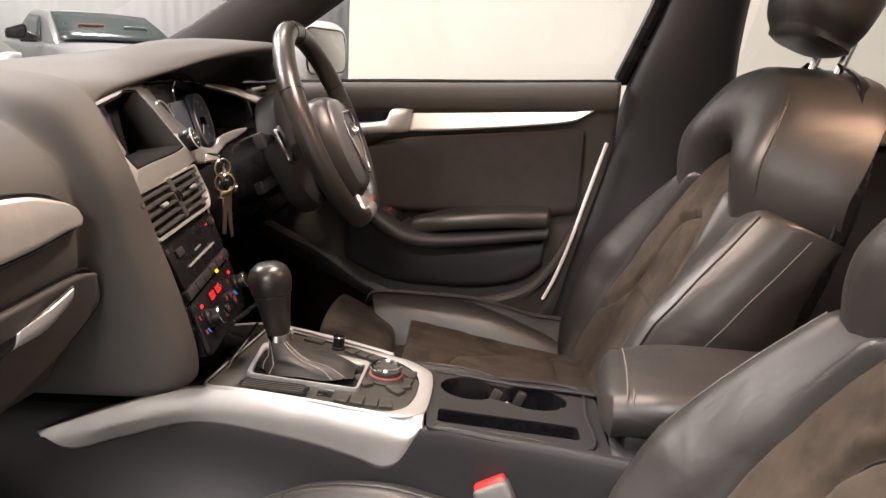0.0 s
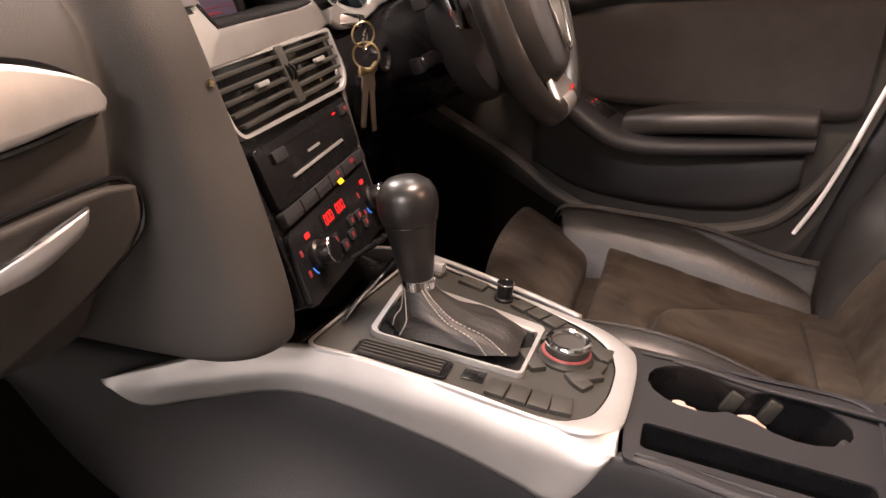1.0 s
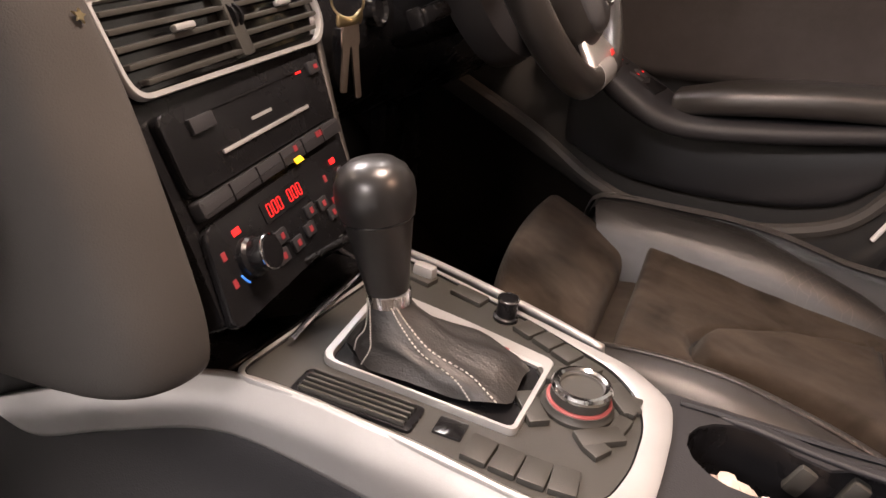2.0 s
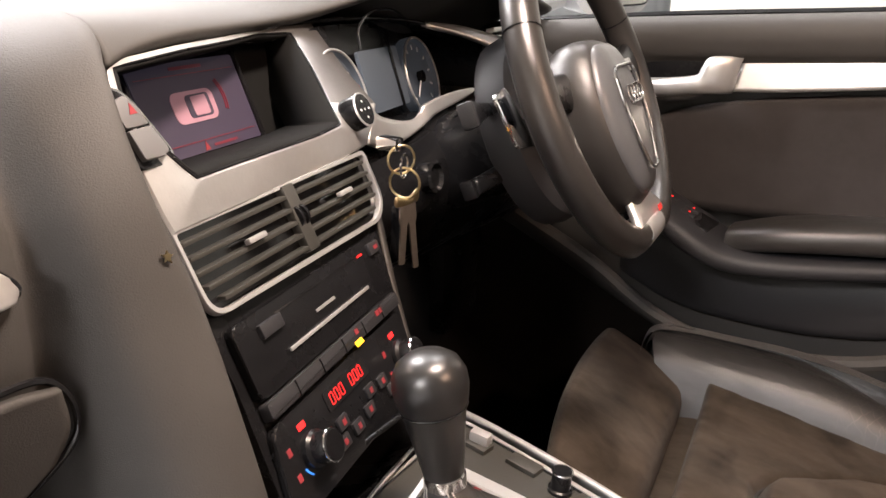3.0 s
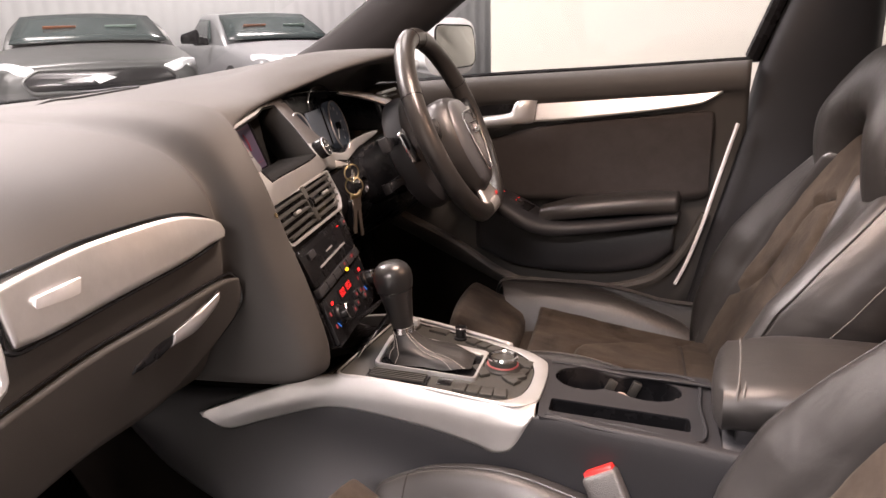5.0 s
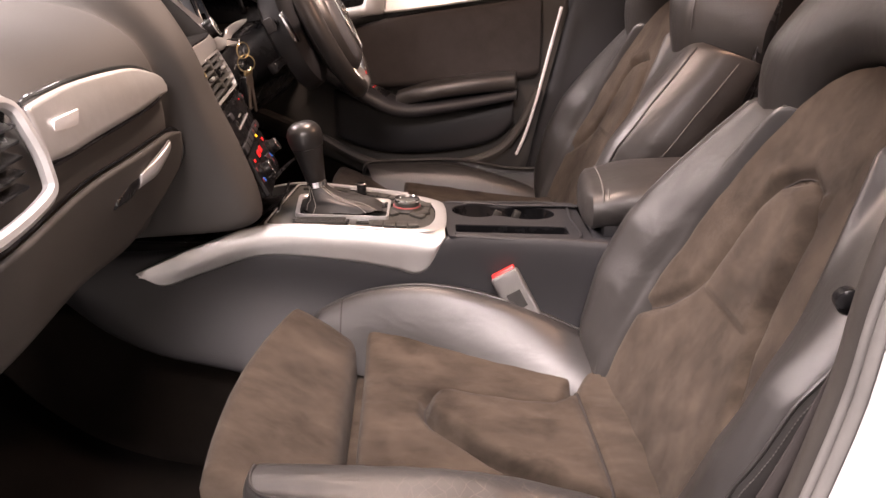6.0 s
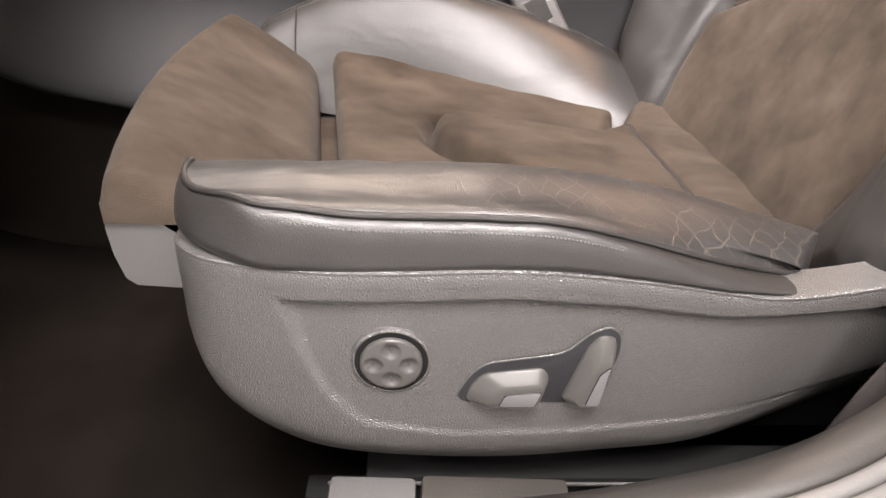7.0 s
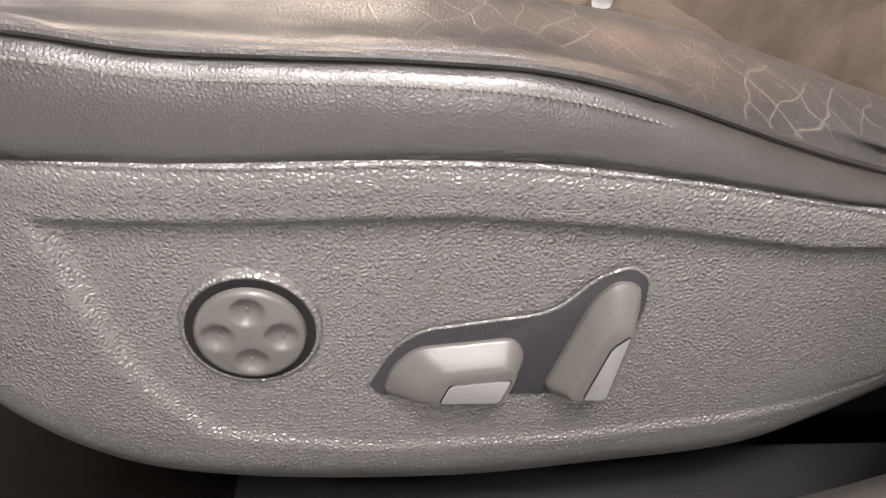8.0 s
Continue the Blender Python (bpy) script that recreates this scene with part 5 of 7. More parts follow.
    for x, y, r in ((0.0965, -0.0535, 3), (0.1135, -0.0525, 4), (0.1300, -0.0510, 6), (0.1460, -0.0480, 12)):
        btn(x, y, 0.0160, 0.021, r)
    for x, y in ((0.068, 0.081), (0.0855, 0.0755), (0.1025, 0.069), (0.1190, 0.061)):
        btn(x, y, 0.0165, 0.017, -20)
    for y, r in ((0.04, 0), (0.016, -6)):
        btn(0.157, y, 0.010, 0.020, r)
    btn(0.152, -0.012, 0.012, 0.014, -25)
    for x in (-0.045, 0.0):
        btn(x + 0.012, 0.096 - 0.12 * max(0, x), 0.028, 0.014, -8)
    part("brake_switch", block(0.018, 0.010, 0.012, CON @ Matrix.Translation((-0.030, 0.099, 0.008)), 0.003), M_TRIM, t)
    rk = part("rotary_control", turned([(0.023, 0), (0.023, 0.003), (0.0215, 0.0045), (0.021, 0.007), (0.0185, 0.008), (0.0185, 0.015), (0.0175, 0.0165), (0.0145, 0.017), (0.013, 0.015), (0.0001, 0.015)], CON @ Matrix.Translation((0.128, 0.021, 0.001)), 36), M_PANELGREY, t, "large round menu dial")
    part("dial_collar", tube([CON @ Vector((0.128 + 0.0192 * math.cos(q), 0.021 + 0.0192 * math.sin(q), 0.0085)) for q in span(0, 6.1, 36)], 0.0015, 8, True), M_COLLAR, rk, "thin red glowing collar")
    part("dial_ring", tube([CON @ Vector((0.128 + 0.0165 * math.cos(q), 0.021 + 0.0165 * math.sin(q), 0.0175)) for q in span(0, 6.1, 36)], 0.0029, 8, True), M_CHROME, rk, "chrome ring")
    for q in (0.8, 2.3, 3.9, 5.5):
        part("dial_key", block(0.030, 0.014, 0.006, CON @ Matrix.Translation((0.128 + 0.031 * math.cos(q), 0.021 + 0.031 * math.sin(q), 0.003)) @ Matrix.Rotation(q + 1.57, 4, "Z"), 0.002), M_PANELGREY, t)
    vk = part("volume_knob", turned([(0.0095, 0), (0.0095, 0.003), (0.0075, 0.004), (0.0075, 0.017), (0.0065, 0.0185), (0.0001, 0.0185)], CON @ Matrix.Translation((0.047, 0.087, 0.001)), 24), M_BLACK, t, "small ribbed volume knob")
    part("knob_ring", tube([CON @ Vector((0.047 + 0.0074 * math.cos(q), 0.087 + 0.0074 * math.sin(q), 0.0185)) for q in span(0, 6.1, 24)], 0.001, 6, True), M_CHROME, vk)
    # cup tray
    T = axes((0.19, 0, 0.606), (1, 0.12, -0.06), (0, 1, 0))
    def lobe(cx, cy, rx, ry, a0, a1, n=14):
        return [(cx + rx * math.cos(a), cy + ry * math.sin(a)) for a in span(a0, a1, n)]
    cups = lobe(0.044, 0.036, 0.036, 0.031, 0.75, 2 * math.pi - 0.75) + lobe(0.122, 0.031, 0.042, 0.032, math.pi + 0.75, 3 * math.pi - 0.75)
    slot = rounded([(0.010, -0.060), (0.170, -0.062), (0.170, -0.030), (0.010, -0.028)], 0.006, 4)
    rim = rounded([(0.000, -0.077), (0.20, -0.104), (0.20, 0.084), (-0.012, 0.078)], 0.006, 4)
    part("cup_tray", holed(rim, [cups, slot], 0.004, T), M_PLASTIC, t, "dark plastic cup holder tray")
    part("tray_ridge", tube([T @ Vector(p) for p in ((0.008, -0.070, 0.001), (0.10, -0.076, 0.002), (0.178, -0.082, 0.001), (0.182, 0.0, 0.002), (0.178, 0.072, 0.001), (0.09, 0.073, 0.002), (0.0, 0.070, 0.001))], 0.0022, 6, samples=40), M_PLASTIC, t)
    for loop, deep in ((cups, 0.055), (slot, 0.035)):
        cx, cy = sum(p[0] for p in loop) / len(loop), sum(p[1] for p in loop) / len(loop)
        rows = [[T @ Vector((p[0], p[1], -0.002)) for p in loop], [T @ Vector((cx + (p[0] - cx) * 0.97, cy + (p[1] - cy) * 0.95, -deep * 0.6)) for p in loop], [T @ Vector((cx + (p[0] - cx) * 0.9, cy + (p[1] - cy) * 0.86, -deep)) for p in loop]]
        bm = lattice(rows, closed_u=True)
        bm.faces.new([v for v in bm.verts][-len(loop):])
        part("cup_well" if deep > 0.05 else "slot_well", bm, M_BLACK, t, "", 60)
    for x, y in ((0.078, 0.056), (0.080, 0.012), (0.108, 0.058), (0.158, 0.022)):
        part("cup_finger", block(0.012, 0.010, 0.022, T @ Matrix.Translation((x, y, -0.016)) @ pose(0, 0, 0, 0, 20, 0), 0.003), M_PANELGREY, t)
    # storage box below the arm pad
    part("storage_box", block(0.30, 0.19, 0.16, pose(0.54, CY, 0.515), 0.02, 3), M_PLASTIC, t)
    # gear lever is a thing of its own
    g = thing("gear_lever", "black gear selector with leather boot and chrome collar", "gear lever", at=(0.03, 0.0, 0.61))
    K = axes((0.0, 0.0, 0.66), (1, 0, 0.12), (0, 1, 0))
    part("knob", turned([(0.011, 0.0), (0.0135, 0.004), (0.016, 0.02), (0.019, 0.04), (0.0212, 0.053), (0.0238, 0.062), (0.0253, 0.071), (0.0247, 0.080), (0.0210, 0.088), (0.0145, 0.0930), (0.006, 0.0950), (0.0003, 0.0953)], axes((0.0, 0.0, 0.657), (1, 0, 0.14), (0, 1, 0.06)), 40), M_KNOB, g, "satin black rounded knob")
    part("knob_seam", tube([axes((0.0, 0.0, 0.657), (1, 0, 0.14), (0, 1, 0.06)) @ Vector((0.0228 * math.cos(q), 0.0228 * math.sin(q), 0.058)) for q in span(0, 6.1, 40)], 0.0007, 5, True), M_GLOSS, g)
    part("collar", turned([(0.0135, -0.006), (0.0145, -0.005), (0.0145, 0.003), (0.0125, 0.005)], K, 30), M_CHROME, g, "chrome collar")
    rows = []
    for cx, cy, z, a, b, ang in ((0.033, 0.007, 0.621, 0.063, 0.036, 0), (0.028, 0.006, 0.631, 0.048, 0.031, 0), (0.016, 0.0, 0.638, 0.030, 0.022, 0), (0.006, 0.0, 0.648, 0.018, 0.0155, 0), (0.0, 0.0, 0.657, 0.0125, 0.0125, 0)):
        row = []
        for i in range(40):
            q = 2 * math.pi * i / 40
            f = 1 + 0.06 * math.sin(5 * q + z * 300) * (0.66 - z) * 25
            row.append((cx + a * f * math.copysign(abs(math.cos(q)) ** 0.75, math.cos(q)), cy + b * f * math.copysign(abs(math.sin(q)) ** 0.75, math.sin(q)), z + 0.002 * math.sin(7 * q) * (0.657 - z) * 25))
        rows.append(row)
    cols = [crom(c, 26) for c in zip(*rows)]
    part("boot", lattice([list(r) for r in zip(*cols)], closed_u=True), M_BOOT, g, "creased black leather boot", 60)
    for i in (36, 34, 27, 25):
        line = [p + Vector((math.cos(i * math.pi / 20), math.sin(i * math.pi / 20), 1.0)) * 0.0005 for p in cols[i]]
        stitches(line, 28, 0.0011, (0, -0.5, 0.8), g, thread=M_THREAD)
    # crumpled paper in the cup wells
    for x, y, s in ((0.224, 0.034, 1.1), (0.243, 0.028, 0.9), (0.276, 0.040, 1.1)):
        rng = random.Random(int(x * 1000))
        bm = bmesh.new()
        bmesh.ops.create_icosphere(bm, subdivisions=3, radius=0.016 * s)
        for v in bm.verts:
            v.co *= 0.75 + 0.5 * noise.noise(v.co * 90 + Vector((x * 50, 0, 0)))
            v.co.z *= 0.5
        bm.transform(Matrix.Translation((x, y, 0.582)))
        p = part("crumpled_paper", bm, M_TISSUE, None, sharp=25)
        tagged(p, "crumpled scrap of pale paper in the cup holder", "paper")
    # arm pad
    a = thing("armrest", "black leather centre armrest pad", "armrest", at=(0.55, CY, 0.60))
    part("pad", pillow([((0.405, 0.035, 0.628), (0, 0.088, 0), (0, 0, 0.030)), ((0.46, 0.035, 0.636), (0, 0.094, 0), (0, 0, 0.034)), ((0.58, 0.035, 0.640), (0, 0.092, 0), (0, 0, 0.034)), ((0.72, 0.035, 0.640), (0, 0.090, 0), (0, 0, 0.032))], 3.2, 30, 24, 0.8), M_LEATHER, a)
    for dx in (0.0, 0.007):
        part("pad_seam", tube([(0.412 + dx, -0.052, 0.630), (0.409 + dx, -0.046, 0.650), (0.410 + dx, -0.030, 0.6565), (0.411 + dx, 0.035, 0.6592), (0.410 + dx, 0.100, 0.6565)], 0.0012, 6, samples=40), M_STITCH, a, "pale stitched seam")
    part("pad_base", block(0.33, 0.165, 0.03, pose(0.575, 0.035, 0.600), 0.008), M_PLASTIC, a)


console()


# ---- front seats ----
def seat(c, s, dx, dz, label, controls):
    """A sports seat about the plane y = c; s is the side of its outer bolster."""
    t = thing("front_seat", label, "seat", "front seats", at=(0.25 + dx, c, 0.25))

    def P(x, o, z):
        return Vector((x + dx - 0.13 * s * o, c + s * o, z + dz))

    def G(x, o, z):  # places along the cushion, as they lie on the passenger side
        return P(x - 0.13 * o, o, z)

    def rim(d, r):
        return 0 if d >= r else r - math.sqrt(max(r * r - (r - d) ** 2, 0))

    # thigh rest; the driver's is drawn out and lowered
    fore, low = (0.0, 0.0) if controls else (0.012, 0.020)

    def thigh(x, o):
        x0 = -0.027 + 0.56 * (o - 0.09) ** 2
        f = (x - x0) / (0.098 - x0)
        d = min(x - x0, 0.098 - x, o + 0.178, 0.178 - o)
        base = 0.541 - 0.056 * f ** 1.3 - 0.006 * (o / 0.18) ** 2
        return base - rim(max(d, 0), 0.013) - 0.009 * max(0, 0.14 - f) / 0.14 + 0.001 * noise.noise(Vector((x * 30, o * 30, 1)))
    rows = []
    for o in span(-0.178, 0.178, 50):
        x0 = -0.027 + 0.56 * (o - 0.09) ** 2
        row = [(x, o, thigh(x, o)) for x in [x0 + (0.098 - x0) * q for q in span(0, 1, 40)]]
        rows.append([(row[0][0], o, 0.500)] + row + [(row[-1][0], o, 0.43)])
    rows = [[(x, o, min(z, 0.500)) for x, o, z in rows[0]]] + rows + [[(x, o, min(z, 0.500)) for x, o, z in rows[-1]]]
    part("thigh_rest", lattice([[P(x - fore, o, z - low) for x, o, z in row] for row in rows]), M_SUEDE, t, "brown suede thigh rest", 60)
    rows = []
    for o in span(-0.176, 0.176, 40):
        x0 = -0.027 + 0.56 * (o - 0.09) ** 2
        rows.append([P(x0 + dxx - fore, o, z - low) for dxx, z in ((0.03, 0.5015), (0.0015, 0.5005), (-0.0005, 0.497), (0.001, 0.478), (0.005, 0.462), (0.011, 0.457), (0.09, 0.452))])
    part("thigh_base", lattice(rows, caps=True), M_BASE, t, "pale grey plastic cover under the thigh rest", 40)

    # seat cushion with a U-shaped seam
    U = [(0.372, -0.135), (0.358, -0.105), (0.345, -0.085), (0.33, -0.074), (0.30, -0.068), (0.25, -0.070), (0.212, -0.074), (0.193, -0.066), (0.184, -0.046), (0.186, -0.022), (0.20, 0.0), (0.24, 0.030), (0.28, 0.06), (0.33, 0.085), (0.40, 0.11)]
    roll = [(0.362, -0.12), (0.372, -0.05), (0.385, 0.05), (0.392, 0.12)]

    def cushion(x, o):
        lead = 0.104 + 0.13 * (o + 0.07)
        d = min(x - lead, 0.47 - x, o + 0.200, 0.15 - o)
        base = 0.481 - 0.135 * (x - 0.106) + 0.4 * max(0, x - 0.33) ** 2 + 0.5 * max(0, abs(o) - 0.08) ** 1.5
        q, e = near((x, o), U), near((x, o), roll)
        inside = 0.015 if within((x, o), U + [(0.48, 0.11), (0.48, -0.10)]) else 0
        return base - rim(max(d, 0), 0.014) - 0.013 * math.exp(-(q / 0.006) ** 2) - 0.005 * math.exp(-(e / 0.006) ** 2) + inside * (1 - math.exp(-(q / 0.009) ** 2)) + 0.0018 * noise.noise(Vector((x * 25, o * 25, 3))) + 0.0008 * noise.noise(Vector((x * 70, o * 70, 5)))
    rows = []
    for o in span(-0.200, 0.15, 120):
        lead = 0.104 + 0.13 * (o + 0.07)
        row = [(x, o, cushion(x, o)) for x in span(lead, 0.47, 120)]
        rows.append([(row[0][0], o, 0.42)] + row)
    cu = part("cushion", lattice([[G(*q) for q in row] for row in rows]), M_SUEDE, t, "worn brown suede cushion with U-shaped seam", 60)
    for path in (U[1:-1], roll):
        part("seam", tube([G(p.x, p.y, cushion(p.x, p.y) + 0.0002) for p in crom([(a, b, 0) for a, b in path], 60)], 0.0019, 6), M_SEAM, cu, "dark stitched seam")

    # suede lining in the gap behind the thigh rest
    rows = [[P(0.080, o, 0.430), P(0.100, o, 0.434), G(0.106 + 0.13 * (o + 0.07), o, 0.435), G(0.125 + 0.13 * (o + 0.07), o, 0.430)] for o in span(-0.172, 0.148, 24)]
    part("gap_lining", lattice(rows), M_SUEDE, t, "", 60)

    # inner bolster of the cushion: a steep leather face that rises from the suede to a piped ridge
    rows, ridge = [], []
    for x, ob, zb, orr, zr, oe in ((0.018, 0.176, 0.500, 0.190, 0.507, 0.202), (0.028, 0.172, 0.490, 0.196, 0.517, 0.216), (0.055, 0.168, 0.478, 0.204, 0.529, 0.230), (0.09, 0.165, 0.468, 0.209, 0.540, 0.240), (0.15, 0.160, 0.464, 0.211, 0.5475, 0.246), (0.21, 0.150, 0.460, 0.210, 0.5435, 0.248), (0.296, 0.134, 0.452, 0.208, 0.521, 0.246), (0.375, 0.120, 0.440, 0.206, 0.486, 0.240), (0.43, 0.112, 0.424, 0.202, 0.452, 0.230), (0.46, 0.112, 0.405, 0.200, 0.425, 0.225)):
        rows.append([G(x, -ob + 0.012, zb - 0.03), G(x, -ob, zb), G(x, -(ob * 0.70 + orr * 0.30), zb * 0.50 + zr * 0.50), G(x, -(ob * 0.30 + orr * 0.70), zb * 0.08 + zr * 0.92), G(x, -orr, zr), G(x, -(orr + oe) / 2 - 0.003, zr - 0.006), G(x, -oe, zr - 0.026), G(x, -oe - 0.001, zr - 0.06), G(x, -oe + 0.02, 0.40)])
        ridge.append(G(x, -orr, zr + 0.0006))
    ib = part("seat_bolster", skin(rows, 54, 70), M_LEATHER, t, "smooth black leather inner bolster", 70)
    part("piping", tube(ridge, 0.0016, 8, samples=60), M_LEATHER, ib, "seam piping")
    stitches([p + Vector((0, s * 0.006, -0.0012)) for p in ridge[1:-1]], 100, 0.0009, (0, 0, 1), ib)
    part("cross_seam", tube([r + Vector((0, 0, 0.0002)) for r in crom(rows[2][1:5], 16)], 0.0009, 6), M_SEAM, ib)

    # outer bolster: flat outer flank under a piped seam, soft top
    def curve(table, x):
        pts = crom([(a, b, 0) for a, b in table], 90)
        for p, q in zip(pts, pts[1:]):
            if x <= q.x:
                return p.y + (q.y - p.y) * max(0, (x - p.x) / (q.x - p.x))
        return pts[-1].y
    ZP = [(0.05, 0.543), (0.09, 0.541), (0.112, 0.538), (0.168, 0.5365), (0.224, 0.536), (0.255, 0.532), (0.288, 0.524), (0.326, 0.511), (0.36, 0.4985), (0.385, 0.489), (0.42, 0.476)]
    OP = [(0.05, 0.233), (0.25, 0.234), (0.288, 0.232), (0.326, 0.227), (0.36, 0.218), (0.385, 0.209), (0.42, 0.194)]
    ZG = [(0.05, 0.513), (0.11, 0.508), (0.15, 0.507), (0.2, 0.5095), (0.245, 0.5105), (0.275, 0.508), (0.31, 0.503), (0.35, 0.496), (0.38, 0.490), (0.42, 0.475)]
    ZT = [(0.05, 0.542), (0.11, 0.5435), (0.2, 0.5435), (0.227, 0.542), (0.27, 0.536), (0.317, 0.5235), (0.36, 0.5085), (0.383, 0.499), (0.42, 0.478)]
    OO = [(0.05, 0.241), (0.30, 0.242), (0.35, 0.238), (0.38, 0.228), (0.42, 0.203)]
    rows, edge, sag = [], [], (0.0 if s < 0 else 0.034)

    def nose(o):
        return 0.056 + 6.0 * (o - 0.186) ** 2 + 0.034 * max(0, (o - 0.196) / 0.038) ** 2.3
    for k, v in enumerate([0.0, 0.006, 0.016, 0.03] + span(0.05, 1, 76) + [1.0]):
        x = 0.066 + 0.316 * v
        zp, op, zt = (curve(q, x) for q in (ZP, OP, ZT))
        prof = crom([(0.128, zt - 0.085, 0), (0.140, zt - 0.052, 0), (0.154, zt - 0.020, 0), (0.172, zt - 0.005, 0), (0.192, zt, 0), (0.212, zt - 0.003, 0), (op - 0.006, zp + 0.0035, 0), (op, zp, 0)], 48)
        flat = []
        for p in prof:
            o, z = p.x, p.y
            front, back = nose(o), 0.418 - 0.7 * max(0, o - 0.17)
            z += 0.0009 * noise.noise(Vector(((front + (back - front) * v) * 45, o * 45, 7))) * min(1, v * 8) - (0.04 if k == 80 else 0)
            flat.append((front + (back - front) * v, o, z))
        edge += [q for q in flat if q[1] > 0.176] if k == 0 else [flat[-1]] if k < 80 else []
        rows.append([G(x, o, z - sag) for x, o, z in flat])
    ob = part("seat_bolster", lattice(rows), M_CREASED, t, "creased black leather outer bolster with piped seam", 75)
    # the flank hangs from the piped edge and curls round the front
    edge = [Vector(q) for q in edge]
    for _ in range(14):
        edge = edge[:1] + [(p + 2 * q + r) / 4 for p, q, r in zip(edge, edge[1:], edge[2:])] + edge[-1:]
    rows = []
    for i, (x, o, z) in enumerate(edge):
        (xa, oa, _), (xb, ob2, _) = edge[max(i - 3, 0)], edge[min(i + 3, len(edge) - 1)]
        d = math.hypot(xb - xa, ob2 - oa)
        nx, no = (oa - ob2) / d, (xb - xa) / d
        zg = min(curve(ZG, max(x, 0.066)), z - 0.002)
        out = max(0.004, curve(OO, max(x, 0.066)) - curve(OP, max(x, 0.066)))
        prof = crom([(-0.0006, z - 0.0006, 0), (out * 0.45, z * 0.88 + zg * 0.12, 0), (out * 0.8, z * 0.66 + zg * 0.34, 0), (out, z * 0.38 + zg * 0.62, 0), (out, z * 0.16 + zg * 0.84, 0), (out - 0.004, zg - 0.0003, 0), (out - 0.016, zg - 0.003, 0)], 26)
        rows.append([G(x + nx * p.x, o + no * p.x, p.y - sag + 0.0004 * noise.noise(Vector((x * 60, p.y * 60, 4)))) for p in prof])
    part("bolster_flank", lattice(rows), M_LEATHER, ob, "smooth black leather flank", 75)
    seam = [G(x, o + 0.0002, z + 0.0010 - sag) for x, o, z in edge]
    part("piping", tube(seam, 0.0017, 8), M_LEATHER, ob, "seam piping")
    side = seam[-76:]
    stitches([p + Vector((0, s * 0.0056, -0.0056)) for p in side], 130, 0.0010, (0, s * 1, 0), ob)
    part("seam_crease", tube([p + Vector((0, -s * 0.0022, 0.0002)) for p in side], 0.0006, 5), M_SEAM, ob)
    # outer valance
    rows = []
    for x, o, zt, zb, under in ((0.042, 0.140, 0.481, 0.455, 0), (0.044, 0.180, 0.496, 0.436, 0), (0.052, 0.207, 0.506, 0.414, 0), (0.072, 0.225, 0.508, 0.392, 0), (0.112, 0.235, 0.508, 0.372, 0), (0.16, 0.238, 0.508, 0.364, 0), (0.23, 0.238, 0.510, 0.362, 0), (0.29, 0.238, 0.5055, 0.366, 0.002), (0.34, 0.236, 0.497, 0.369, 0.004), (0.375, 0.232, 0.491, 0.374, 0.008), (0.43, 0.222, 0.492, 0.382, 0.016), (0.52, 0.205, 0.500, 0.392, 0.030)):
        rows.append([G(x, o - 0.020, zt + 0.003), G(x, o + 0.0015, zt + 0.002), G(x, o + 0.0038, zt - 0.001), G(x, o + 0.0044, zt - 0.0065), G(x, o + 0.0042, zt - 0.0135), G(x, o + 0.0042 - under * 0.15, zt * 0.7 + zb * 0.3), G(x, o + 0.0045 - under * 0.45, zt * 0.4 + zb * 0.6), G(x, o + 0.0045 - under * 0.8, zb + 0.038), G(x, o + 0.002 - under, zb + 0.024), G(x, o - 0.008 - under, zb + 0.009), G(x, o - 0.022 - under, zb)])
    bm = skin(rows, 120, 190)
    FACET = [(0.60, 0.488), (0.43, 0.481), (0.34, 0.484), (0.29, 0.4915), (0.23, 0.4955), (0.16, 0.493), (0.108, 0.4915), (0.113, 0.472), (0.121, 0.446), (0.131, 0.427), (0.150, 0.407), (0.20, 0.399), (0.265, 0.401), (0.36, 0.409), (0.43, 0.417), (0.60, 0.43)]
    for w in bm.verts:
        a, b = w.co.x - dx - (0.0 if s < 0 else -0.26 * 0.235), w.co.z - dz
        if within((a, b), FACET):
            f = min(near((a, b), FACET[1:-1]) / 0.005, 1)
            w.co.y -= s * (0.0012 + 0.0030 * min(1, max(0, (b - 0.40) / 0.09))) * f * f * (3 - 2 * f)
    v = part("seat_valance", bm, M_PLASTIC_GREY, t, "grained dark grey plastic side cover", 60)
    if controls:
        yo = c + s * 0.2403
        Q = axes((0.1665 + dx, yo, 0.4525 + dz), (1, 0, 0), (0, 0, 1))
        k = part("lumbar_switch", turned([(0.0222, -0.002), (0.0216, 0.0004), (0.0205, 0.0010), (0.0192, 0.0006), (0.0186, -0.002)], Q, 48, False), M_PLASTIC_GREY, v, "raised grained ring")
        part("switch_gap", turned([(0.0200, 0.0008), (0.0001, 0.0008)], Q, 48, False), M_MATTE, k, "dark gap round the switch")
        # four thumb hollows in one cap
        rows = []
        for r in span(0.0002, 0.0160, 22):
            row = []
            for i in range(72):
                q = 2 * math.pi * i / 72
                a, b = r * math.cos(q), r * math.sin(q)
                h = 0.0042 - 0.0008 * (r / 0.0160) ** 2
                for ca, cb in ((0, 0.0095), (0, -0.0095), (0.0095, 0), (-0.0095, 0)):
                    g = math.hypot(a - ca, b - cb) / 0.0050
                    h -= 0.0022 * max(0, 1 - g * g) ** 0.8
                row.append(Q @ Vector((a, b, h)))
            rows.append(row)
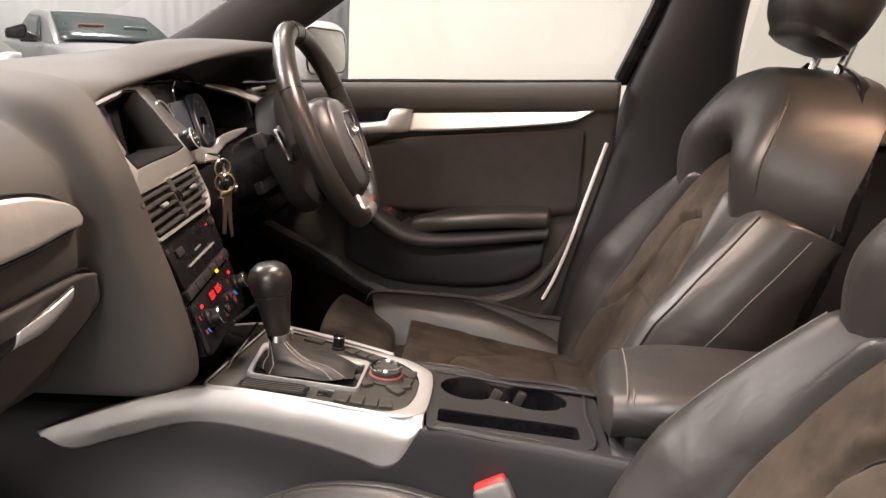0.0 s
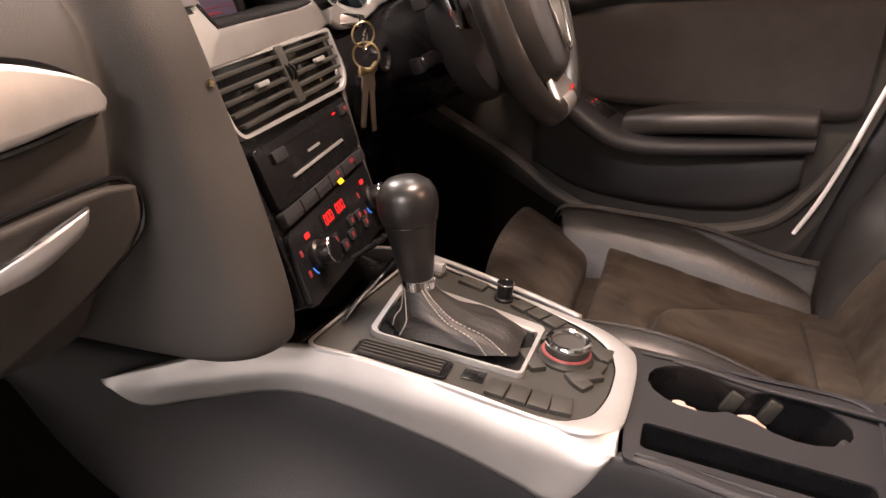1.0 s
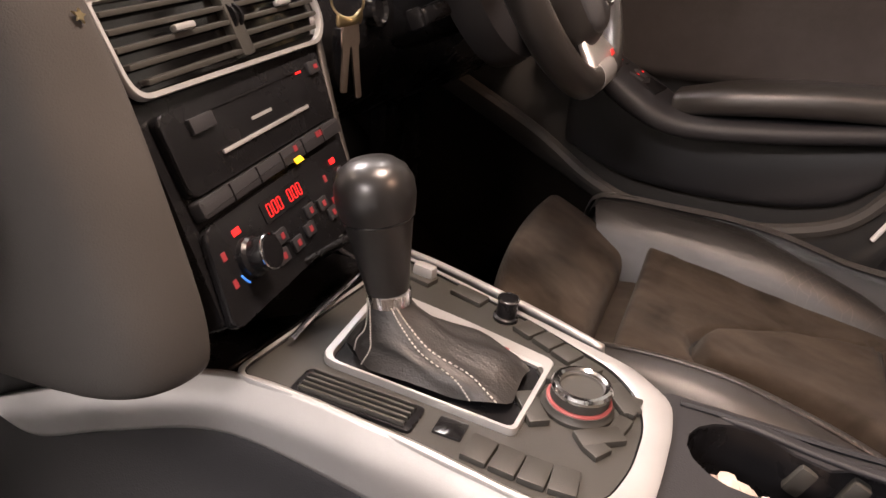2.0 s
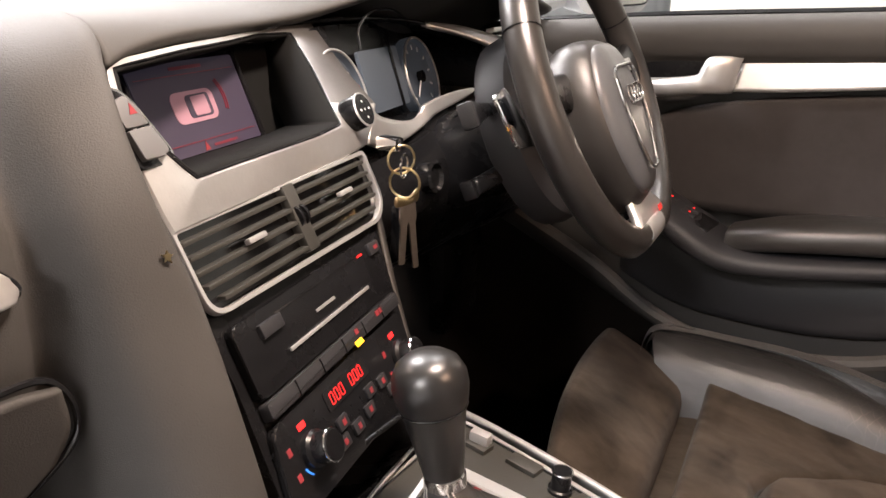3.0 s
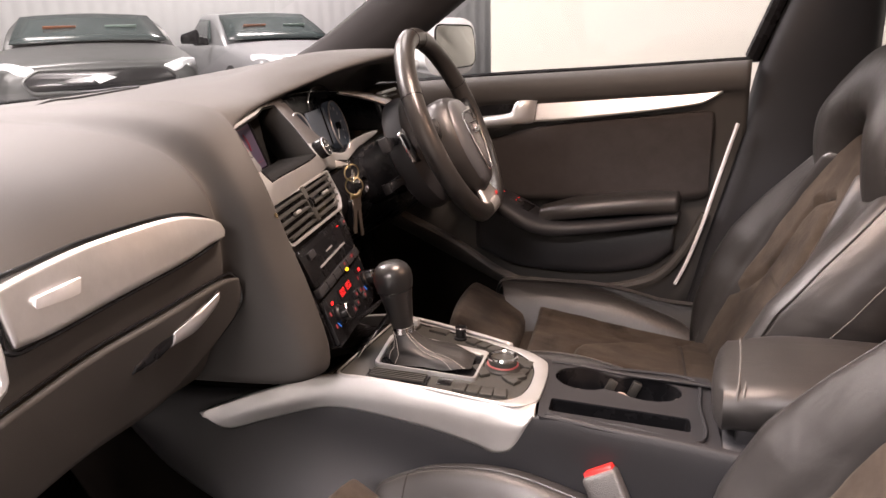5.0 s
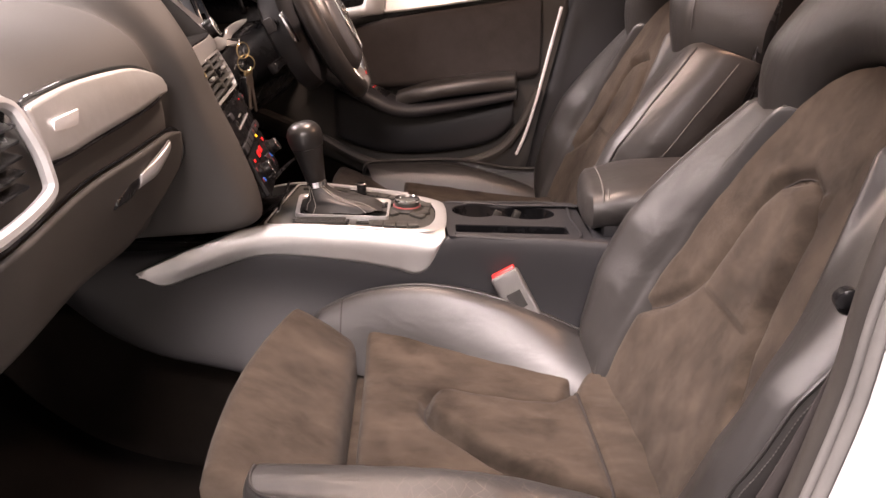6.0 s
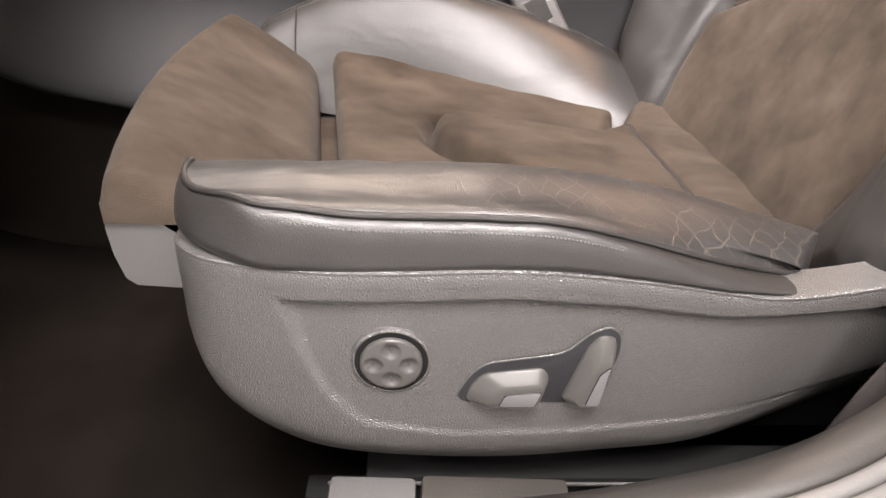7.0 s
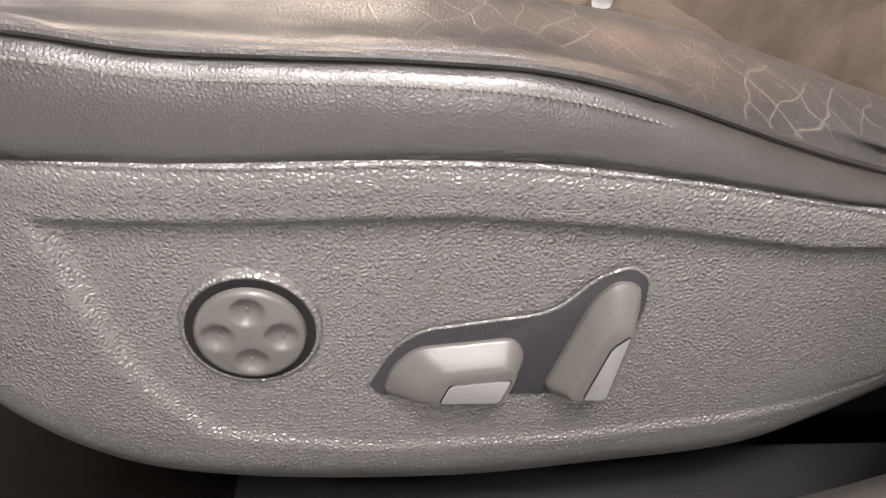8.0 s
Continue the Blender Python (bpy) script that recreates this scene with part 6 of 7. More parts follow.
        rows.append([Q @ Vector((0.0168 * math.cos(2 * math.pi * i / 72), 0.0168 * math.sin(2 * math.pi * i / 72), 0.0026)) for i in range(72)])
        rows.append([Q @ Vector((0.0169 * math.cos(2 * math.pi * i / 72), 0.0169 * math.sin(2 * math.pi * i / 72), -0.001)) for i in range(72)])
        part("switch_cap", lattice(rows, closed_u=True), M_LEVER, k, "round four-way lumbar switch", 70)
        for a, b in ((0, 0.0098), (0, -0.0098), (0.0098, 0), (-0.0098, 0)):
            part("dimple_pip", turned([(0.0007, 0.001), (0.0006, 0.0026), (0.0001, 0.0028)], Q @ Matrix.Translation((a, b, 0)), 10), M_LEVER, k)
        # recess shared by the two levers
        well = rounded([(0.040, -0.0280), (0.1160, -0.0280), (0.1225, 0.0095), (0.1215, 0.0200), (0.1150, 0.0245), (0.1050, 0.0200), (0.0935, 0.0065), (0.0515, -0.0005), (0.0425, -0.0085), (0.0350, -0.0240)], [0.004, 0.003, 0.004, 0.006, 0.006, 0.008, 0.009, 0.010, 0.010, 0.006], 5)
        part("lever_recess", slab(well, 0.0010, Q @ Matrix.Translation((0, 0, -0.0004)), 0.0003), M_PLASTIC, v, "dark recess round the levers")
        part("recess_lip", tube([Q @ Vector((p[0], p[1], 0.0003)) for p in well[6:] if p[1] > -0.0265], 0.0006, 6), M_PLASTIC_GREY, v)
        def lever_body(outline, m):
            """A lever with a flat face and broad chamfers above and in front, 6.5 mm proud."""
            us, vs = [p[0] for p in outline], [p[1] for p in outline]
            cx, cy = (min(us) + max(us)) / 2, (min(vs) + max(vs)) / 2
            hx, hy = (max(us) - min(us)) / 2, (max(vs) - min(vs)) / 2
            return lattice([[m @ Vector((cx + (p[0] - cx) * f + hx * 0.62 * (1 - max(f, 0.66)), cy + (p[1] - cy) * f - hy * 0.8 * (1 - max(f, 0.66)), h)) for p in outline] for f, h in ((0.02, 0.0070), (0.4, 0.0070), (0.66, 0.0068), (0.70, 0.0063), (0.96, 0.0026), (0.99, 0.0018), (1.0, 0.0006), (1.0, -0.001))], closed_u=True)
        h1 = rounded([(0.0400, -0.0260), (0.0425, -0.0155), (0.0500, -0.0070), (0.0820, -0.0030), (0.0862, -0.0100), (0.0805, -0.0275), (0.0485, -0.0275)], 0.004, 4)
        a = part("seat_lever", lever_body(h1, Q), M_LEVER, v, "grey seat height lever", 28)
        f1 = rounded([(0.0575, -0.0290), (0.0768, -0.0290), (0.0802, -0.0190), (0.0605, -0.0212)], 0.0014, 3)
        part("lever_face", slab(f1, 0.0006, Q @ Matrix.Translation((0.0012, 0.0034, 0.0069)), 0.0002), M_LEVERFACE, a, "paler lever face")
        part("face_groove", tube([Q @ Vector((p[0] + 0.0012, p[1] + 0.0034, 0.0071)) for p in f1], 0.0004, 5, True), M_BLACK, a)
        h2 = rounded([(0.0935, -0.0235), (0.1045, 0.0120), (0.1110, 0.0195), (0.1190, 0.0180), (0.1200, 0.0100), (0.1135, -0.0272), (0.0970, -0.0272)], 0.004, 4)
        a = part("seat_lever", lever_body(h2, Q), M_LEVER, v, "grey backrest lever", 28)
        f2 = rounded([(0.1055, -0.0282), (0.1130, -0.0282), (0.1166, -0.0010), (0.1115, -0.0060)], 0.0014, 3)
        part("lever_face", slab(f2, 0.0006, Q @ Matrix.Translation((0.0004, 0.0034, 0.0069)), 0.0002), M_LEVERFACE, a, "paler lever face")
        part("face_groove", tube([Q @ Vector((p[0] + 0.0004, p[1] + 0.0034, 0.0071)) for p in f2], 0.0004, 5, True), M_BLACK, a)
    # runners
    for o in (-0.215, 0.215):
        part("runner", block(0.36, 0.03, 0.030, Matrix.Translation(P(0.30, o, 0.337 - dz)), 0.004), M_MATTE, t, "black steel seat runner")
        part("runner_edge", block(0.25, 0.002, 0.002, Matrix.Translation(P(0.22, o + (0.017 if o > 0 else -0.017), 0.349 - dz)), 0.0006), M_PLASTIC_GREY, t, "worn steel edge")
        part("runner_foot", block(0.40, 0.02, 0.078, Matrix.Translation(P(0.28, o, 0.289 - dz)), 0.003), M_MATTE, t)
    part("seat_pan", block(0.36, 0.38, 0.07, Matrix.Translation(P(0.29, 0, 0.385)), 0.02), M_MATTE, t)

    # backrest: up vector b, front normal n
    bu, n = Vector((0.38, 0, 0.925)).normalized(), Vector((-0.925, 0, 0.38)).normalized()

    def B(o, h, w):
        return P(0.455, o, 0.435) + bu * h + n * w

    def glide(table, h):
        for p, q in zip(table, table[1:]):
            if h <= q[0]:
                f = max(0, (h - p[0]) / (q[0] - p[0]))
                return p[1] + (q[1] - p[1]) * f * f * (3 - 2 * f) if len(p) < 3 else p[1] + (q[1] - p[1]) * f
        return table[-1][1]
    HS = [(-0.03, 0.118, 0), (0.05, 0.132, 0), (0.16, 0.138, 0), (0.24, 0.126, 0), (0.32, 0.108, 0), (0.36, 0.096, 0), (0.40, 0.082, 0), (0.43, 0.060, 0), (0.448, 0.036, 0), (0.456, 0.006, 0)]
    arch = [(-0.135, 0.115), (-0.105, 0.140), (-0.078, 0.175), (-0.063, 0.215), (-0.056, 0.255), (-0.050, 0.295), (-0.033, 0.327), (0.0, 0.341), (0.033, 0.327), (0.050, 0.295), (0.056, 0.255), (0.063, 0.215), (0.078, 0.175), (0.105, 0.140), (0.135, 0.115)]

    def base(h):
        return 0.034 - 0.11 * min(max(h, 0), 0.20) + 0.010 * math.sin(min(max(h, 0), 0.45) * 7) - 0.02 * max(0, h - 0.34)

    def panel(h, o):
        q = near((o, h), arch)
        pad = 0.005 if abs(o) < 0.052 and 0.19 < h < 0.335 else 0.0
        hollow = 0.010 * (abs(o) / 0.13) ** 2
        return base(h) + hollow + pad * (1 - math.exp(-(q / 0.012) ** 2)) - 0.011 * math.exp(-(q / 0.007) ** 2) + 0.0012 * noise.noise(Vector((o * 30, h * 30, 9)))
    rows = []
    for h in span(-0.03, 0.456, 100):
        hw = glide(HS, h) + 0.004
        row = [B(o, h, panel(h, o) - 0.004 * (abs(o) > hw - 0.003)) for o in span(-hw, hw, 64)]
        rows.append([row[0] - n * 0.04] + row + [row[-1] - n * 0.04])
    bp = part("back_panel", lattice(rows), M_SUEDE, t, "brown suede backrest centre with arched seam", 60)
    part("seam", tube([B(p.x, p.y, panel(p.y, p.x) + 0.0002) for p in crom([(a, b, 0) for a, b in arch], 80)], 0.0011, 6), M_SEAM, bp, "dark stitched seam")
    # side bolsters stand well proud of the suede and fall back towards the shoulders
    WR = [(-0.03, 0.050, 0), (0.04, 0.074, 0), (0.12, 0.083, 0), (0.20, 0.078, 0), (0.28, 0.056, 0), (0.34, 0.036, 0), (0.395, 0.018, 0)]
    OE = [(-0.03, 0.205, 0), (0.05, 0.232, 0), (0.14, 0.246, 0), (0.24, 0.246, 0), (0.33, 0.232, 0), (0.395, 0.216, 0)]
    for side in (1, -1):
        rows, front, flank = [], [], []
        hh = [-0.030, -0.028] + span(-0.022, 0.384, 44) + [0.390, 0.3945, 0.396]
        for i, h in enumerate(hh):
            hs, wr, oe, w0 = glide(HS, h) - 0.002, glide(WR, h), glide(OE, h), base(h) + 0.006
            orr = hs * 0.36 + oe * 0.64
            prof = crom([(hs - 0.006, w0 - 0.03, 0), (hs, w0 + 0.001, 0), (hs + 0.010, w0 + 0.012, 0), (hs * 0.72 + orr * 0.28 + 0.004, w0 * 0.42 + wr * 0.58, 0), (orr - 0.014, wr - 0.002, 0), (orr + 0.004, wr, 0), (orr + 0.022, wr - 0.007, 0), (oe - 0.006, wr - 0.030, 0), (oe, wr - 0.055, 0), (oe - 0.001, wr - 0.10, 0), (oe - 0.014, -0.085, 0)], 60)
            tuck = {0: 0.020, 1: 0.006, len(hh) - 3: 0.002, len(hh) - 2: 0.006, len(hh) - 1: 0.030}.get(i, 0.0)
            rows.append([B(side * p.x, h, p.y - tuck) for p in prof])
            if 1 < i < len(hh) - 3:
                front.append(B(side * (orr + 0.0235), h, wr - 0.0072))
                flank.append(B(side * (oe + 0.0006), h, wr - 0.068))
        b = part("back_bolster", lattice(rows), M_LEATHER, t, "black leather backrest bolster", 60)
        part("piping", tube(front, 0.0017, 8), M_LEATHER, b, "raised seam piping")
        stitches([p + Vector((0, s * side * 0.006, 0)) - n * 0.004 for p in front], 110, 0.0010, (0, s * side, 0), b)
        part("side_seam", tube(flank, 0.0009, 6), M_STITCH, b, "pale side seam")
    # shoulder piece arching over the suede, in rings from the suede out to the rim
    half_in = [(0.100, 0.350), (0.094, 0.385), (0.080, 0.415), (0.057, 0.440), (0.029, 0.453)]
    half_out = [(0.195, 0.350), (0.210, 0.400), (0.211, 0.450), (0.196, 0.505), (0.165, 0.556), (0.113, 0.596), (0.054, 0.6105)]
    inner = crom([(o, h, 0) for o, h in half_in] + [(0, 0.4575, 0)] + [(-o, h, 0) for o, h in half_in[::-1]], 90)
    outer = crom([(o, h, 0) for o, h in half_out] + [(0, 0.616, 0)] + [(-o, h, 0) for o, h in half_out[::-1]], 90)
    rings, seams = [], []
    if controls:
        section, ahead = ((0.0, -0.020), (0.01, 0.010), (0.035, 0.024), (0.09, 0.034), (0.2, 0.041), (0.4, 0.045), (0.6, 0.042), (0.74, 0.034), (0.86, 0.022), (0.94, 0.006), (0.985, -0.014), (1.0, -0.036), (1.0, -0.078)), 0.0
    else:
        section, ahead = ((0.0, -0.020), (0.01, 0.006), (0.035, 0.020), (0.09, 0.031), (0.2, 0.040), (0.4, 0.044), (0.58, 0.041), (0.70, 0.035), (0.755, 0.027), (0.80, 0.012), (0.86, -0.012), (0.92, -0.036), (0.97, -0.056), (1.0, -0.078)), 0.016
    for v, w in section:
        ring = []
        for p, q in zip(inner, outer):
            m = p.lerp(q, v)
            low = 1 - min(1, max(0, (m.y - 0.35) / 0.10))
            ring.append(B(m.x, m.y, w + ahead - 0.044 * low ** 1.5 - 0.10 * max(0, m.y - 0.46) ** 1.2))
        rings.append(ring)
    sh = part("shoulder", lattice(rings), M_LEATHER, t, "black leather shoulder section", 60)
    for line in (rings[8][8:30], rings[8][60:82]):
        part("piping", tube([p + n * 0.0004 for p in line], 0.0014, 8), M_LEATHER, sh, "raised seam piping")
    rows = []
    for h, a, w in ((0.0, 0.195, -0.09), (0.2, 0.230, -0.105), (0.4, 0.214, -0.11 + ahead), (0.52, 0.180, -0.105 + 1.8 * ahead), (0.59, 0.115, -0.09 + 1.6 * ahead), (0.612, 0.05, -0.07 + ahead)):
        rows.append([B(-a, h, w + 0.03), B(-a * 0.9, h, w), B(0, h, w - 0.02), B(a * 0.9, h, w), B(a, h, w + 0.03)])
    part("back_shell", skin(rows, 24, 24), M_BLACK, t, "black backrest shell", 60, 0.004)
    if controls:
        part("belt_hook", turned([(0.009, -0.004), (0.010, 0.006), (0.007, 0.009), (0.0001, 0.010)], axes((0.522, -0.545, 0.731), (1, 0, 0.2), (0, 0, 1)), 20), M_BLACK, t, "dark round knob")
    # headrest
    for o in (-0.045, 0.045):
        part("headrest_post", tube([B(o, 0.585, -0.035), B(o, 0.66, -0.028)], 0.006, 10), M_CHROME, t, "chrome headrest post")
    st = []
    for h, a, w, b in ((0.632, 0.116, 0.012, 0.044), (0.658, 0.134, 0.018, 0.056), (0.71, 0.142, 0.024, 0.062), (0.76, 0.134, 0.026, 0.056), (0.785, 0.120, 0.026, 0.046)):
        st.append((B(0, h, w), Vector((0, a, 0)), n * b))
    part("headrest", pillow(st, 3.0, 40, 36, 0.4), M_LEATHER, t, "black leather headrest", 70)
    return t


seat(-0.325, -1, 0.0, 0.0, "brown suede and black leather front passenger sports seat", True)
seat(0.385, 1, -0.045, 0.025, "brown suede and black leather driver sports seat", False)


def buckle():
    t = thing("seat_belt_buckle", "black seat belt buckle with red release button", "belt buckle", at=(0.31, -0.10, 0.44))
    m = axes((0.262, -0.096, 0.556), (0.88, 0.1, 0.46), (0.5, -0.25, -0.83))
    part("housing", block(0.040, 0.075, 0.022, m @ Matrix.Translation((0.012, 0.040, 0)), 0.006, 3), M_PLASTIC_GREY, t)
    part("release_button", block(0.034, 0.016, 0.018, m @ Matrix.Translation((0.012, 0.006, 0.003)), 0.003, 2), M_RED, t, "red release button")
    part("label_patch", block(0.020, 0.024, 0.0012, m @ Matrix.Translation((0.012, 0.043, -0.0113)), 0.0), M_GLOSS, t, "dark square patch")
    part("stem", tube([m @ Vector((0.012, 0.075, 0)), m @ Vector((0.02, 0.13, 0.0))], 0.009, 8, flat=0.5), M_BLACK, t)


buckle()


# ---- driver door ----
def driver_door():
    t = thing("driver_door", "dark closed driver door with aluminium inlay and armrest", "car door", at=(0.1, 0.70, 0.45))

    def yd(z, x):
        return 0.655 + 0.02 * math.sin((z - 0.5) * 3) - 0.02 * max(0, -x)
    # main skin from the sill line to the belt
    rows = []
    for x, zb, zt in ((-0.42, 0.66, 0.915), (-0.28, 0.60, 0.925), (-0.15, 0.54, 0.934), (-0.05, 0.50, 0.940), (0.1, 0.475, 0.948), (0.25, 0.47, 0.957), (0.33, 0.50, 0.962), (0.40, 0.52, 0.966)):
        lean = 0.0 if x < 0.3 else (x - 0.3) * 0.3
        rows.append([(x, 0.72, zb - 0.03), (x, 0.700, zb), (x, 0.690, zb + 0.04), (x, 0.685, zb * 0.6 + zt * 0.4), (x, 0.672, zb * 0.3 + zt * 0.7), (x, 0.655, zt - 0.065), (x, 0.640, zt - 0.045), (x, 0.634, zt - 0.022), (x, 0.645, zt - 0.003), (x, 0.675, zt + 0.001), (x, 0.71, zt - 0.004)])
    part("inner_skin", skin(rows, 50, 50), M_DASH, t, "dark grey moulded door lining", 60, 0.006)
    part("belt_seal", tube([(-0.42, 0.705, 0.915), (-0.1, 0.71, 0.938), (0.15, 0.71, 0.951), (0.42, 0.71, 0.967)], 0.006, 6, samples=20), M_BLACK, t)
    # aluminium inlay
    inlay = [[(0.01, 0.653, 0.893), (0.007, 0.648, 0.874), (0.003, 0.643, 0.852)], [(0.06, 0.653, 0.899), (0.06, 0.648, 0.878), (0.06, 0.643, 0.856)], [(0.18, 0.653, 0.911), (0.18, 0.648, 0.89), (0.18, 0.643, 0.87)], [(0.3, 0.653, 0.923), (0.3, 0.648, 0.905), (0.3, 0.643, 0.887)], [(0.345, 0.653, 0.927), (0.342, 0.648, 0.916), (0.335, 0.643, 0.9)], [(0.368, 0.653, 0.929), (0.367, 0.648, 0.928), (0.366, 0.643, 0.926)]]
    part("door_inlay", skin(inlay, 10, 40), M_SILVER, t, "brushed aluminium door inlay", 60, 0.006)
    pull = []
    for x0, x1, y, zt, zb in ((-0.120, -0.120, 0.652, 0.852, 0.842), (-0.095, -0.095, 0.634, 0.8555, 0.8445), (-0.065, -0.065, 0.626, 0.859, 0.848), (-0.040, -0.040, 0.624, 0.863, 0.8525), (-0.030, -0.032, 0.625, 0.868, 0.853), (-0.025, -0.028, 0.626, 0.880, 0.853), (-0.020, -0.024, 0.627, 0.889, 0.853), (-0.010, -0.015, 0.630, 0.8915, 0.853), (0.000, -0.007, 0.636, 0.8925, 0.853), (0.007, -0.002, 0.646, 0.893, 0.853)):
        pull.append([(x0, y + 0.004, zt), (x0 * 0.7 + x1 * 0.3, y, zt * 0.8 + zb * 0.2), (x0 * 0.3 + x1 * 0.7, y, zt * 0.2 + zb * 0.8), (x1, y + 0.004, zb)])
    part("door_handle", skin(pull, 10, 40), M_TRIM, t, "satin silver door pull", 60, 0.008)
    part("handle_recess", pillow([((-0.13, 0.664, 0.868), (0, 0, 0.018), (0, 0.012, 0)), ((-0.08, 0.662, 0.872), (0, 0, 0.022), (0, 0.014, 0)), ((-0.03, 0.662, 0.876), (0, 0, 0.020), (0, 0.012, 0))], 3, 20, 10), M_BLACK, t)
    # cloth insert
    ins = []
    for x, zb, zt in ((-0.14, 0.70, 0.780), (-0.08, 0.69, 0.815), (0.0, 0.69, 0.838), (0.12, 0.695, 0.855), (0.25, 0.70, 0.868), (0.325, 0.71, 0.876), (0.342, 0.72, 0.874)):
        ins.append([(x, 0.660, zt), (x, 0.654, zt - 0.01), (x, 0.658, (zb + zt) / 2), (x, 0.664, zb)])
    part("door_insert", skin(ins, 16, 40), M_CLOTH, t, "dark brown cloth insert", 60, 0.004)
    # armrest
    part("door_armrest", pillow([((0.035, 0.620, 0.672), (0, 0.030, 0), (0, 0, 0.018)), ((0.10, 0.625, 0.688), (0, 0.045, 0), (0, 0, 0.019)), ((0.20, 0.635, 0.700), (0, 0.040, 0), (0, 0, 0.020)), ((0.285, 0.645, 0.704), (0, 0.030, 0), (0, 0, 0.020))], 3, 24, 20, 0.4), M_LEATHER, t, "padded door armrest", 70)
    part("armrest_front", pillow([((-0.16, 0.640, 0.735), (0, 0.030, 0), (0, 0, 0.016)), ((-0.09, 0.622, 0.712), (0, 0.044, 0), (0, 0, 0.018)), ((-0.01, 0.610, 0.674), (0, 0.056, 0), (0, 0, 0.020)), ((0.05, 0.615, 0.652), (0, 0.050, 0), (0, 0, 0.016)), ((0.15, 0.628, 0.658), (0, 0.045, 0), (0, 0, 0.014)), ((0.29, 0.645, 0.676), (0, 0.030, 0), (0, 0, 0.012))], 3, 24, 30, 0.4), M_PLASTIC, t, "dark plastic armrest carrier", 70)
    sw = part("switch_panel", block(0.10, 0.05, 0.006, axes((-0.035, 0.612, 0.700), (0.93, -0.05, -0.36), (0, 1, 0)), 0.002), M_BLACK, t, "window switch panel")
    for i in range(2):
        for j in range(2):
            m = axes((-0.050 + i * 0.030, 0.603 + j * 0.020, 0.7085 - i * 0.0115), (0.93, -0.05, -0.36), (0, 1, 0))
            b = part("window_switch", block(0.020, 0.013, 0.008, m, 0.002), M_PLASTIC, sw)
            part("red_mark", block(0.0025, 0.004, 0.0004, m @ Matrix.Translation((0, 0, 0.0043)), 0), M_REDLIGHT, b)
    # map pocket
    rows = []
    for x, zb, zt in ((-0.12, 0.575, 0.69), (-0.04, 0.545, 0.665), (0.06, 0.538, 0.64), (0.16, 0.545, 0.645), (0.24, 0.565, 0.655), (0.285, 0.60, 0.665)):
        rows.append([(x, 0.675, zt), (x, 0.655, zt - 0.012), (x, 0.648, (zb + zt) / 2), (x, 0.652, zb + 0.012), (x, 0.672, zb)])
    part("door_pocket", skin(rows, 20, 30), M_PLASTIC, t, "dark blue-black plastic map pocket", 60, 0.004)
    part("pocket_edge", tube([(-0.30, 0.665, 0.64), (-0.17, 0.66, 0.585), (-0.07, 0.655, 0.530), (0.02, 0.652, 0.508), (0.15, 0.652, 0.515), (0.25, 0.657, 0.545), (0.30, 0.662, 0.60), (0.34, 0.665, 0.68)], 0.010, 8, samples=50), M_DASH, t, "raised moulded edge round the pocket")
    part("frame_strip", tube([(0.385, 0.645, 0.856), (0.360, 0.648, 0.76), (0.335, 0.652, 0.66), (0.312, 0.656, 0.585), (0.292, 0.662, 0.535)], 0.0035, 8, samples=40), M_WHITE, t, "thin bright edge of the door opening")
    # window frame and glass
    part("window_frame", tube([(0.40, 0.69, 0.97), (0.455, 0.655, 1.12), (0.50, 0.62, 1.27), (0.36, 0.60, 1.345), (0.1, 0.61, 1.33)], 0.014, 8, samples=50), M_BLACK, t, "black window frame")
    g = part("door_glass", skin([[(-0.36, 0.715, 0.92), (0.0, 0.72, 0.945), (0.42, 0.72, 0.965)], [(-0.12, 0.68, 1.10), (0.1, 0.69, 1.12), (0.455, 0.685, 1.12)], [(0.08, 0.62, 1.30), (0.25, 0.62, 1.33), (0.49, 0.62, 1.28)]], 12, 10), M_GLASS, t, "clear window glass")
    g.visible_shadow = False
    # exterior mirror belongs to the door
    d, e = Vector((0.30, 0.954, 0)), Vector((-0.954, 0.30, 0))
    mc = Vector((-0.26, 0.90, 0.992))
    m = part("wing_mirror", pillow([(mc + e * 0.11, d * 0.055, Vector((0, 0, 0.036))), (mc + e * 0.06, d * 0.092, Vector((0, 0, 0.058))), (mc + e * 0.008, d * 0.100, Vector((0, 0, 0.066)))], 3.2, 32, 14, 0.2), M_WHITE, t, "white painted wing mirror")
    mg = mat("mirror_glass", (0.85, 0.86, 0.85), 0.02, 1.0, second=(0.83, 0.84, 0.83), scale=3)
    MG = axes(mc - e * 0.010, d, Vector((0, 0, 1)) + e * 0.10)
    pane_edge = rounded([(-0.074, -0.050), (0.070, -0.044), (0.074, 0.046), (-0.070, 0.050)], 0.024, 6)
    part("mirror_glass", slab(pane_edge, 0.003, MG, 0.001), mg, m, "mirror glass")
    part("mirror_gap", tube([MG @ Vector((p[0] * 1.02, p[1] * 1.02, 0.0015)) for p in pane_edge], 0.0022, 6, True), M_BLACK, m, "dark gap round the mirror glass")
    part("mirror_arm", tube([(-0.33, 0.72, 0.94), (-0.33, 0.80, 0.95), (-0.32, 0.86, 0.965)], 0.022, 10, samples=10, flat=0.7), M_WHITE, m)


driver_door()


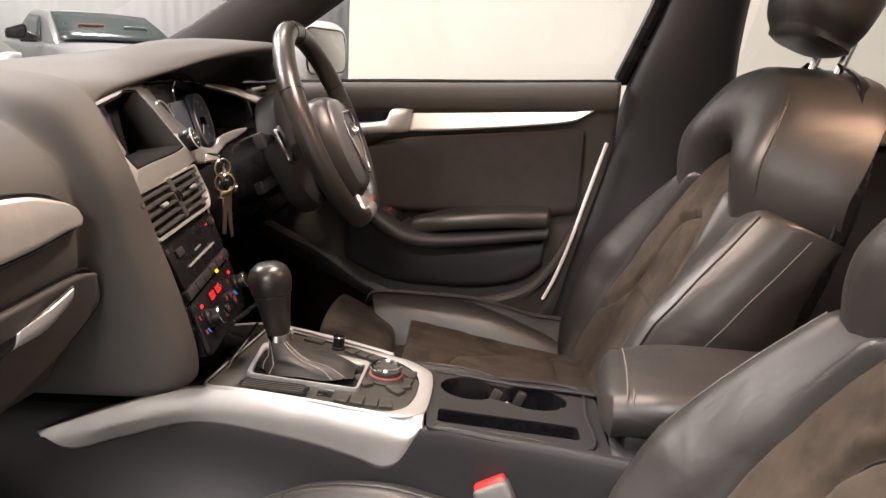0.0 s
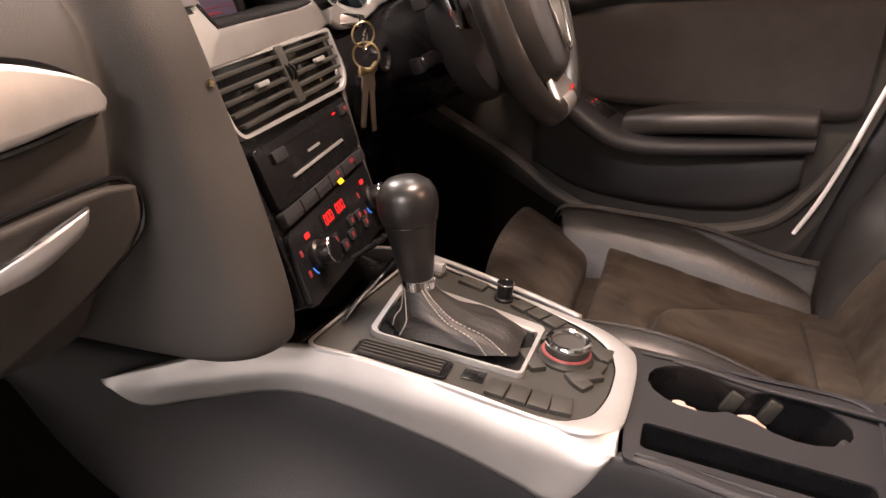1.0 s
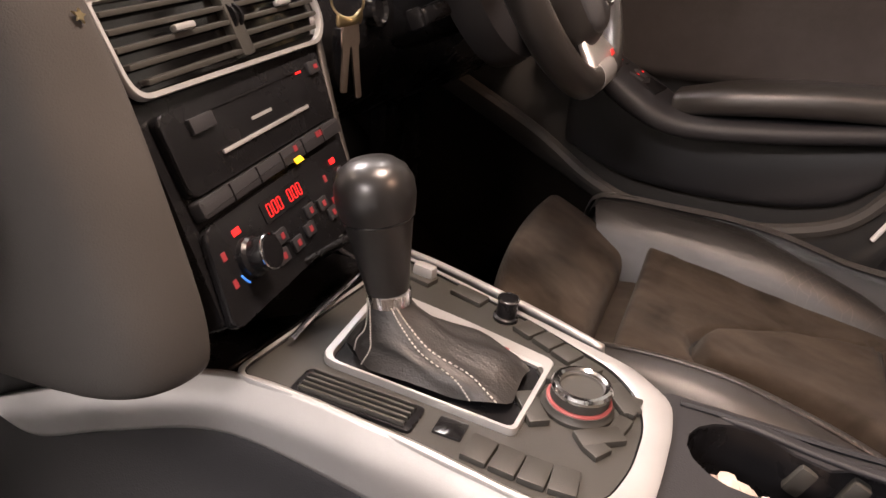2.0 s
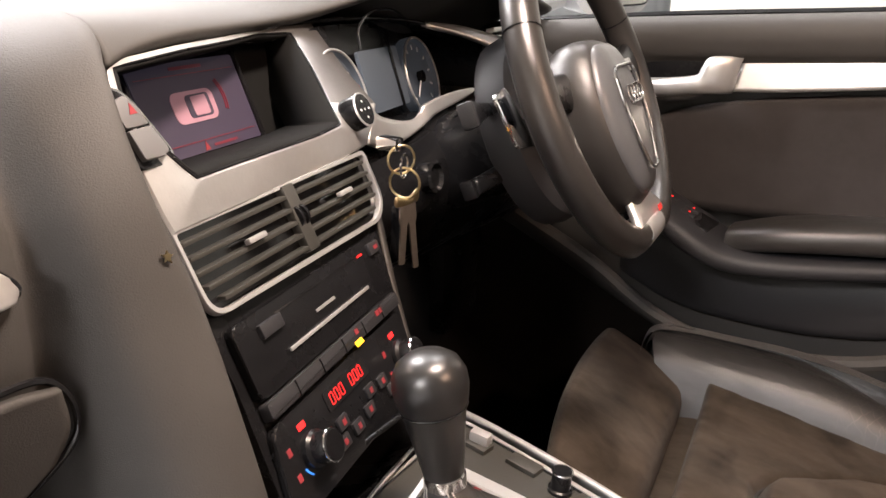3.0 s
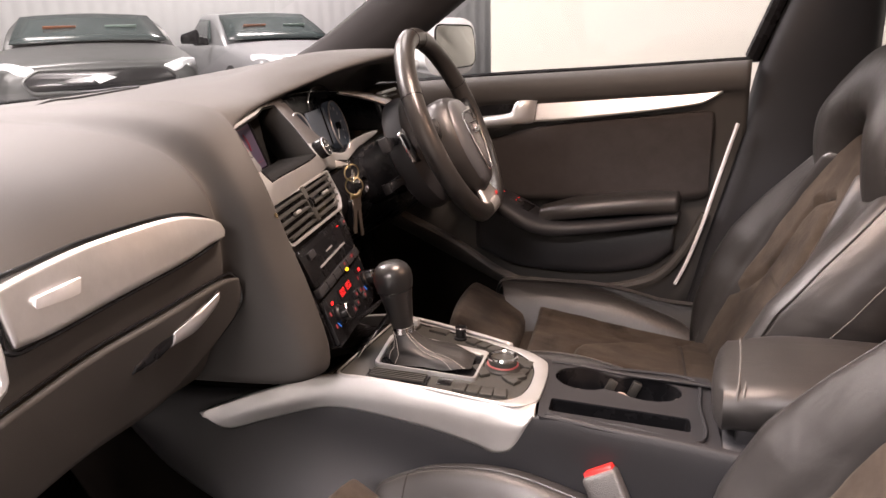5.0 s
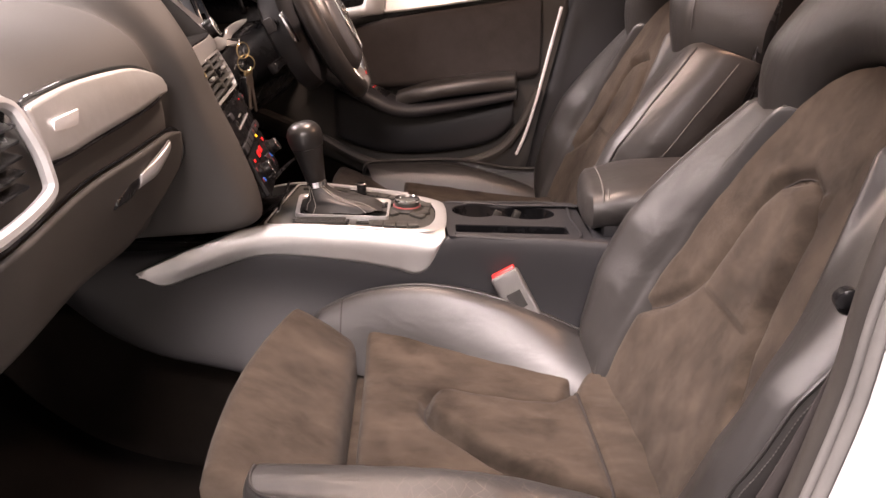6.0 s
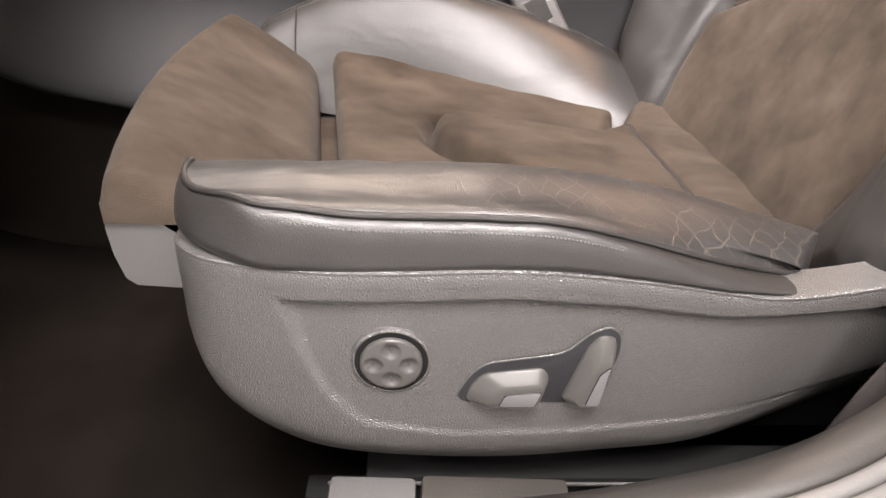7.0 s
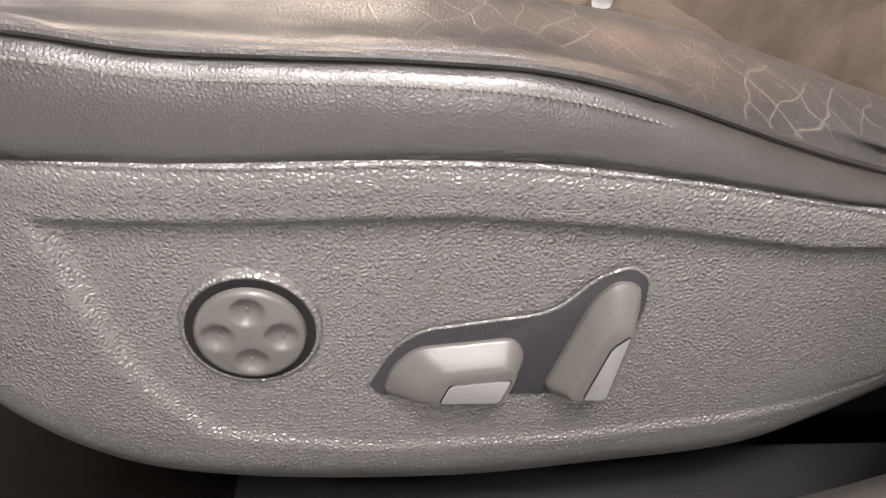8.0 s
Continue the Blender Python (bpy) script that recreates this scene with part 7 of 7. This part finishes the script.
def rear_cabin():
    # middle pillar, driver side
    rows = []
    for z, x0, x1, y in ((0.42, 0.30, 0.66, 0.69), (0.6, 0.335, 0.66, 0.69), (0.85, 0.395, 0.62, 0.68), (0.97, 0.42, 0.60, 0.665), (1.12, 0.47, 0.60, 0.635), (1.32, 0.52, 0.62, 0.575)):
        rows.append([(x0, y + 0.03, z), (x0 + 0.008, y, z), (x0 + 0.03, y - 0.018, z), ((x0 + x1) / 2, y - 0.025, z), (x1 - 0.02, y - 0.015, z), (x1, y + 0.02, z)])
    structure("pillar_driver", skin(rows, 30, 30), M_PLASTIC, "dark lined middle pillar beside the driver", 60, 0.006, "pillar")
    b = thing("seat_belt", "black driver seat belt on the middle pillar", "seat belt", at=(0.53, 0.62, 0.45))
    part("webbing", skin([[(0.515, 0.612, 1.22), (0.515, 0.64, 1.05), (0.515, 0.655, 0.85), (0.52, 0.655, 0.62), (0.53, 0.655, 0.45)], [(0.562, 0.605, 1.22), (0.562, 0.635, 1.05), (0.562, 0.65, 0.85), (0.565, 0.65, 0.62), (0.572, 0.65, 0.45)]], 24, 3), M_BLACK, b, "", 60, 0.002)
    part("belt_guide", block(0.075, 0.02, 0.05, pose(0.54, 0.605, 1.235), 0.008), M_PLASTIC, b)
    # rear door lining with its inlay
    t = thing("rear_door", "dark closed rear door lining with aluminium inlay", "car door", at=(0.9, 0.70, 0.45))
    rows = []
    for x, zt in ((0.64, 0.972), (0.8, 0.976), (1.0, 0.985), (1.2, 0.995)):
        rows.append([(x, 0.70, 0.42), (x, 0.69, 0.6), (x, 0.685, 0.8), (x, 0.672, 0.87), (x, 0.652, zt - 0.045), (x, 0.645, zt - 0.02), (x, 0.655, zt), (x, 0.70, zt)])
    part("inner_skin", skin(rows, 30, 12), M_PLASTIC, t, "", 60, 0.006)
    part("door_inlay", skin([[(0.79, 0.655, 0.918), (0.79, 0.660, 0.882)], [(1.0, 0.655, 0.924), (1.0, 0.660, 0.890)], [(1.15, 0.655, 0.93), (1.15, 0.660, 0.90)]], 4, 10), M_SILVER, t, "brushed aluminium inlay", 60, 0.006)
    g = part("door_glass", skin([[(0.60, 0.71, 0.97), (1.2, 0.71, 0.99)], [(0.63, 0.67, 1.15), (1.2, 0.67, 1.15)], [(0.64, 0.61, 1.32), (1.1, 0.61, 1.31)]], 4, 8), M_GLASS, t, "clear window glass")
    g.visible_shadow = False
    # rear bench
    r = thing("rear_seat", "black leather rear bench seat", "seat", at=(1.2, CY, 0.25))
    part("cushion", pillow([((1.15, -0.55, 0.45), (0.24, 0, 0), (0, 0, 0.09)), ((1.15, CY, 0.45), (0.25, 0, 0), (0, 0, 0.085)), ((1.15, 0.61, 0.45), (0.24, 0, 0), (0, 0, 0.09))], 3.5, 24, 20, 0.3), M_LEATHER, r)
    part("backrest", pillow([((1.42, -0.55, 0.72), (0.08, 0, 0.02), (0.07, 0, 0.26)), ((1.43, CY, 0.72), (0.08, 0, 0.02), (0.07, 0, 0.25)), ((1.42, 0.61, 0.72), (0.08, 0, 0.02), (0.07, 0, 0.26))], 3.5, 24, 20, 0.3), M_LEATHER, r)
    part("base", block(0.5, 1.2, 0.16, pose(1.18, CY, 0.31), 0.03), M_BLACK, r)
    structure("rear_bulkhead", block(0.03, 1.4, 0.8, pose(1.58, CY, 0.62), 0.01), M_BLACK, "black panel behind the rear seat", category="panel")


rear_cabin()


# ---- parked cars seen through the windscreen ----
def parked_car(name, label, category, at, facing, w, length, bonnet, roof, paint, grille, suv=False):
    """A parked car; x runs back from its nose, y across."""
    t = thing(name, label, category, "parked cars", at=at)
    M = Matrix.Translation(at) @ Matrix.Rotation(facing, 4, "Z")
    h = w / 2

    def rows_at(table):
        out = []
        for x, k, zs, zt in table:
            out.append([M @ Vector(p) for p in ((x, -h * k * 0.93, zs), (x, -h * k, (zs + zt) * 0.47), (x, -h * k * 0.97, zt - 0.10), (x, -h * k * 0.84, zt - 0.01), (x, -h * k * 0.4, zt + 0.02), (x, 0, zt + 0.03), (x, h * k * 0.4, zt + 0.02), (x, h * k * 0.84, zt - 0.01), (x, h * k * 0.97, zt - 0.10), (x, h * k, (zs + zt) * 0.47), (x, h * k * 0.93, zs))])
        return out
    b = bonnet
    body = [(0.0, 0.80, 0.22, b - 0.26), (0.03, 0.86, 0.18, b - 0.17), (0.12, 0.93, 0.17, b - 0.12), (0.5, 1.0, 0.2, b - 0.07), (1.2, 1.0, 0.22, b), (1.9, 1.0, 0.22, b + 0.02), (3.2, 1.0, 0.22, b + 0.02), (length - 0.3, 0.97, 0.25, b), (length, 0.88, 0.35, b - 0.15)]
    part("body", skin(rows_at(body), 34, 50, caps=True), paint, t, "", 50)
    ws = 1.1 if suv else 1.35
    cab = [(ws, 0.86, b - 0.02), (ws + 0.35, 0.80, b + (roof - b) * 0.55), (ws + 0.75, 0.72, roof - 0.03), (ws + 1.4, 0.70, roof), (length - 1.1 if not suv else length - 0.4, 0.70, roof - 0.04), (length - 0.45 if not suv else length - 0.15, 0.78, b - 0.02)]
    rows = []
    for x, k, z in cab:
        rows.append([M @ Vector(p) for p in ((x, -h * 0.90, b - 0.06), (x, -h * (k + 0.9) / 2, (b + z) / 2), (x, -h * k, z - 0.02), (x, -h * k * 0.5, z + 0.01), (x, 0, z + 0.02), (x, h * k * 0.5, z + 0.01), (x, h * k, z - 0.02), (x, h * (k + 0.9) / 2, (b + z) / 2), (x, h * 0.90, b - 0.06))])
    part("cabin", skin(rows, 30, 30, caps=True), paint, t, "", 50)
    glass = []
    for f in span(0.06, 0.94, 6):
        x, z, k = ws - 0.012 + 0.75 * f, b + 0.012 + (roof - 0.03 - b) * (f ** 0.85), 0.83 - 0.14 * f
        glass.append([M @ Vector((x - 0.015 - 0.05 * (1 - abs(q)), q * h * k, z + 0.02 * (1 - q * q))) for q in span(-1, 1, 9)])
    part("windscreen", lattice(glass), M_DARKGLASS, t, "dark windscreen", 60, 0.01)
    for q in (-0.35, 0.3):
        part("notice", block(0.004, 0.30, 0.09, M @ Matrix.Translation((ws + 0.28, q * h, b + (roof - b) * 0.55)) @ pose(0, 0, 0, 0, -55, 0), 0.002), mat("pale_notice", (0.30, 0.40, 0.36), 0.6, second=(0.36, 0.44, 0.40), scale=8) if q < 0 else mat("orange_notice", (0.34, 0.12, 0.06), 0.6, second=(0.40, 0.16, 0.08), scale=8), t, "pale notice behind the glass")
    # front end
    gz = b - 0.25
    g = part("grille", slab(rounded([(-h * grille, -0.10), (h * grille, -0.10), (h * grille * 1.12, 0.0), (h * grille * 0.9, 0.085), (-h * grille * 0.9, 0.085), (-h * grille * 1.12, 0.0)], 0.05, 5), 0.05, M @ axes((-0.02, 0, gz), (0, -1, 0), (0.25, 0, 1)), 0.01), M_GLOSS, t, "black grille")
    part("grille_rim", tube([M @ axes((-0.02, 0, gz), (0, -1, 0), (0.25, 0, 1)) @ Vector((p[0], p[1], 0.048)) for p in rounded([(-h * grille, -0.10), (h * grille, -0.10), (h * grille * 1.12, 0.0), (h * grille * 0.9, 0.085), (-h * grille * 0.9, 0.085), (-h * grille * 1.12, 0.0)], 0.05, 5)], 0.012, 6, True), paint if not suv else M_TRIM, g)
    part("emblem", slab(rounded([(-0.10, 0.02), (0.02, 0.035), (0.11, 0.02), (0.03, -0.005), (-0.03, -0.03), (-0.06, 0.0)], 0.01, 3), 0.012, M @ axes((-0.075, 0, gz), (0, -1, 0), (0.25, 0, 1)), 0.003), M_MARK, g, "plain bright emblem shape")
    part("lower_intake", slab(rounded([(-h * 0.6, -0.06), (h * 0.6, -0.06), (h * 0.7, 0.05), (-h * 0.7, 0.05)], 0.03, 4), 0.05, M @ axes((-0.02, 0, b - 0.68), (0, -1, 0), (0.0, 0, 1)), 0.01), M_GLOSS, t)
    for s in (-1, 1):
        part("headlamp", pillow([(M @ Vector((0.05, s * h * 0.60, gz + 0.06)), M.to_3x3() @ Vector((0.05, 0, 0.0)), M.to_3x3() @ Vector((0, 0, 0.05))), (M @ Vector((0.11, s * h * 0.76, gz + 0.085)), M.to_3x3() @ Vector((0.07, 0, 0.0)), M.to_3x3() @ Vector((0, 0, 0.065))), (M @ Vector((0.26, s * h * 0.90, gz + 0.10)), M.to_3x3() @ Vector((0.06, 0, 0.0)), M.to_3x3() @ Vector((0, 0, 0.05)))], 2.4, 18, 12), M_LAMPGLASS, t, "clear headlamp")
        mm = part("wing_mirror", pillow([(M @ Vector((ws + 0.32, s * (h + 0.04), b + 0.05)), M.to_3x3() @ Vector((0.05, 0, 0)), M.to_3x3() @ Vector((0, 0, 0.05))), (M @ Vector((ws + 0.33, s * (h + 0.17), b + 0.07)), M.to_3x3() @ Vector((0.05, 0, 0)), M.to_3x3() @ Vector((0, 0, 0.075)))], 3, 16, 8), M_BLACK, t, "dark wing mirror")
        for x in (0.85, length - 0.95):
            wh = part("wheel", turned([(0.001, 0.10), (0.20, 0.11), (0.23, 0.12), (0.33, 0.11), (0.34, 0.05), (0.34, -0.10), (0.001, -0.10)], M @ Matrix.Translation((x, s * (h - 0.10), 0.34)) @ pose(0, 0, 0, -90 * s), 32), M_TYRE, t, "black tyre")
            part("rim", turned([(0.001, 0.118), (0.05, 0.125), (0.21, 0.122), (0.225, 0.128), (0.23, 0.118)], M @ Matrix.Translation((x, s * (h - 0.10), 0.34)) @ pose(0, 0, 0, -90 * s), 32), M_TRIM, wh)
        part("side_window", skin([[M @ Vector((ws + 0.55, s * h * 0.905, b + 0.03)), M @ Vector((ws + 0.9, s * h * 0.765, roof - 0.09))], [M @ Vector((ws + 1.4, s * h * 0.905, b + 0.04)), M @ Vector((ws + 1.4, s * h * 0.755, roof - 0.07))], [M @ Vector((length - 1.1, s * h * 0.9, b + 0.05)), M @ Vector((length - 1.35, s * h * 0.77, roof - 0.10))]], 4, 10), M_DARKGLASS, t, "dark side window", 60, 0.01)
    part("number_plate", block(0.012, 0.52, 0.11, M @ Matrix.Translation((-0.045, 0, b - 0.53)), 0.004), M_MARK, t, "plain pale number plate")
    return t


FACE = math.atan2(0.68, -0.73)
parked_car("parked_coupe", "dark grey parked coupe facing the windscreen", "car", (-4.62, 4.24, 0), FACE, 1.74, 4.36, 0.94, 1.27, M_GREYCAR, 0.62)
parked_car("parked_suv", "dark grey parked off-road car facing the windscreen", "car", (-8.2, 3.9, 0), FACE + 0.05, 1.79, 4.3, 1.03, 1.6, M_SUVCAR, 0.45, True)
parked_car("parked_saloon", "pale grey parked car by the sheet wall", "car", (-4.2, 7.2, 0), FACE + 0.1, 1.67, 4.0, 0.9, 1.30, M_PALECAR, 0.4)
